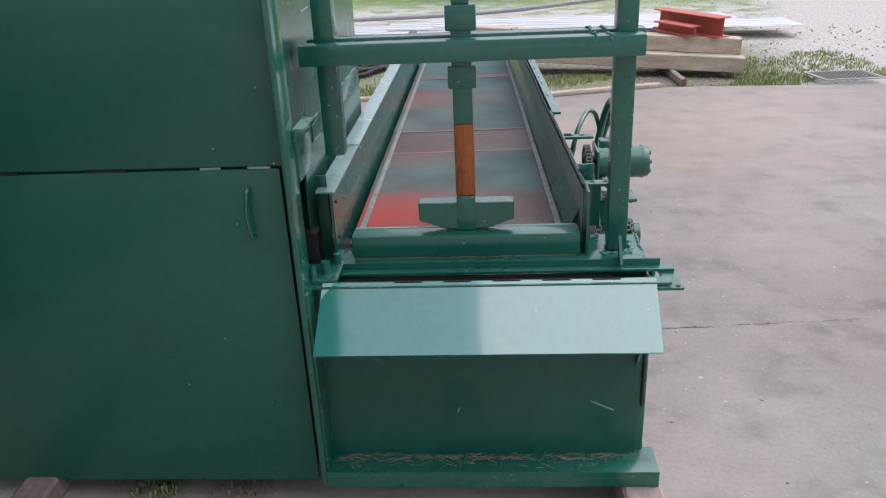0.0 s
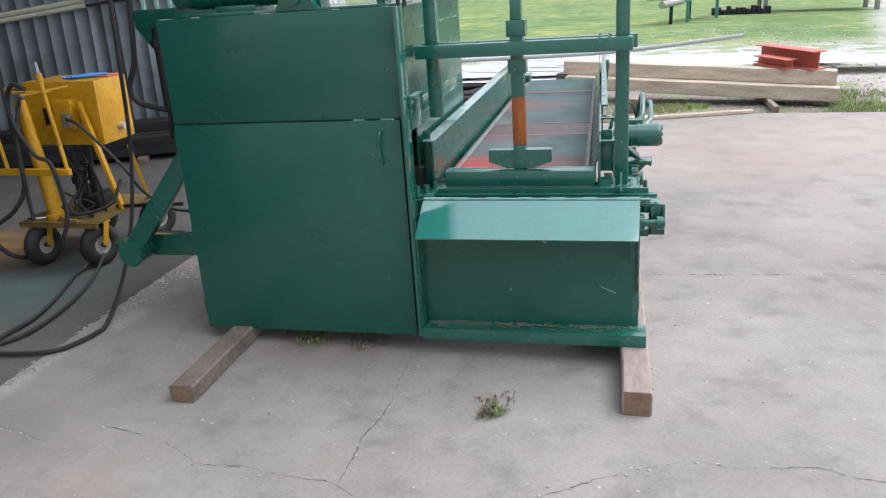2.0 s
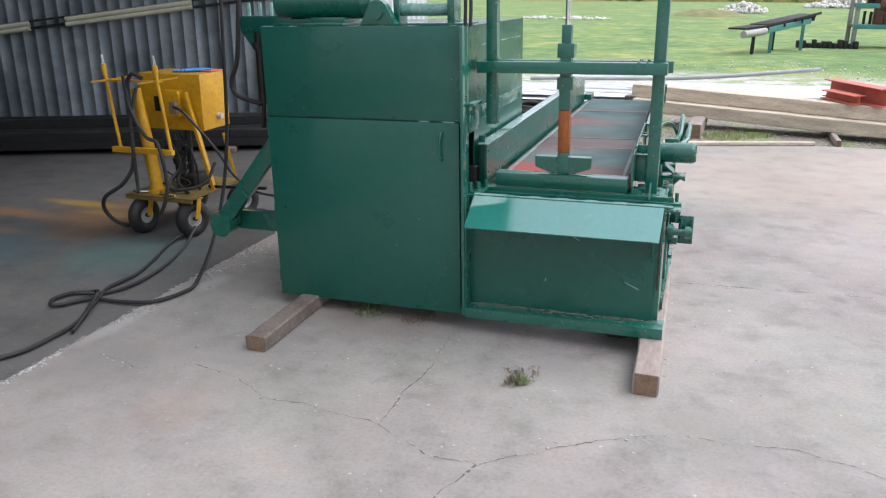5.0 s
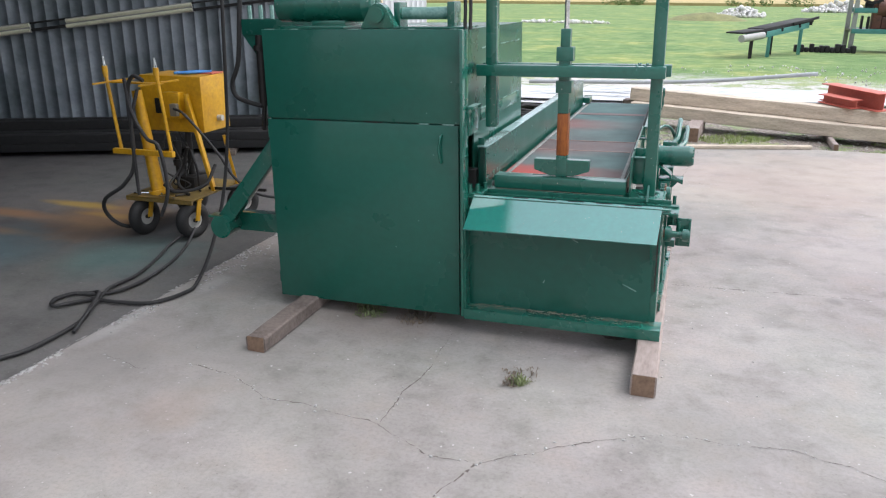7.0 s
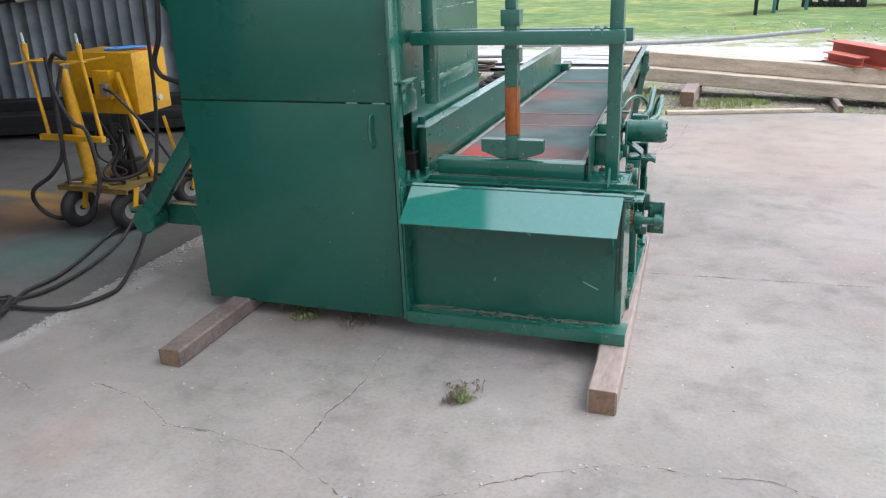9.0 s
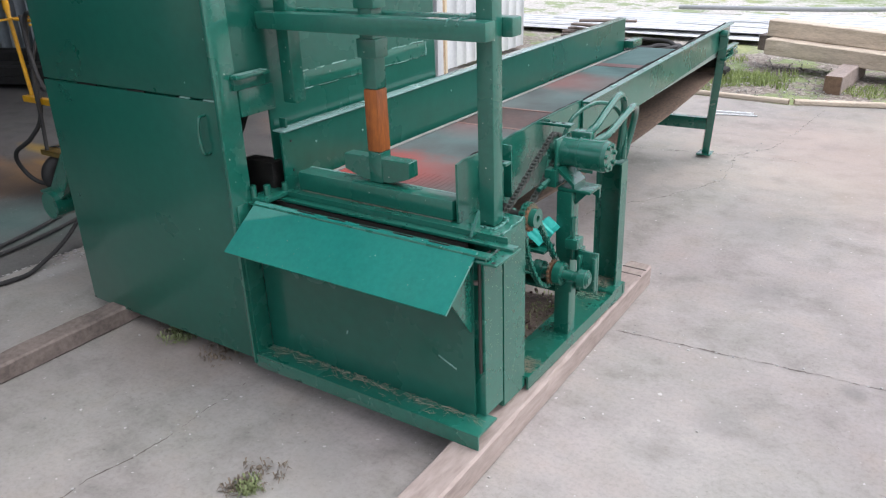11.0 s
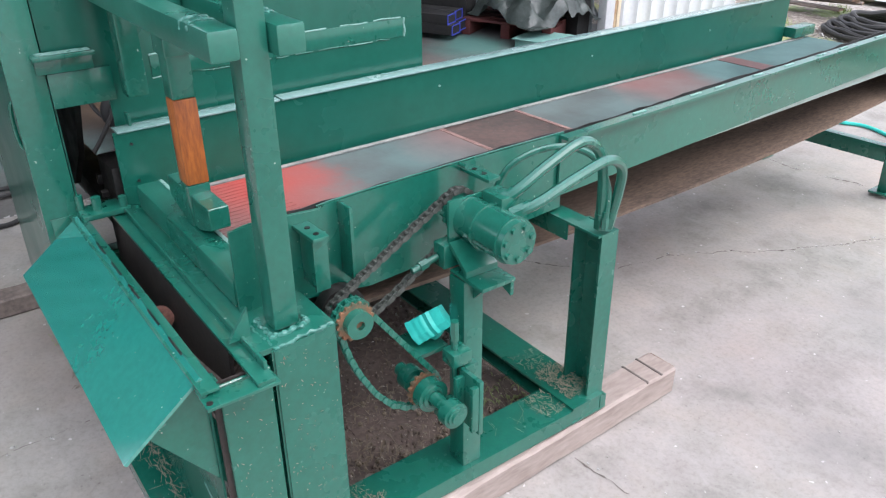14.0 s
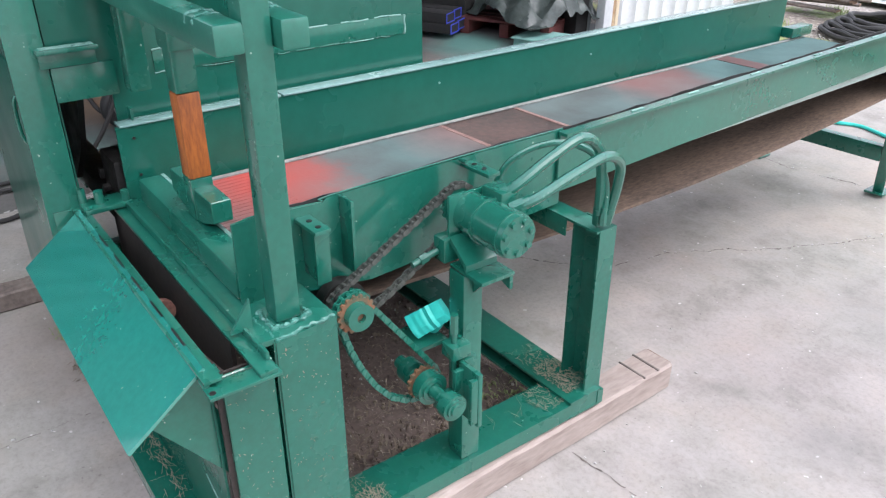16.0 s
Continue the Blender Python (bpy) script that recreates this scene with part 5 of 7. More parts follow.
# chaff stuck to the end faces and the flap
def face_chaff(n, origin, u, v, name, parent, seed):
    rc = random.Random(seed)
    origin, u, v = Vector(origin), Vector(u), Vector(v)
    nrm = u.cross(v).normalized()
    bm = bm_new()
    for k in range(n):
        c = origin + u * rc.random() + v * rc.random() ** 0.8 + nrm * 0.0008
        t, l = rc.uniform(0, math.pi), rc.choice((0.0015, 0.002, 0.002, 0.003, 0.004, 0.007))
        d = (u.normalized() * math.cos(t) + v.normalized() * math.sin(t)) * l / 2
        stick(bm, c - d, c + d, 0.0014, 0.0006)
    return tagged(part(name, bm, STRAW, parent), "dry chaff specks", kind="stuff")


face_chaff(120, (0.6072, 1.902, 0.15), (0, 0.128, 0), (0, 0, 0.53), "chaff", ecol, 61)
face_chaff(70, (0.6102, 1.792, 0.16), (0, 0.092, 0), (0, 0, 0.49), "chaff", shear, 62)
face_chaff(60, (-0.24, 1.609, 0.5755), (0.83, 0, 0), (0, 0.152, 0.122), "chaff", flap, 63)

# ---- belt conveyor ----
conv = thing("belt_conveyor", "green steel trough conveyor with oversprayed rubber belt", "conveyor", (0.11, 1.9, -0.012), (0, -1.2, 1.8))
FAR = 4.98


def left_edge(y):
    """The left side closes in on the other one towards the far end."""
    return -0.212 + 0.027 * (y - 1.9)


def taper(bm):
    """Draw points in towards the tapering left side of the trough."""
    for v in bm.verts:
        v.co.x += 0.027 * (v.co.y - 1.9) * min(1.0, max(0.0, (0.43 - v.co.x) / 0.64))
    return bm


bm = bm_new()
prism(bm, [(1.890, 0.690), (1.890, 0.885), (4.87, 0.895), (4.87, 0.650), (2.2, 0.650)], "x", -0.219, -0.212)
taper(bm)
wl_ = part("left_wall", bm, GREEN_DOOR, conv)
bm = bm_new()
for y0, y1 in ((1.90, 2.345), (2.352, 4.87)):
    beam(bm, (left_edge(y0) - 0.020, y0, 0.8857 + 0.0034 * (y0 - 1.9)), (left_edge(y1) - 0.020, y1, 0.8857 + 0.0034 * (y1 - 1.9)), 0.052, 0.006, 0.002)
part("top_flange", bm, SKY_PALE_FLANGE, wl_, "top flange with the sky's sheen in its pale colour")
for y, z in ((2.05, 0.82), (2.3, 0.80), (2.9, 0.83), (3.6, 0.82), (1.93, 0.85), (1.93, 0.75), (4.3, 0.82)):
    bm = bm_new()
    rod(bm, (left_edge(y) - 0.001, y, z), (left_edge(y) + 0.003, y, z), 0.004, seg=8)
    part("rivet", bm, WORN_AND_LIT if y > 2 else DARK_STEEL, wl_)
bm = bm_new()
prism(bm, [(1.890, 0.690), (1.890, 0.868), (1.95, 0.871), (2.09, 0.860), (2.10, 0.868), (2.50, 0.870), (2.80, 0.866), (2.80, 0.660), (2.2, 0.640)], "x", 0.452, 0.459)
wr = part("right_wall", bm, GREEN, conv)
bm = bm_new()
prism(bm, [(2.78, 0.700), (2.78, 0.865), (FAR, 0.882), (FAR, 0.752)], "x", 0.462, 0.469)
channel = part("outer_channel", bm, GREEN, conv)
for z0, z1 in ((0.857, 0.874),):
    bm = bm_new()
    prism(bm, [(2.78, z0), (2.78, z0 + 0.008), (FAR, z1 + 0.008), (FAR, z1)], "x", 0.469, 0.492)
    part("flange", bm, GREEN, channel)
bm = bm_new()
rnd = random.Random(8)
prev = None
for k in range(61):
    y = 1.95 + k * 0.05
    z = (0.870 if y < 2.8 else 0.864 + 0.0077 * (y - 2.8)) + rnd.uniform(-0.002, 0.003) + (0.003 if (k // 9) % 2 else 0)
    p = [bm.verts.new((0.447, y, z)), bm.verts.new((0.4515, y, z + 0.001)), bm.verts.new((0.4515, y, z - 0.012)), bm.verts.new((0.447, y, z - 0.012))]
    if prev:
        for i in range(4):
            bm.faces.new((prev[i], prev[(i + 1) % 4], p[(i + 1) % 4], p[i]))
    else:
        bm.faces.new(p)
    prev = p
bm.faces.new(prev)
bmesh.ops.recalc_face_normals(bm, faces=bm.faces)
part("rubber_skirt", bm, BLACK_RUBBER, wr)
bm = bm_new()
hose(bm, [(0.4555, 1.90, 0.868), (0.4555, 1.95, 0.872), (0.4555, 2.09, 0.861), (0.4555, 2.11, 0.870), (0.4555, 2.50, 0.872), (0.4555, 2.80, 0.868)], 0.002, 4, 6)
part("edge_trim", bm, GREEN, wr)
bm = bm_new()
prism(bm, [(1.955, 0.700), (1.955, 0.856), (2.80, 0.856), (FAR, 0.868), (FAR, 0.705)], "x", 0.4475, 0.4510)
part("wall_liner", bm, LINER, wr, "scuffed pale grey-green liner")
for y in (3.05, 3.3, 3.42, 3.62, 3.8, 4.0, 4.15, 4.4):
    bm = bm_new()
    box(bm, 0.470, 0.477, y, y + 0.05, 0.8655 + 0.0075 * (y - 2.78), 0.8680 + 0.0075 * (y - 2.78), 0)
    part("stitch_weld", bm, WORN_AND_LIT, wr)
# tabs on the near part of the right wall
for y, z, w in ((2.04, 0.835, 0.085), (2.475, 0.850, 0.10)):
    bm = bm_new()
    box(bm, 0.459, 0.459 + w, y - 0.018, y + 0.018, z, z + 0.009, 0.002)
    if y < 2.2:
        box(bm, 0.459, 0.51, y - 0.004, y + 0.004, z - 0.12, z, 0.002)
        box(bm, 0.505, 0.512, y - 0.004, y + 0.03, z - 0.13, z, 0.002)
    tab = part("mount_tab", bm, GREEN, conv)
    for dx in (0.03, 0.065):
        bm = bm_new()
        rod(bm, (0.459 + dx, y, z + 0.0085), (0.459 + dx, y, z + 0.0105), 0.006, seg=10)
        part("bolt_hole", bm, DARK_STEEL, tab)
bm = bm_new()
box(bm, 0.459, 0.507, 2.128, 2.136, 0.70, 0.868, 0.002)
part("stiffener", bm, GREEN, conv)
bm = bm_new()
rod(bm, (0.462, 2.455, 0.868), (0.485, 2.455, 0.868), 0.005, seg=8)
part("tab_pin", bm, GREEN, conv)

# belt: ribbed top run, patch and seams
bm = bm_new()
box(bm, -0.196, 0.420, 1.99, 2.87, 0.690, 0.703)
box(bm, -0.196, 0.420, 3.19, FAR + 0.03, 0.690, 0.703)
taper(bm)
belt = part("belt", bm, BELT, conv, "ribbed rubber belt with red and green overspray")
bm = bm_new()
for k in range(30):
    x = -0.178 + k * 0.0202
    beam(bm, (x, 1.995, 0.7038), (x, 2.22, 0.7030), 0.009, 0.002, 0)
part("belt_ribs", bm, BELT, belt)
bm = bm_new()
box(bm, -0.196, 0.420, 2.872, 3.188, 0.690, 0.702)
taper(bm)
part("belt_patch", bm, BELT_PATCH, belt, "bare worn belt patch")
for y in (2.87, 3.19):
    bm = bm_new()
    for k in range(40):
        x = -0.183 + k * 0.015
        box(bm, x, x + 0.012, y - 0.008, y + 0.008, 0.7025, 0.7045, 0)
    taper(bm)
    part("belt_lacing", bm, BELT_SEAM, belt)
bm = bm_new()
box(bm, -0.196, 0.420, 4.31, 4.40, 0.7035, 0.7048)
taper(bm)
part("belt_band", bm, surface("red_stained_band", (0.060, 0.040, 0.040), (0.14, 0.060, 0.055), 7.0, (0.5, 0.6)), belt)
bm = bm_new()
for x in (-0.174, 0.400):
    beam(bm, (x, 2.0, 0.7065), (x + 0.010, FAR - 0.02, 0.7065), 0.018, 0.004, 0.001)
taper(bm)
part("belt_edge_strip", bm, surface("pale_wiper_strip", (0.12, 0.13, 0.125), (0.30, 0.30, 0.28), 14.0, (0.6, 0.8)), belt)
bm = bm_new()
prof = [(2.0, 0.665)] + [(2.05 + 2.87 * k / 14, 0.60 - 0.055 * math.sin(math.pi * k / 14) - 0.01 * k / 14) for k in range(15)] + [(FAR + 0.03, 0.66)]
prof2 = [(y, z - 0.010) for y, z in reversed(prof)]
prism(bm, prof + prof2, "x", -0.20, 0.435)
part("return_belt", bm, BELT_UNDER, belt, "sagging brown return belt")
bm = bm_new()
rod(bm, (-0.21, 2.03, 0.652), (0.44, 2.03, 0.652), 0.045, seg=24)
part("pulley", bm, DARK_STEEL, conv)
bm = bm_new()
rod(bm, (-0.13, FAR, 0.652), (0.44, FAR, 0.652), 0.040, seg=24)
part("pulley", bm, DARK_STEEL, conv)
bm = bm_new()
box(bm, 0.470, 0.505, 4.80, 5.10, 0.685, 0.70, 0.003)
box(bm, 0.470, 0.505, 4.80, 5.10, 0.735, 0.75, 0.003)
rod(bm, (0.488, 4.83, 0.717), (0.488, 5.12, 0.717), 0.008)
box(bm, 0.468, 0.51, 4.94, 5.02, 0.698, 0.737, 0.005)
part("take_up_bearing", bm, GREEN, conv)
bm = bm_new()
box(bm, -0.135, -0.075, 4.872, 5.04, 0.715, 0.76, 0.004)
part("far_bracket", bm, GREEN, conv)
bm = bm_new()
box(bm, -0.11, 0.44, FAR - 0.04, FAR - 0.03, 0.62, 0.688)
part("tail_plate", bm, DARK_STEEL, conv)
bm = bm_new()
prism(bm, [(0.4515, 0.79), (0.4515, 0.78), (0.418, 0.704), (0.414, 0.706)], "y", 2.0, 4.95)
part("skirt_plate", bm, GREEN_DOOR, conv)
# legs
for x, top in ((0.350, 0.494), (-0.295, -0.160)):
    bm = bm_new()
    beam(bm, (x, 5.18, 0.022), (top, 4.755, 0.836), 0.046, 0.046, 0.004)
    rod(bm, (top - 0.023, 4.753, 0.842), (top + 0.023, 4.753, 0.842), 0.023, seg=18)
    leg = part("leg", bm, GREEN, conv)
    bm = bm_new()
    box(bm, x - 0.045, x + 0.045, 5.13, 5.23, 0.012, 0.022, 0.002)
    part("foot_plate", bm, GREEN, leg)
bm = bm_new()
box(bm, -0.245, 0.375, 5.03, 5.075, 0.21, 0.285, 0.004)
part("cross_bar", bm, GREEN, conv)


# ---- timber skids ----
def timber(name, a, b, w, h, material, label, group="", seed=1, notch=()):
    """A rough-sawn timber with slightly wandering edges, lying from a to b with its base at their height."""
    rnd = random.Random(seed)
    a, b = Vector(a), Vector(b)
    d = (b - a).normalized()
    s = Vector((d.y, -d.x, 0)).normalized()
    up = s.cross(d)
    n = 40
    bm = bm_new()
    rows = []
    for k in range(n + 1):
        c = a.lerp(b, k / n)
        j = lambda: rnd.uniform(-0.002, 0.002) + 0.004 * noise.noise(Vector((k * 0.35, seed, rnd.randint(0, 3))))
        ch = 0.007 + 0.006 * max(0.0, noise.noise(Vector((k * 0.5, seed * 3.1, 0))))
        prof = [(-w / 2 + ch, 0), (w / 2 - ch, 0), (w / 2, ch), (w / 2 + j(), h - ch), (w / 2 - ch, h + j()), (-w / 2 + ch, h + j()), (-w / 2 + j(), h - ch), (-w / 2, ch)]
        rows.append([bm.verts.new(c + s * p + up * q) for p, q in prof])
    for r0, r1 in zip(rows, rows[1:]):
        for i in range(8):
            bm.faces.new((r0[i], r0[(i + 1) % 8], r1[(i + 1) % 8], r1[i]))
    bm.faces.new(rows[0])
    bm.faces.new(rows[-1])
    bmesh.ops.recalc_face_normals(bm, faces=bm.faces)
    base = a + Vector((0, 0, 0))
    ob = thing(name, label, "timber", tuple(base), group=group)
    t = part("beam", bm, material, ob)
    for q in (a - d * 0.002, b + d * 0.002):
        bm = bm_new()
        beam(bm, q - d * 0.001 + up * (h / 2), q + d * 0.001 + up * (h / 2), w - 0.016, h - 0.003, 0)
        part("sawn_end", bm, WOOD_ENDGRAIN, t)
    for f in notch:
        c = a.lerp(b, f) + up * (h + 0.001)
        bm = bm_new()
        beam(bm, c - s * w * 0.48, c + s * w * 0.48, 0.006, 0.004, 0)
        part("saw_cut", bm, CRACK, t)
    return ob


timber("timber_skid", (0.605, 1.345, 0.0), (0.562, 3.17, 0.0), 0.106, 0.096, WOOD, "pale rough timber skid under the shear", "skids", 3, (0.93, 0.965))
timber("timber_skid", (-1.105, 1.185, 0.0), (-1.12, 3.05, 0.0), 0.098, 0.074, GREY_WOOD, "grey weathered timber skid under the shear", "skids", 4)


# ---- weeds and dirt ----
def weed(x, y, r, n, seed, label, leaf=LEAF, lift=0.0):
    rnd = random.Random(seed)
    bm = bm_new()
    for k in range(n):
        t, q = rnd.uniform(0, 2 * math.pi), r * rnd.random() ** 0.6
        px, py = x + q * math.cos(t), y + q * math.sin(t)
        h, l = rnd.uniform(0.004, 0.035), rnd.uniform(0.01, 0.035)
        u = rnd.uniform(0, 2 * math.pi)
        p = [bm.verts.new((px, py, 0.001)), bm.verts.new((px + l * 0.5 * math.cos(u) - 0.003 * math.sin(u), py + l * 0.5 * math.sin(u) + 0.003 * math.cos(u), h)), bm.verts.new((px + l * math.cos(u), py + l * math.sin(u), h * 0.6)), bm.verts.new((px + l * 0.5 * math.cos(u) + 0.003 * math.sin(u), py + l * 0.5 * math.sin(u) - 0.003 * math.cos(u), h * 0.95))]
        bm.faces.new(p)
    for k in range(n // 8):
        t, q = rnd.uniform(0, 2 * math.pi), r * 0.7 * rnd.random()
        rr = rnd.uniform(0.003, 0.010)
        grain(bm, rr, Matrix.Translation((x + q * math.cos(t), y + q * math.sin(t), rr * 0.4)))
    bmesh.ops.translate(bm, vec=(0, 0, lift), verts=bm.verts)
    return solid("weed_clump", bm, leaf, label, "weed", kind="stuff")


weed(0.10, 1.29, 0.036, 120, 1, "small green weed clump in a slab crack")
weed(0.09, 1.35, 0.075, 60, 2, "dry weed litter on concrete", DRY_LEAF)
weed(0.07, 1.27, 0.035, 60, 5, "dry weed litter on concrete", DRY_LEAF)
for x, y, r, n in ((-0.85, 1.85, 0.12, 160), (-0.6, 1.95, 0.14, 120), (0.15, 2.4, 0.35, 200), (0.4, 2.5, 0.18, 120), (-0.2, 2.7, 0.3, 120)):
    weed(x, y, r, n, int(1000 * x), "brown plant litter under the shear", DRY_LEAF, 0.016 if y > 2 else 0.0)
weed(-0.80, 1.765, 0.085, 170, 80, "green and brown weeds growing under the cabinet", LEAF)
weed(-0.55, 1.78, 0.10, 120, 81, "brown plant litter under the shear", DRY_LEAF)
weed(0.42, 2.62, 0.14, 70, 77, "green weed litter under the shear", LEAF, 0.014)
weed(0.33, 2.25, 0.14, 90, 78, "brown plant litter under the shear", DRY_LEAF, 0.014)
weed(0.36, 2.75, 0.12, 70, 79, "green weed litter under the shear", LEAF, 0.014)
# soil and chaff that piled up beneath the machine
bm = bm_new()
bmesh.ops.create_grid(bm, x_segments=90, y_segments=80, size=1)
for v in bm.verts:
    q = v.co.copy()
    edge = max(abs(q.x), abs(q.y)) + 0.25 * noise.noise(q * 3.0)
    h = 0.016 * min(1.0, max(-0.35, (0.80 - edge) * 5)) + 0.008 * noise.noise(q * 5) + 0.003 * noise.noise(q * 14) + 0.003 * noise.noise(q * 33)
    v.co = Vector((-0.22 + q.x * 0.78, 2.42 + q.y * 0.58, max(h, -0.006) if edge < 0.9 else -0.006))
solid("dirt_layer", bm, DIRT, "damp brown dirt and chaff beneath the shear", "dirt", kind="stuff")
bm = bm_new()
rnd = random.Random(91)
straws(bm, 700, -0.75, 0.46, 1.95, 2.75, 0.020, 90, (0.005, 0.030), 0.0004)
straws(bm, 500, 0.10, 0.48, 2.05, 2.85, 0.022, 90, (0.006, 0.045), 0.0005)
solid("chaff", bm, STRAW, "scattered straw and chaff on the dirt", "chaff", kind="stuff")

# clods and pale chips in the dirt
rnd = random.Random(57)
for mat, n, r0, r1, label in ((DIRT, 420, 0.003, 0.011, "dark clods of soil beneath the shear"), (STONE, 110, 0.002, 0.007, "pale chips in the dirt beneath the shear")):
    bm = bm_new()
    for k in range(n):
        x, y, r = rnd.uniform(-0.3, 0.46), rnd.uniform(2.0, 2.85), rnd.uniform(r0, r1)
        grain(bm, r, Matrix.Translation((x, y, 0.012 + r * 0.2)) @ pose(0, 0, 0, rnd.uniform(0, 360), rnd.uniform(0, 360), 0) @ Matrix.Diagonal((1.5, 1, 0.5, 1)), rnd)
    solid("clods", bm, mat, label, "clods", kind="stuff")

# crumpled teal glove on a small shelf behind the lower sprocket
glove = thing("teal_glove", "crumpled teal rubber work glove with ribbed cuff", "glove", (0.50, 2.32, 0.492))
bm = bm_new()
rows = []
a, b, up = Vector((0.485, 2.288, 0.512)), Vector((0.538, 2.345, 0.570)), Vector((-0.695, -0.174, 0.648)).normalized()
out = (b - a).cross(up).normalized()
for k in range(25):
    t = k / 24
    w = 0.030 - 0.003 * t + 0.001 * math.sin(k * 1.3)
    fold = 0.003 * noise.noise(Vector((k * 0.37, 4, 0))) * 2 * (0.4 if t < 0.25 else 1.0)
    c = a.lerp(b, t) + out * fold
    rows.append([bm.verts.new(c + up * w * q + out * h) for q, h in ((-1.0, 0.012), (-0.4, 0.020), (0.3, 0.017), (1.0, 0.010), (1.0, -0.012), (-1.0, -0.012))])
for p, q in zip(rows, rows[1:]):
    for i in range(6):
        bm.faces.new((p[i], p[(i + 1) % 6], q[(i + 1) % 6], q[i]))
bm.faces.new(rows[0])
bm.faces.new(rows[-1])
bmesh.ops.recalc_face_normals(bm, faces=bm.faces)
part("cuff", bm, TEAL, glove)
bm = bm_new()
for dx in (-0.03, 0.0, 0.03):
    hose(bm, [(0.525 + dx * 0.4, 2.338, 0.548), (0.510 + dx * 0.6, 2.334, 0.525), (0.495 + dx * 0.7, 2.330, 0.506), (0.480 + dx * 0.8, 2.328, 0.501)], 0.009, 4, 8)
    part("finger", bm, TEAL, glove)
    bm = bm_new()
bm.free()
bm = bm_new()
hose(bm, [(-0.62, 6.05, 0.012), (-0.45, 6.0, 0.012), (-0.3, 6.06, 0.012), (-0.1, 6.0, 0.012)], 0.011, 6, 8)
solid("teal_hose", bm, TEAL, "short teal garden hose on concrete", "hose")

# ---- welder cart ----
cart = thing("welder_cart", "yellow welding power unit on four wheeled steel cart", "cart", (-2.63, 2.77, 0.0))
CA = radians(2)


def cp(u, v, z):
    """Cart coordinates: u across, v back, z up."""
    return Vector((-2.63 + u * math.cos(CA) - v * math.sin(CA), 2.77 + u * math.sin(CA) + v * math.cos(CA), z))


CM = Matrix.Translation((-2.63, 2.77, 0)) @ Matrix.Rotation(CA, 4, "Z")
bm = bm_new()
box(bm, -0.24, 0.26, -0.30, 0.32, 0.265, 0.275, 0.002, CM)
box(bm, -0.24, 0.26, -0.30, -0.285, 0.245, 0.275, 0.002, CM)
part("platform", bm, surface("grimy_yellow_plate", (0.07, 0.055, 0.025), (0.25, 0.16, 0.03), 5.0, (0.6, 0.8)), cart)
for u, v, turn in ((-0.16, -0.24, 20), (0.20, -0.22, 10), (0.27, 0.30, 0), (-0.15, 0.30, 0)):
    c = cp(u, v, 0.125)
    ax = Vector((math.cos(CA + radians(turn) - 0.5), math.sin(CA + radians(turn) - 0.5), 0))
    bm = bm_new()
    torus(bm, c, ax, 0.083, 0.042, 30, 12)
    w = part("tyre", bm, BLACK_RUBBER, cart, "black pneumatic tyre")
    bm = bm_new()
    rod(bm, c - ax * 0.022, c + ax * 0.022, 0.052, seg=24)
    ring(bm, c + ax * 0.024, ax, 0.055, 0.040, 0.008, 24)
    part("rim", bm, plain("pale_rim", (0.42, 0.42, 0.40), 0.4, 0.3), w)
    bm = bm_new()
    rod(bm, c - ax * 0.035, c + ax * 0.04, 0.014, seg=14)
    part("axle", bm, DARK_STEEL, w)
    bm = bm_new()
    for s in (-0.052, 0.052):
        beam(bm, c + ax * s, c + ax * s * 0.9 + Vector((0.01, 0.03, 0.135)), 0.008, 0.035, 0.002)
    beam(bm, c + ax * 0.055 + Vector((0.01, 0.03, 0.135)), c - ax * 0.055 + Vector((0.01, 0.03, 0.135)), 0.05, 0.008, 0.002)
    part("fork", bm, YELLOW, cart)
bm = bm_new()
rod(bm, cp(-0.07, -0.18, 0.27), cp(-0.17, -0.16, 0.95), 0.044, 0.032, seg=22)
rod(bm, cp(-0.07, -0.18, 0.27), cp(-0.074, -0.18, 0.30), 0.062, seg=22)
part("column", bm, YELLOW, cart)
bm = bm_new()
beam(bm, cp(0.24, 0.0, 0.27), cp(0.10, -0.02, 0.92), 0.04, 0.022, 0.003)
beam(bm, cp(0.27, 0.24, 0.27), cp(0.22, 0.20, 0.62), 0.03, 0.02, 0.003)
part("brace", bm, YELLOW, cart)
bm = bm_new()
box(bm, -0.28, 0.19, 0.02, 0.34, 0.66, 1.03, 0.006, CM)
pbox = part("power_box", bm, YELLOW, cart, "yellow sheet steel power box")
bm = bm_new()
box(bm, -0.06, 0.06, -0.05, 0.02, 0.76, 0.93, 0.006, CM)
part("switch_box", bm, YELLOW, pbox)
bm = bm_new()
box(bm, 0.01, 0.06, -0.085, -0.05, 0.78, 0.86, 0.005, CM)
part("socket", bm, plain("grey_socket", (0.18, 0.16, 0.12), 0.5), pbox)
bm = bm_new()
rod(bm, cp(0.19, 0.20, 0.74), cp(0.225, 0.20, 0.74), 0.020, seg=16)
part("cable_plug", bm, plain("pale_plug", (0.5, 0.5, 0.48), 0.4, 0.3), pbox)
bm = bm_new()
box(bm, -0.17, -0.08, 0.012, 0.02, 0.78, 0.88, 0.002, CM)
part("meter_window", bm, DARK_STEEL, pbox)
for k in range(4):
    bm = bm_new()
    rod(bm, cp(-0.06 + 0.03 * k, 0.10, 1.040 + 0.002 * k), cp(0.05 + 0.03 * k, 0.24, 1.045), 0.009, seg=8)
    part("blue_rod", bm, plain("blue_rods", (0.05, 0.22, 0.55), 0.4), cart)
bm = bm_new()
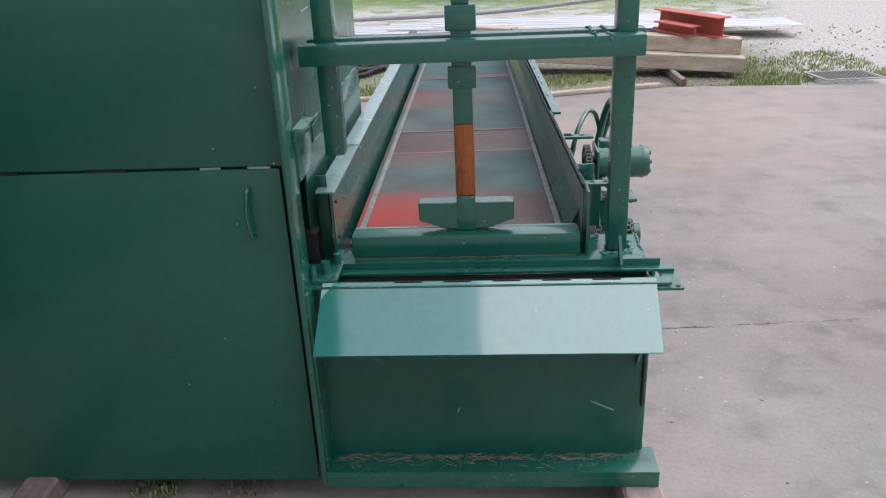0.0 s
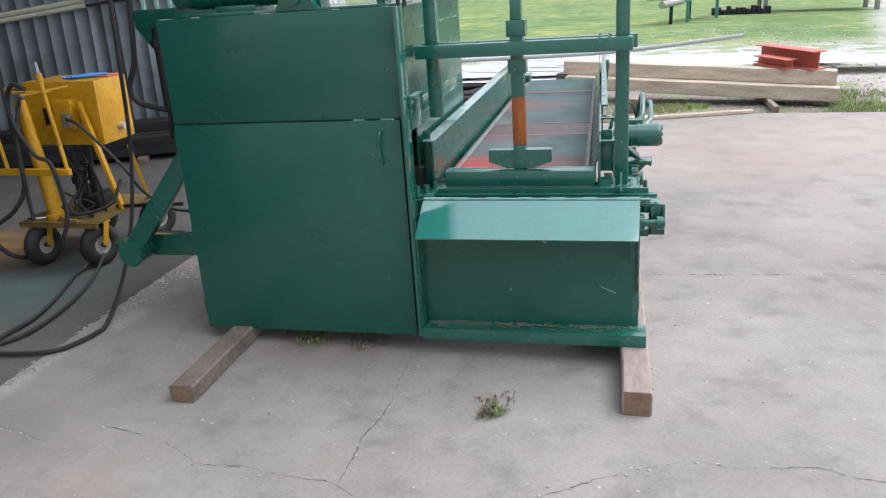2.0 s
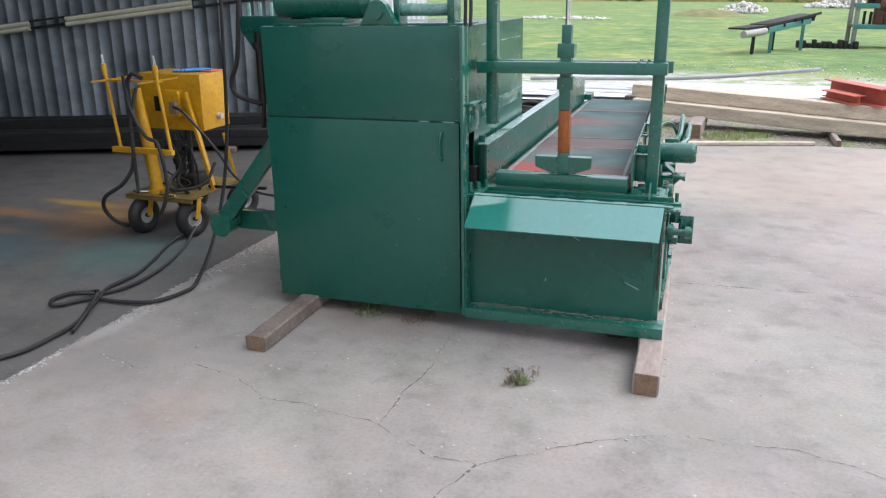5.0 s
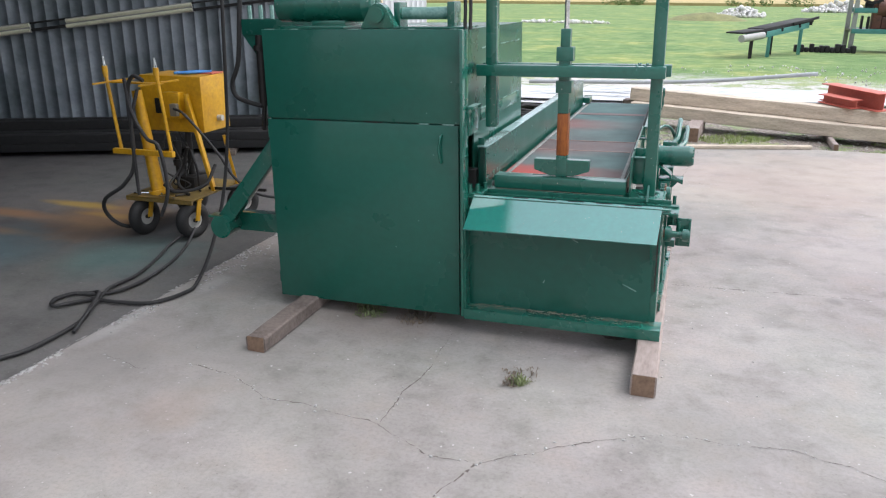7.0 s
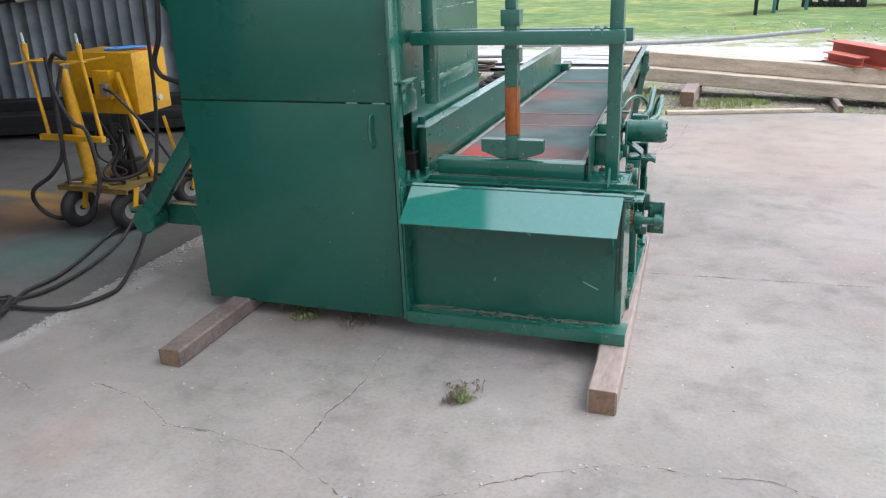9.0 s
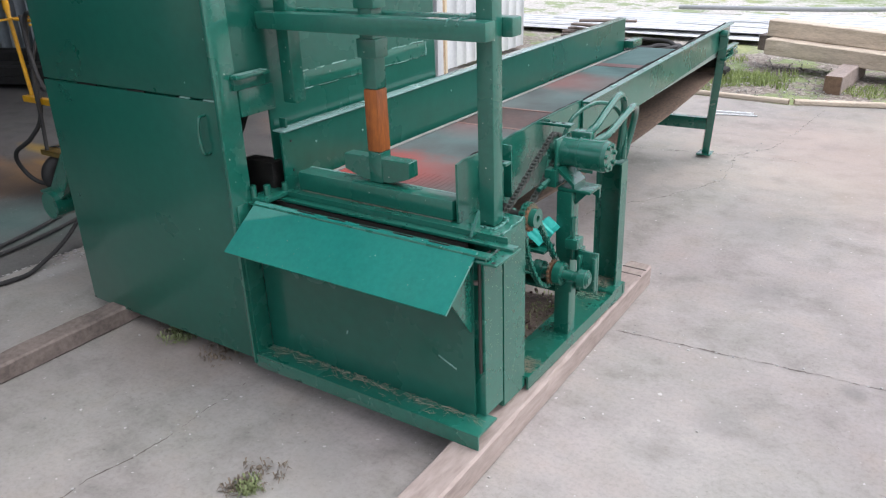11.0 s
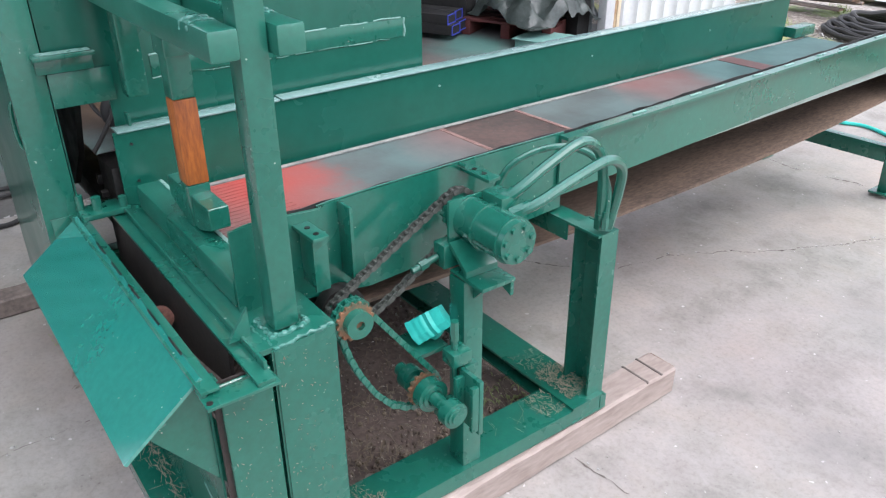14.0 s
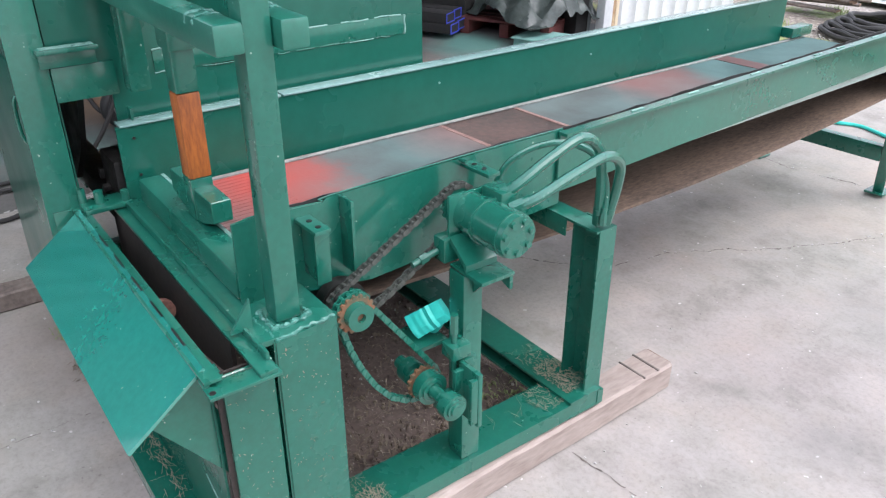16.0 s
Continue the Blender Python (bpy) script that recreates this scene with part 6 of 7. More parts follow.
box(bm, 0.04, 0.18, 0.18, 0.33, 1.031, 1.040, 0.004, CM)
part("red_rag", bm, RED_PAINT, cart)
for u in (-0.31, 0.07):
    bm = bm_new()
    rod(bm, cp(u + 0.05, -0.26, 0.58), cp(u, -0.26, 1.04), 0.0115, seg=12)
    rod(bm, cp(u, -0.26, 1.04), cp(u - 0.003, -0.26, 1.06), 0.015, seg=12)
    rod(bm, cp(u - 0.003, -0.26, 1.06), cp(u - 0.004, -0.26, 1.11), 0.018, seg=12)
    post = part("bottle_post", bm, YELLOW, cart)
    bm = bm_new()
    rod(bm, cp(u - 0.004, -0.26, 1.11), cp(u - 0.008, -0.26, 1.17), 0.010, 0.007, seg=12)
    part("nipple", bm, CHROME, post)
bm = bm_new()
beam(bm, cp(-0.30, -0.28, 0.57), cp(0.15, -0.28, 0.57), 0.035, 0.035, 0.003)
part("lower_rail", bm, YELLOW, cart)
bm = bm_new()
beam(bm, cp(-0.36, -0.34, 1.00), cp(-0.16, -0.18, 1.03), 0.012, 0.012, 0.002)
beam(bm, cp(-0.03, -0.32, 1.0), cp(0.17, -0.18, 1.03), 0.012, 0.012, 0.002)
beam(bm, cp(-0.32, -0.25, 1.01), cp(0.09, -0.25, 1.01), 0.045, 0.010, 0.002)
part("top_rail", bm, YELLOW, cart)
bm = bm_new()
box(bm, 0.0, 0.13, -0.06, 0.14, 0.276, 0.37, 0.02, CM)
rod(bm, cp(0.0, -0.02, 0.37), cp(-0.02, 0.0, 0.60), 0.028, seg=14)
rod(bm, cp(0.05, 0.04, 0.37), cp(0.04, 0.05, 0.66), 0.022, seg=14)
rod(bm, cp(0.0, -0.02, 0.44), cp(-0.004, -0.018, 0.48), 0.040, seg=14)
part("wire_feeder", bm, DARK_STEEL, cart)
rl = random.Random(77)
for k in range(9):
    u0, v0 = rl.uniform(-0.06, 0.16), rl.uniform(-0.12, 0.1)
    bm = bm_new()
    hose(bm, [cp(u0, v0, rl.uniform(0.52, 0.66)), cp(u0 + rl.uniform(-0.08, 0.10), v0 + rl.uniform(-0.06, 0.06), rl.uniform(0.38, 0.50)), cp(u0 + rl.uniform(-0.10, 0.16), v0 + rl.uniform(-0.10, 0.05), rl.uniform(0.29, 0.36)), cp(u0 + rl.uniform(-0.12, 0.18), v0 + rl.uniform(-0.12, 0.05), 0.288)], rl.choice((0.006, 0.008, 0.011)), 6, 8)
    part("lead", bm, BLACK_RUBBER if k % 3 else DULL_BLACK, cart)
for u0, v0, l, t in ((-0.16, -0.24, 0.10, 20), (0.06, -0.27, 0.13, -5), (0.12, -0.20, 0.08, 60), (-0.02, -0.22, 0.09, 130)):
    d = Vector((math.cos(radians(t)), math.sin(radians(t)), 0)) * l / 2
    bm = bm_new()
    rod(bm, cp(u0, v0, 0.284) - d, cp(u0, v0, 0.284) + d, 0.007, seg=8)
    part("loose_tool", bm, CHROME if l > 0.09 else RUSTY_STEEL, cart)


def cable(name, pts, r, label, n=10):
    bm = bm_new()
    hose(bm, pts, r, n, 9)
    return solid(name, bm, BLACK_RUBBER, label, "cable")


rnd = random.Random(31)
for pts, r in (
        ([cp(-0.02, -0.28, 1.03), cp(-0.10, -0.28, 1.05), cp(-0.15, -0.28, 0.92), cp(-0.14, -0.30, 0.52), cp(-0.19, -0.36, 0.37), cp(-0.32, -0.40, 0.27), cp(-0.35, -0.37, 0.16), cp(-0.27, -0.32, 0.07), cp(-0.18, -0.16, 0.03)], 0.013),
        ([cp(-0.16, -0.28, 1.04), cp(-0.12, -0.30, 0.84), cp(0.0, -0.34, 0.68), cp(0.08, -0.33, 0.62), cp(0.12, -0.34, 0.35), cp(0.08, -0.38, 0.18)], 0.012),
        ([cp(0.04, -0.08, 0.83), cp(0.14, -0.10, 0.79), cp(0.32, -0.05, 0.55), cp(0.40, 0.0, 0.38), cp(0.55, 0.05, 0.26), cp(0.8, 0.15, 0.22)], 0.009),
        ([cp(0.04, -0.26, 0.36), cp(0.15, -0.3, 0.33), cp(0.30, -0.2, 0.36), cp(0.33, -0.1, 0.48)], 0.011),
        ([cp(-0.12, -0.22, 0.96), cp(-0.13, -0.30, 0.75), cp(-0.12, -0.32, 0.45), cp(-0.10, -0.34, 0.30)], 0.011)):
    bm = bm_new()
    hose(bm, pts, r, 8, 9)
    part("lead", bm, BLACK_RUBBER, cart)
bm = bm_new()
beam(bm, cp(0.2, 0.0, 0.29), cp(0.62, 0.03, 0.30), 0.02, 0.02, 0.003)
part("tow_bar", bm, DARK_STEEL, cart)

cable("power_cable", [(-1.93, 2.42, 4.3), (-1.93, 2.42, 2.6), (-1.95, 2.41, 1.9), (-1.97, 2.40, 1.2), (-1.98, 2.38, 0.75), (-1.98, 2.28, 0.38), (-1.94, 2.06, 0.12), (-1.86, 1.80, 0.022), (-1.84, 1.66, 0.016), (-1.91, 1.485, 0.016), (-2.08, 1.43, 0.016), (-2.24, 1.41, 0.016), (-2.35, 1.28, 0.016), (-2.42, 1.34, 0.016), (-2.40, 1.44, 0.016), (-2.31, 1.48, 0.018), (-2.22, 1.45, 0.044), (-2.15, 1.31, 0.03), (-2.08, 1.15, 0.016), (-2.07, 0.86, 0.016), (-2.12, 0.72, 0.016), (-2.3, 0.40, 0.016), (-2.9, 0.2, 0.016)], 0.0105, "thick black power cable hanging down and looped on the floor")
cable("welding_lead", [(-2.44, 2.50, 0.05), (-2.45, 2.34, 0.016), (-2.35, 2.08, 0.016), (-2.27, 1.80, 0.016), (-2.27, 1.58, 0.016), (-2.20, 1.42, 0.016), (-2.10, 1.25, 0.044), (-2.02, 1.05, 0.016)], 0.0095, "black welding lead on the shop floor")
cable("welding_lead", [(-2.38, 2.52, 0.08), (-2.34, 2.36, 0.016), (-2.24, 2.10, 0.016), (-2.18, 1.82, 0.016), (-2.18, 1.62, 0.016), (-2.24, 1.50, 0.016), (-2.32, 1.40, 0.044)], 0.0095, "black welding lead on the shop floor")


# ---- stock along the shop wall ----
def steel_tube(s, off, z, w, h, length):
    a = W1 - WD * s + WN * off + Vector((0, 0, z + h / 2))
    b = a - WD * length
    ob = thing("steel_tube", "dark rectangular steel tube with blue painted ends", "steel tube", (a.x, a.y, z), group="tube stack")
    bm = bm_new()
    beam(bm, a, b, w, h, 0.006)
    part("tube_wall", bm, DULL_BLACK, ob)
    e = a + WD * 0.002
    for p, q, ww, hh in ((-w / 2 + 0.004, 0, 0.008, h), (w / 2 - 0.004, 0, 0.008, h), (0, -h / 2 + 0.004, w, 0.008), (0, h / 2 - 0.004, w, 0.008)):
        bm = bm_new()
        c = e + WN * p + Vector((0, 0, q))
        beam(bm, c - WD * 0.002, c + WD * 0.004, ww, hh, 0)
        part("painted_end", bm, BLUE, ob)


for s, off, z in ((0.95, 0.62, 0.05), (0.93, 0.79, 0.05), (0.99, 0.62, 0.132), (0.97, 0.79, 0.132)):
    steel_tube(s, off, z, 0.155, 0.080, 6.0)
for k, (s, off, z, h) in enumerate(((0.95, 0.30, 0.05, 0.12), (0.98, 0.44, 0.05, 0.12), (1.0, 0.30, 0.172, 0.12), (0.97, 0.44, 0.172, 0.12))):
    a = W1 - WD * s + WN * off + Vector((0, 0, z + h / 2))
    bm = bm_new()
    beam(bm, a, a - WD * 6.2, 0.13, h, 0.006)
    solid("steel_bar", bm, DULL_BLACK, "dark steel bar stock lying along the wall", "steel bar", "bar stock")
for s in (1.4, 4.2, 5.8):
    a = W1 - WD * s + WN * 0.25
    bm = bm_new()
    beam(bm, a + Vector((0, 0, 0.024)), a + WN * 0.75 + Vector((0, 0, 0.024)), 0.09, 0.048, 0.004)
    solid("bearer", bm, GREY_WOOD, "grey wooden bearer under bar stock", "bearer", "bearers")
# red pallet, draped green cloth, teal bin, dark cabinet near the column
DULL_RED = surface("dull_dark_red", (0.06, 0.015, 0.015), (0.16, 0.045, 0.04), 6.0, (0.7, 0.9))
DULL_TEAL = surface("dusty_teal_plastic", (0.10, 0.27, 0.24), (0.24, 0.42, 0.38), 8.0, (0.4, 0.6))
pallet = thing("pallet", "red painted wooden pallet", "pallet", (-3.35, 6.02, 0), (0, 0, 27))
for k in range(5):
    bm = bm_new()
    box(bm, -3.75, -2.95, 5.72 + 0.14 * k, 5.82 + 0.14 * k, 0.115, 0.135, 0.003)
    part("slat", bm, DULL_RED, pallet)
for k in range(3):
    bm = bm_new()
    box(bm, -3.75 + 0.36 * k, -3.67 + 0.36 * k, 5.72, 6.38, 0.0, 0.113, 0.004)
    part("stringer", bm, DULL_RED, pallet)
bm = bm_new()
rnd = random.Random(12)
bmesh.ops.create_grid(bm, x_segments=34, y_segments=34, size=0.46)
for v in bm.verts:
    r = v.co.length
    v.co.z = 0.42 - 1.5 * r * r + 0.12 * noise.noise(v.co * 6) + 0.06 * noise.noise(v.co * 14)
    v.co.z = max(v.co.z, 0.02)
bmesh.ops.solidify(bm, geom=bm.faces[:], thickness=0.004)
bmesh.ops.translate(bm, vec=(-3.25, 6.12, 0.136), verts=bm.verts)
solid("plastic_film", bm, surface("dark_plastic_film", (0.008, 0.010, 0.010), (0.075, 0.095, 0.088), 5.0, (0.25, 0.5), 0.0, 30.0, 0.3), "crumpled dark plastic film heaped on a pallet", "film")
bin_ = thing("teal_bin", "low teal plastic bin on the shop floor", "bin", (-2.78, 5.85, 0), (0, 0, 20))
bm = bm_new()
for x0, x1, y0, y1 in ((-3.0, -2.56, 5.68, 5.69), (-3.0, -2.56, 6.01, 6.02), (-3.0, -2.99, 5.69, 6.01), (-2.57, -2.56, 5.69, 6.01)):
    box(bm, x0, x1, y0, y1, 0, 0.07, 0.002)
box(bm, -3.0, -2.56, 5.68, 6.02, 0.0, 0.012)
part("tub", bm, DULL_TEAL, bin_)
bm = bm_new()
box(bm, -3.02, -2.54, 5.66, 6.04, 0.071, 0.082, 0.004)
part("lid", bm, DULL_TEAL, bin_)
bm = bm_new()
box(bm, -3.3, -2.9, 6.28, 6.42, 0, 0.9, 0.01)
solid("steel_locker", bm, DULL_BLACK, "dark steel locker beside the bay column", "locker")

# ---- beyond the slab ----
timber("timber_beam", (-0.17, 8.62, 0.115), (2.80, 8.105, 0.011), 0.20, 0.150, WOOD_ACROSS, "long weathered squared timber on bearers", "timber pile", 5)
timber("timber_beam", (-0.20, 8.80, 0.268), (2.80, 8.29, 0.163), 0.20, 0.160, WOOD_ACROSS, "long weathered squared timber, topmost of the pile", "timber pile", 6)
timber("timber_beam", (-0.3, 8.90, 0.107), (2.80, 8.41, 0.0), 0.19, 0.155, GREY_WOOD, "long grey squared timber at the back of the pile", "timber pile", 7)
timber("bearer_block", (0.60, 7.72, -0.05), (0.66, 8.75, -0.05), 0.15, 0.16, WOOD, "short timber bearer under the beams", "bearers outside", 8)
timber("bearer_block", (2.10, 7.62, -0.04), (2.10, 8.75, -0.04), 0.055, 0.075, WOOD, "thin timber bearer under the beams", "bearers outside", 9)
timber("edge_board", (-2.2, 6.985, -0.01), (0.40, 6.94, 0.0), 0.05, 0.04, WOOD_ACROSS, "grey board lying along the slab edge", "edge boards", 10)
timber("edge_board", (0.44, 6.96, 0.0), (1.83, 7.44, 0.0), 0.06, 0.04, WOOD_ACROSS, "grey board lying along the slab edge", "edge boards", 11)
for k, (x, y, a) in enumerate(((0.09, 6.43, 12), (0.13, 6.36, 16))):
    d = Vector((math.cos(radians(a)), math.sin(radians(a)), 0)) * 0.16
    timber("lath", Vector((x, y, 0)) - d, Vector((x, y, 0)) + d, 0.03, 0.012, WHITE_SHEET, "thin pale lath on the concrete", "laths", 12 + k)


def i_beam(name, a, b, w, h, label):
    a, b = Vector(a), Vector(b)
    ob = thing(name, label, "steel beam", tuple(a), group="red steel")
    up = Vector((0, 0, 1))
    bm = bm_new()
    beam(bm, a + up * 0.006, b + up * 0.006, w, 0.012, 0.001)
    part("bottom_flange", bm, RED_PAINT, ob)
    bm = bm_new()
    beam(bm, a + up * (h - 0.006), b + up * (h - 0.006), w, 0.012, 0.001)
    part("top_flange", bm, RED_PAINT, ob)
    bm = bm_new()
    beam(bm, a + up * (h / 2), b + up * (h / 2), 0.010, h - 0.024, 0)
    part("web", bm, RED_PAINT, ob)


i_beam("steel_beam", (2.60, 8.24, 0.332), (2.10, 8.9, 0.36), 0.22, 0.20, "short red primed steel I-beam on the timbers")
i_beam("steel_beam", (2.33, 8.26, 0.345), (2.03, 8.62, 0.365), 0.18, 0.10, "short red primed steel beam on the timbers")

bm = bm_new()
hose(bm, [(-2.4, 12.6, 0.03), (0.3, 12.9, 0.10), (2.45, 13.1, 0.30)], 0.035, 6, 12)
solid("grey_pipe", bm, plain("grey_plastic_pipe", (0.36, 0.37, 0.38), 0.4), "long grey pipe propped over white sheets", "pipe")
rnd = random.Random(41)
for k in range(9):
    x, y, t = (-2.6 + 0.6 * k, 10.3 + 0.28 * (k % 4) + 0.1 * k, 3 + 4 * math.sin(k * 2))
    bm = bm_new()
    m = Matrix.Translation((x, y, 0.012 + 0.012 * k)) @ pose(0, 0, 0, 0, 0, t)
    box(bm, -2.2, 2.2, -0.42, 0.42, -0.003, 0.003, 0.001, m)
    for j in range(4):
        box(bm, -2.2, 2.2, -0.33 + 0.22 * j - 0.015, -0.33 + 0.22 * j + 0.015, 0.0032, 0.008, 0.002, m)
    solid("roofing_sheet", bm, WHITE_SHEET, "white ribbed roofing sheet lying on gravel", "sheet", "roofing sheets")
# tyre coil, dark rubble and boards past the conveyor end
bm = bm_new()
turns = []
for k in range(90):
    t, r = k * 0.42, 0.52 - 0.0026 * k + 0.03 * math.sin(k * 1.7)
    turns.append((-1.45 + r * math.cos(t), 8.62 + r * math.sin(t), -0.02 + 0.0016 * k + 0.01 * math.sin(k * 2.3)))
hose(bm, turns, 0.024, 3, 8)
solid("hose_coil", bm, BLACK_RUBBER, "flat coil of black hose on gravel", "hose")
bm = bm_new()
box(bm, -0.60, -0.40, 8.0, 8.2, -0.05, 0.03, 0.03, None)
box(bm, -0.57, -0.45, 8.05, 8.18, 0.02, 0.07, 0.02, None)
solid("black_pallet_scrap", bm, DULL_BLACK, "black plastic scrap on the gravel", "scrap")
for k in range(8):
    a = Vector((-2.75 + 0.04 * k, 9.0 + 0.1 * (k % 3), 0.02 + 0.03 * k))
    timber("scrap_board", a, a + Vector((0.65, 0.25 * math.sin(k), 0.01)), 0.10, 0.024, GREY_WOOD, "grey scrap board on a heap beside the white wall", "scrap boards", 60 + k)


def stones(name, n, cx, cy, rx, ry, h, rmin, rmax, seed, label, material=STONE):
    rnd = random.Random(seed)
    bm = bm_new()
    for k in range(n):
        t, q = rnd.uniform(0, 2 * math.pi), rnd.random() ** 0.5
        r = rnd.uniform(rmin, rmax)
        z = h * (1 - q) * rnd.random() + r * 0.3
        m = Matrix.Translation((cx + rx * q * math.cos(t), cy + ry * q * math.sin(t), z - 0.04)) @ pose(0, 0, 0, rnd.uniform(0, 360), rnd.uniform(0, 360), 0) @ Matrix.Diagonal((1, rnd.uniform(0.6, 1), rnd.uniform(0.5, 0.9), 1))
        grain(bm, r, m, rnd)
    return solid(name, bm, material, label, "rubble", kind="stuff")


stones("gravel_stones", 900, 0.3, 7.9, 2.8, 0.9, 0.0, 0.003, 0.012, 1, "loose pale stones between slab and timbers")
stones("gravel_stones", 700, -0.7, 8.1, 1.5, 1.2, 0.01, 0.003, 0.015, 2, "loose pale stones past the conveyor end")
stones("gravel_stones", 420, 3.8, 10.5, 2.5, 2.0, 0.0, 0.005, 0.018, 3, "loose pale stones along the drive")
RUBBLE = surface("broken_concrete", (0.42, 0.41, 0.38), (0.74, 0.72, 0.69), 3.0, (0.85, 0.95), 0.0, 20.0, 0.6)
stones("rubble_pile", 260, 2.3, 62, 1.9, 1.2, 0.8, 0.06, 0.24, 4, "heap of pale broken concrete in the field", RUBBLE)
stones("rubble_pile", 320, 11.5, 84, 3.0, 1.6, 1.1, 0.08, 0.32, 5, "heap of pale broken concrete in the field", RUBBLE)
stones("rubble_pile", 110, -7.5, 44, 2.6, 0.6, 0.1, 0.05, 0.16, 6, "scattered pale stones in the field", RUBBLE)
stones("rubble_pile", 220, 4.5, 17.0, 4.5, 2.2, 0.0, 0.008, 0.030, 9, "scattered pale stones in the field", RUBBLE)
stones("rubble_pile", 5, 3.6, 40, 0.6, 0.3, 0.1, 0.15, 0.3, 10, "few pale concrete lumps in the field", RUBBLE)


# grass tufts: real blades near the slab and thinner ones out in the field
def grass(n, x0, x1, y0, y1, hmin, hmax, seed, label, keep=None):
    rnd = random.Random(seed)
    verts, faces = [], []
    for k in range(n):
        x, y = rnd.uniform(x0, x1), rnd.uniform(y0, y1)
        if noise.noise(Vector((x * 0.9, y * 1.3, seed))) < (keep if keep is not None else -9):
            continue
        for j in range(4):
            t = rnd.uniform(0, 2 * math.pi)
            h, w, l = rnd.uniform(hmin, hmax), 0.004 + 0.02 * hmax, rnd.uniform(0.1, 0.6)
            px, py = x + rnd.uniform(-0.04, 0.04), y + rnd.uniform(-0.04, 0.04)
            i = len(verts)
            verts += [(px - w * math.sin(t), py + w * math.cos(t), -0.05), (px + w * math.sin(t), py - w * math.cos(t), -0.05), (px + l * h * math.cos(t), py + l * h * math.sin(t), h - 0.05)]
            faces.append((i, i + 1, i + 2))
    me = bpy.data.meshes.new("grass")
    me.from_pydata(verts, [], faces)
    me.materials.append(GRASS)
    return tagged(new("grass", me), label, "grass", kind="stuff")


GRASS = surface("grass_blades", (0.15, 0.22, 0.06), (0.36, 0.42, 0.17), 1.5, (0.8, 0.95), 0.0, 20.0, 0.0)
grass(6500, -1.6, 4.2, 6.98, 8.3, 0.015, 0.05, 1, "short green grass along the slab edge", 0.10)
grass(1100, 2.75, 4.4, 8.0, 9.6, 0.015, 0.05, 2, "short sparse grass beside the drive", 0.0)
grass(2600, -2.7, 0.2, 7.3, 9.6, 0.02, 0.09, 3, "green weeds around the hose coil", 0.08)

# drain grate in the drive
dr = thing("drain_grate", "square steel drain grate with pale frame", "drain", (3.72, 7.88, 0), (0, 0, 8))
for a, b in (((3.42, 7.68), (4.02, 7.68)), ((3.42, 8.08), (4.02, 8.08)), ((3.42, 7.68), (3.42, 8.08)), ((4.02, 7.68), (4.02, 8.08))):
    bm = bm_new()
    beam(bm, (*a, 0.008), (*b, 0.008), 0.03, 0.012, 0.002)
    part("frame", bm, LIME, dr)
for k in range(14):
    bm = bm_new()
    beam(bm, (3.46 + 0.04 * k, 7.69, 0.006), (3.46 + 0.04 * k, 8.07, 0.006), 0.018, 0.008, 0)
    part("bar", bm, plain("grate_steel", (0.16, 0.17, 0.15), 0.6, 0.3), dr)

# ---- out in the field ----
TEAL_OLD = surface("faded_teal_paint", (0.03, 0.16, 0.14), (0.08, 0.26, 0.23), 4.0, (0.5, 0.7))
old = thing("old_conveyor", "old teal conveyor with black belt standing in grass", "conveyor", (2.6, 22.0, -0.05))
FD = Vector((0.55, 0.83, 0)).normalized()
o = Vector((1.50, 20.8, 0))
bm = bm_new()
beam(bm, o + FD * 0.8 + Vector((0, 0, 0.53)), o + FD * 3.1 + Vector((0, 0, 0.745)), 0.06, 0.15, 0.01)
beam(bm, o + FD * 0.8 + Vector((-0.4, 0.3, 0.53)), o + FD * 3.1 + Vector((-0.4, 0.3, 0.745)), 0.06, 0.15, 0.01)
part("frame", bm, TEAL_OLD, old)
bm = bm_new()
beam(bm, o + FD * 0.85 + Vector((-0.2, 0.15, 0.655)), o + FD * 3.35 + Vector((-0.2, 0.15, 0.885)), 0.52, 0.10, 0.02)
beam(bm, o - FD * 0.15 + Vector((-0.2, 0.15, 0.605)), o + FD * 0.95 + Vector((-0.2, 0.15, 0.665)), 0.50, 0.045, 0.01)
beam(bm, o + FD * 2.2 + Vector((0.04, -0.02, 0.80)), o + FD * 3.5 + Vector((0.05, -0.03, 0.955)), 0.05, 0.07, 0.01)
part("belt", bm, DULL_BLACK, old, "sagging black belt")
bm = bm_new()
rod(bm, o - FD * 0.15 + Vector((-0.02, -0.03, 0.465)), o + FD * 0.85 + Vector((-0.02, -0.03, 0.525)), 0.095, seg=18)
part("drum", bm, plain("grey_drum", (0.34, 0.33, 0.32), 0.5), old)
for s_ in (0.9, 1.7, 2.6, 3.2):
    bm = bm_new()
    box(bm, o.x + FD.x * s_ - 0.05, o.x + FD.x * s_ + 0.05, o.y + FD.y * s_ - 0.06, o.y + FD.y * s_ - 0.03, 0.46 + 0.09 * s_, 0.56 + 0.09 * s_, 0.01)
    part("roller_bracket", bm, DULL_BLACK, old)
for s, c in ((0.3, DULL_BLACK), (1.15, TEAL_OLD), (1.9, DULL_BLACK), (2.75, TEAL_OLD)):
    bm = bm_new()
    q = o + FD * s + (Vector((-0.3, 0.45, 0)) if c is DULL_BLACK and s > 1 else Vector((0, 0, 0)))
    beam(bm, q + Vector((0, 0, -0.05)), q + Vector((0, 0, 0.42 + 0.085 * s)), 0.09, 0.09, 0.005)
    part("leg", bm, c, old)
rnd = random.Random(3)
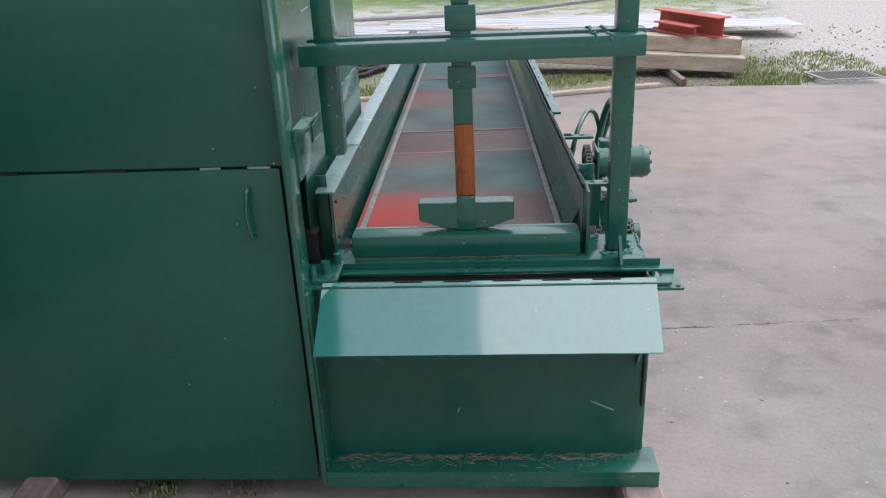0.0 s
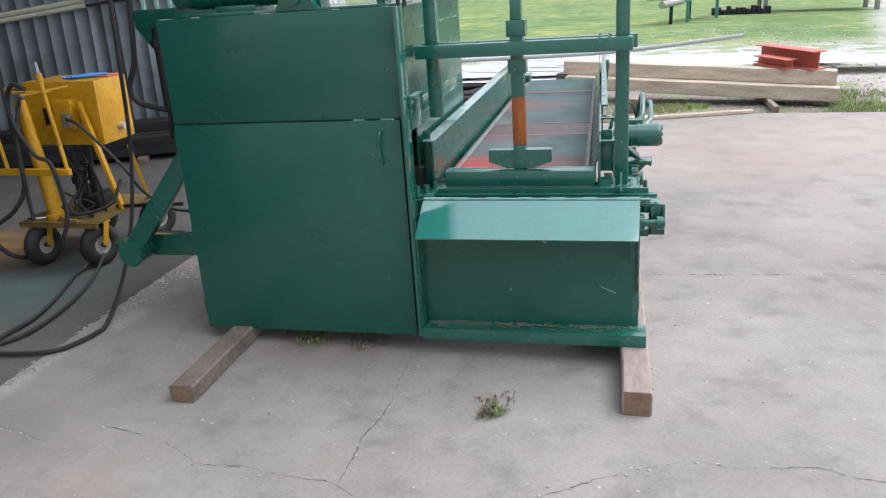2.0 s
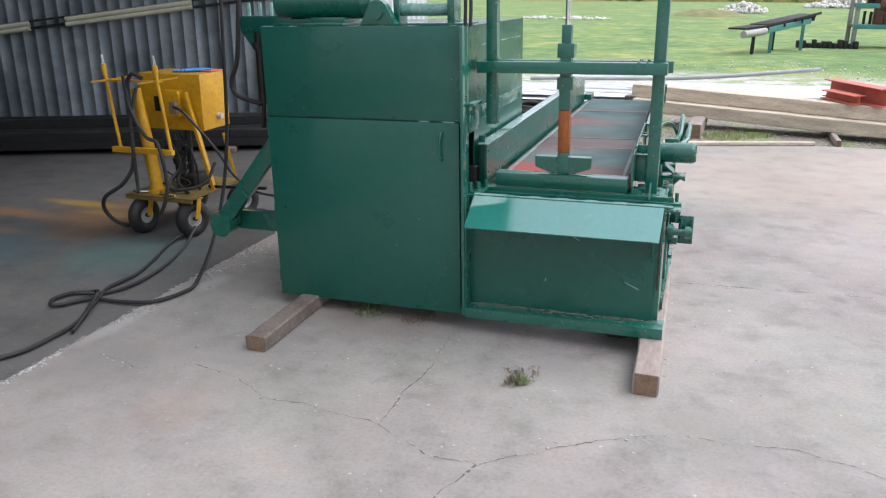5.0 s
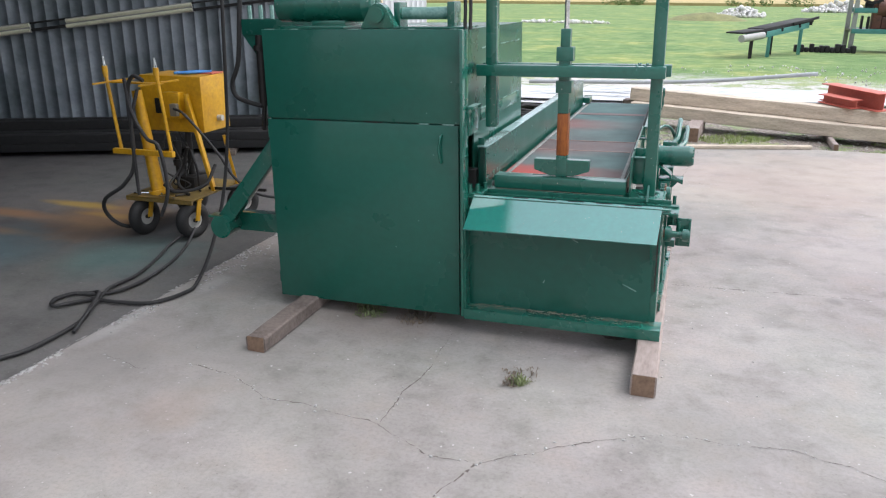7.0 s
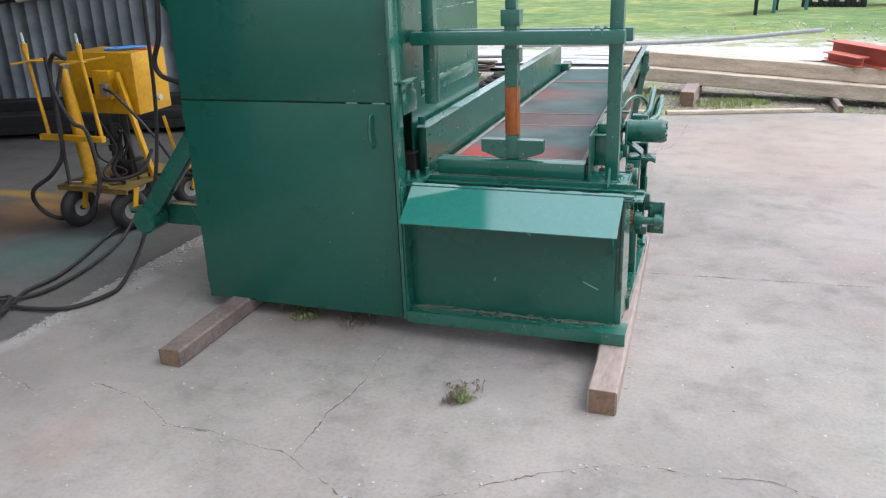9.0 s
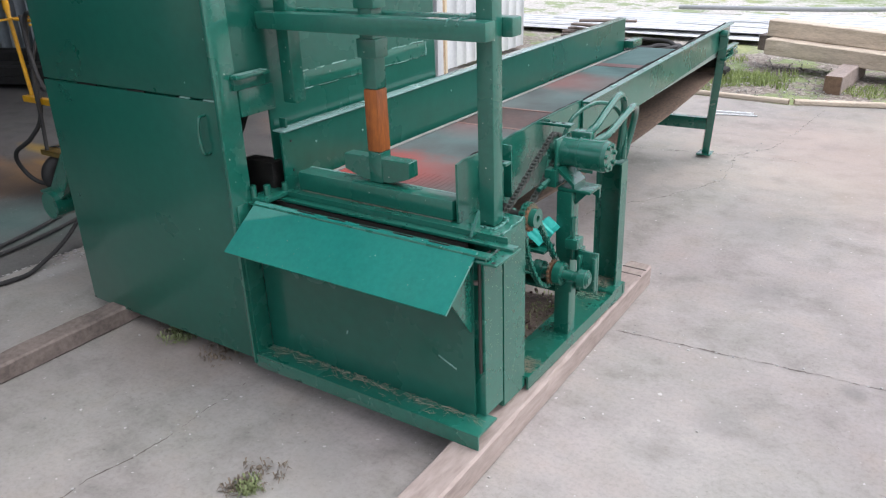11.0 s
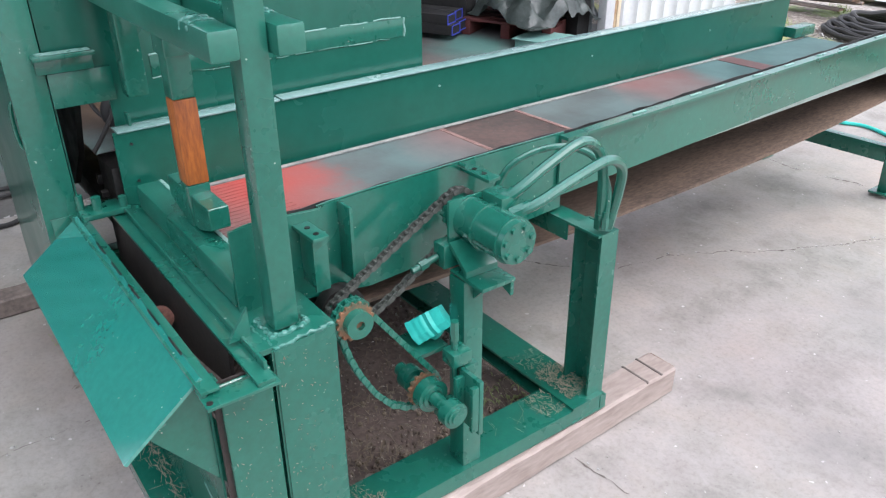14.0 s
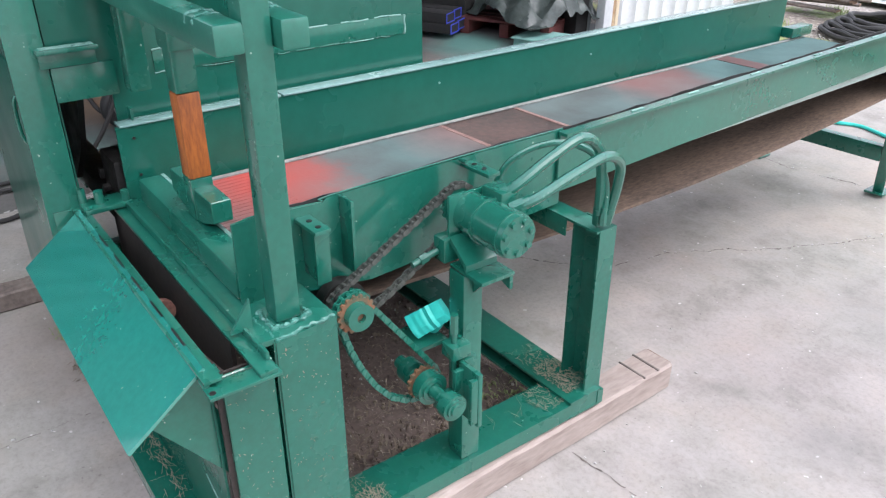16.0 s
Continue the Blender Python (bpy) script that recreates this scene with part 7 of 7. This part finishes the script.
for k in range(12):
    bm = bm_new()
    x = 3.0 + 0.14 * k
    box(bm, x, x + 0.125, 24.2, 24.4 + rnd.uniform(0, 0.2), -0.05, rnd.uniform(0.08, 0.22), 0.03)
    solid("scrap_casting", bm, DULL_BLACK, "black scrap casting lying in grass", "scrap", "scrap row")
unit = thing("power_unit", "old engine power unit on a faded teal frame", "machine", (6.0, 25.0, -0.05))
GREY_LEG = surface("grey_leg", (0.16, 0.17, 0.15), (0.30, 0.31, 0.28), 4.0, (0.6, 0.8))
for x in (4.55, 7.6):
    for y in (24.6, 25.8):
        bm = bm_new()
        box(bm, x - 0.06, x + 0.06, y - 0.06, y + 0.06, -0.05, 1.72, 0.01)
        part("leg", bm, GREY_LEG, unit)
for y in (24.56, 25.86):
    for z, m in ((0.50, TEAL_OLD), (1.08, TEAL_OLD), (1.64, GREY_LEG)):
        bm = bm_new()
        box(bm, 4.5, 7.7 if z != 1.08 else 5.1, y - 0.05, y + 0.05, z, z + 0.13, 0.01)
        part("rail", bm, m, unit)
bm = bm_new()
box(bm, 4.5, 7.7, 24.62, 25.8, 0.56, 0.62)
part("deck", bm, RUSTY_STEEL, unit)
bm = bm_new()
rod(bm, (5.15, 25.0, 1.20), (5.75, 25.0, 1.20), 0.24, seg=20)
box(bm, 5.05, 5.30, 24.85, 25.2, 0.62, 1.45, 0.04)
box(bm, 5.3, 7.3, 24.85, 25.5, 0.62, 0.95, 0.05)
part("engine", bm, surface("brown_engine", (0.05, 0.025, 0.018), (0.19, 0.085, 0.055), 6.0, (0.6, 0.8), 0.1), unit, "rusty brown engine")
for x, z0, z1, w in ((4.75, 0.62, 1.0, 0.06), (4.92, 0.62, 0.98, 0.06), (4.80, 1.12, 1.40, 0.22), (6.0, 0.95, 1.50, 0.35), (6.6, 0.95, 1.35, 0.25), (7.1, 0.7, 1.5, 0.2)):
    bm = bm_new()
    box(bm, x, x + w, 24.75, 24.95, z0, z1, 0.03)
    part("housing", bm, DULL_BLACK, unit)
bm = bm_new()
rod(bm, (5.62, 24.62, 0.86), (5.62, 24.80, 0.86), 0.15, seg=18)
part("filter", bm, WHITE_SHEET, unit)
bm = bm_new()
ring(bm, (4.98, 24.7, 1.68), (0, 1, 0), 0.36, 0.28, 0.06, 28)
part("hand_wheel", bm, DULL_BLACK, unit)

# dirt mound with weeds, tree line and far crop band
bm = bm_new()
bmesh.ops.create_grid(bm, x_segments=30, y_segments=14, size=1)
for v in bm.verts:
    r = min(1, math.hypot(v.co.x, v.co.y))
    z = max(0, 1 - r * r) * 0.5 + 0.1 * noise.noise(v.co * 5) * (1 - r)
    v.co = Vector((v.co.x * 2.6 + 0.1, v.co.y * 1.4 + 53, z - 0.06))
solid("dirt_mound", bm, surface("weedy_dirt", (0.12, 0.125, 0.055), (0.27, 0.26, 0.12), 2.0, (0.9, 1.0), 0.0, 12.0, 0.6, 0.0, None, None, 0.7, 0.05), "low weedy dirt mound in the field", "mound")


def crown_row(name, n, x0, x1, y0, y1, h0, h1, seed, material, label):
    rnd = random.Random(seed)
    verts, faces = [], []
    for k in range(n):
        cx, cy, h = rnd.uniform(x0, x1), rnd.uniform(y0, y1), rnd.uniform(h0, h1)
        for j in range(150):
            u, t = rnd.random(), rnd.uniform(0, 2 * math.pi)
            rr = h * 0.75 * math.sin(math.pi * (0.1 + 0.85 * u)) ** 0.6 * rnd.uniform(0.5, 1.05)
            c = Vector((cx + rr * math.cos(t), cy + rr * math.sin(t), h * (0.08 + 0.9 * u)))
            s = h * rnd.uniform(0.05, 0.11)
            i = len(verts)
            d1, d2 = Vector((rnd.gauss(0, 1), rnd.gauss(0, 1), rnd.gauss(0, 1))).normalized() * s, Vector((rnd.gauss(0, 1), rnd.gauss(0, 1), rnd.gauss(0, 1))).normalized() * s
            verts += [c - d1, c + d2, c + d1, c - d2]
            faces.append((i, i + 1, i + 2, i + 3))
    me = bpy.data.meshes.new(name)
    me.from_pydata([tuple(v) for v in verts], [], faces)
    me.materials.append(material)
    return tagged(new(name, me), label, "trees", kind="stuff")


FAR_LEAF = surface("hazy_far_leaves", (0.07, 0.10, 0.06), (0.14, 0.18, 0.11), 0.5, (0.9, 1.0), 0.0, 3.0, 0.0)
SHRUB = surface("shrub_leaves", (0.06, 0.10, 0.025), (0.15, 0.21, 0.06), 1.0, (0.8, 0.95), 0.0, 8.0, 0.0)
crown_row("far_trees", 240, -300, 180, 400, 460, 1.6, 3.6, 6, FAR_LEAF, "far hazy tree line on the horizon")
crown_row("shrubs", 7, -16, -9, 110, 116, 0.7, 1.4, 7, SHRUB, "green shrubs at the field's edge")
crown_row("shrubs", 9, 0, 12, 110, 118, 0.6, 1.3, 8, SHRUB, "green shrubs at the field's edge")
bm = bm_new()
box(bm, -260, 160, 120, 330, -0.05, 0.35, 0.0)
solid("crop_field", bm, surface("tan_crop", (0.30, 0.24, 0.10), (0.46, 0.37, 0.17), 0.15, (0.9, 1.0), 0.0, 3.0, 0.3), "tan ripe crop field in the distance", "field", kind="stuff")
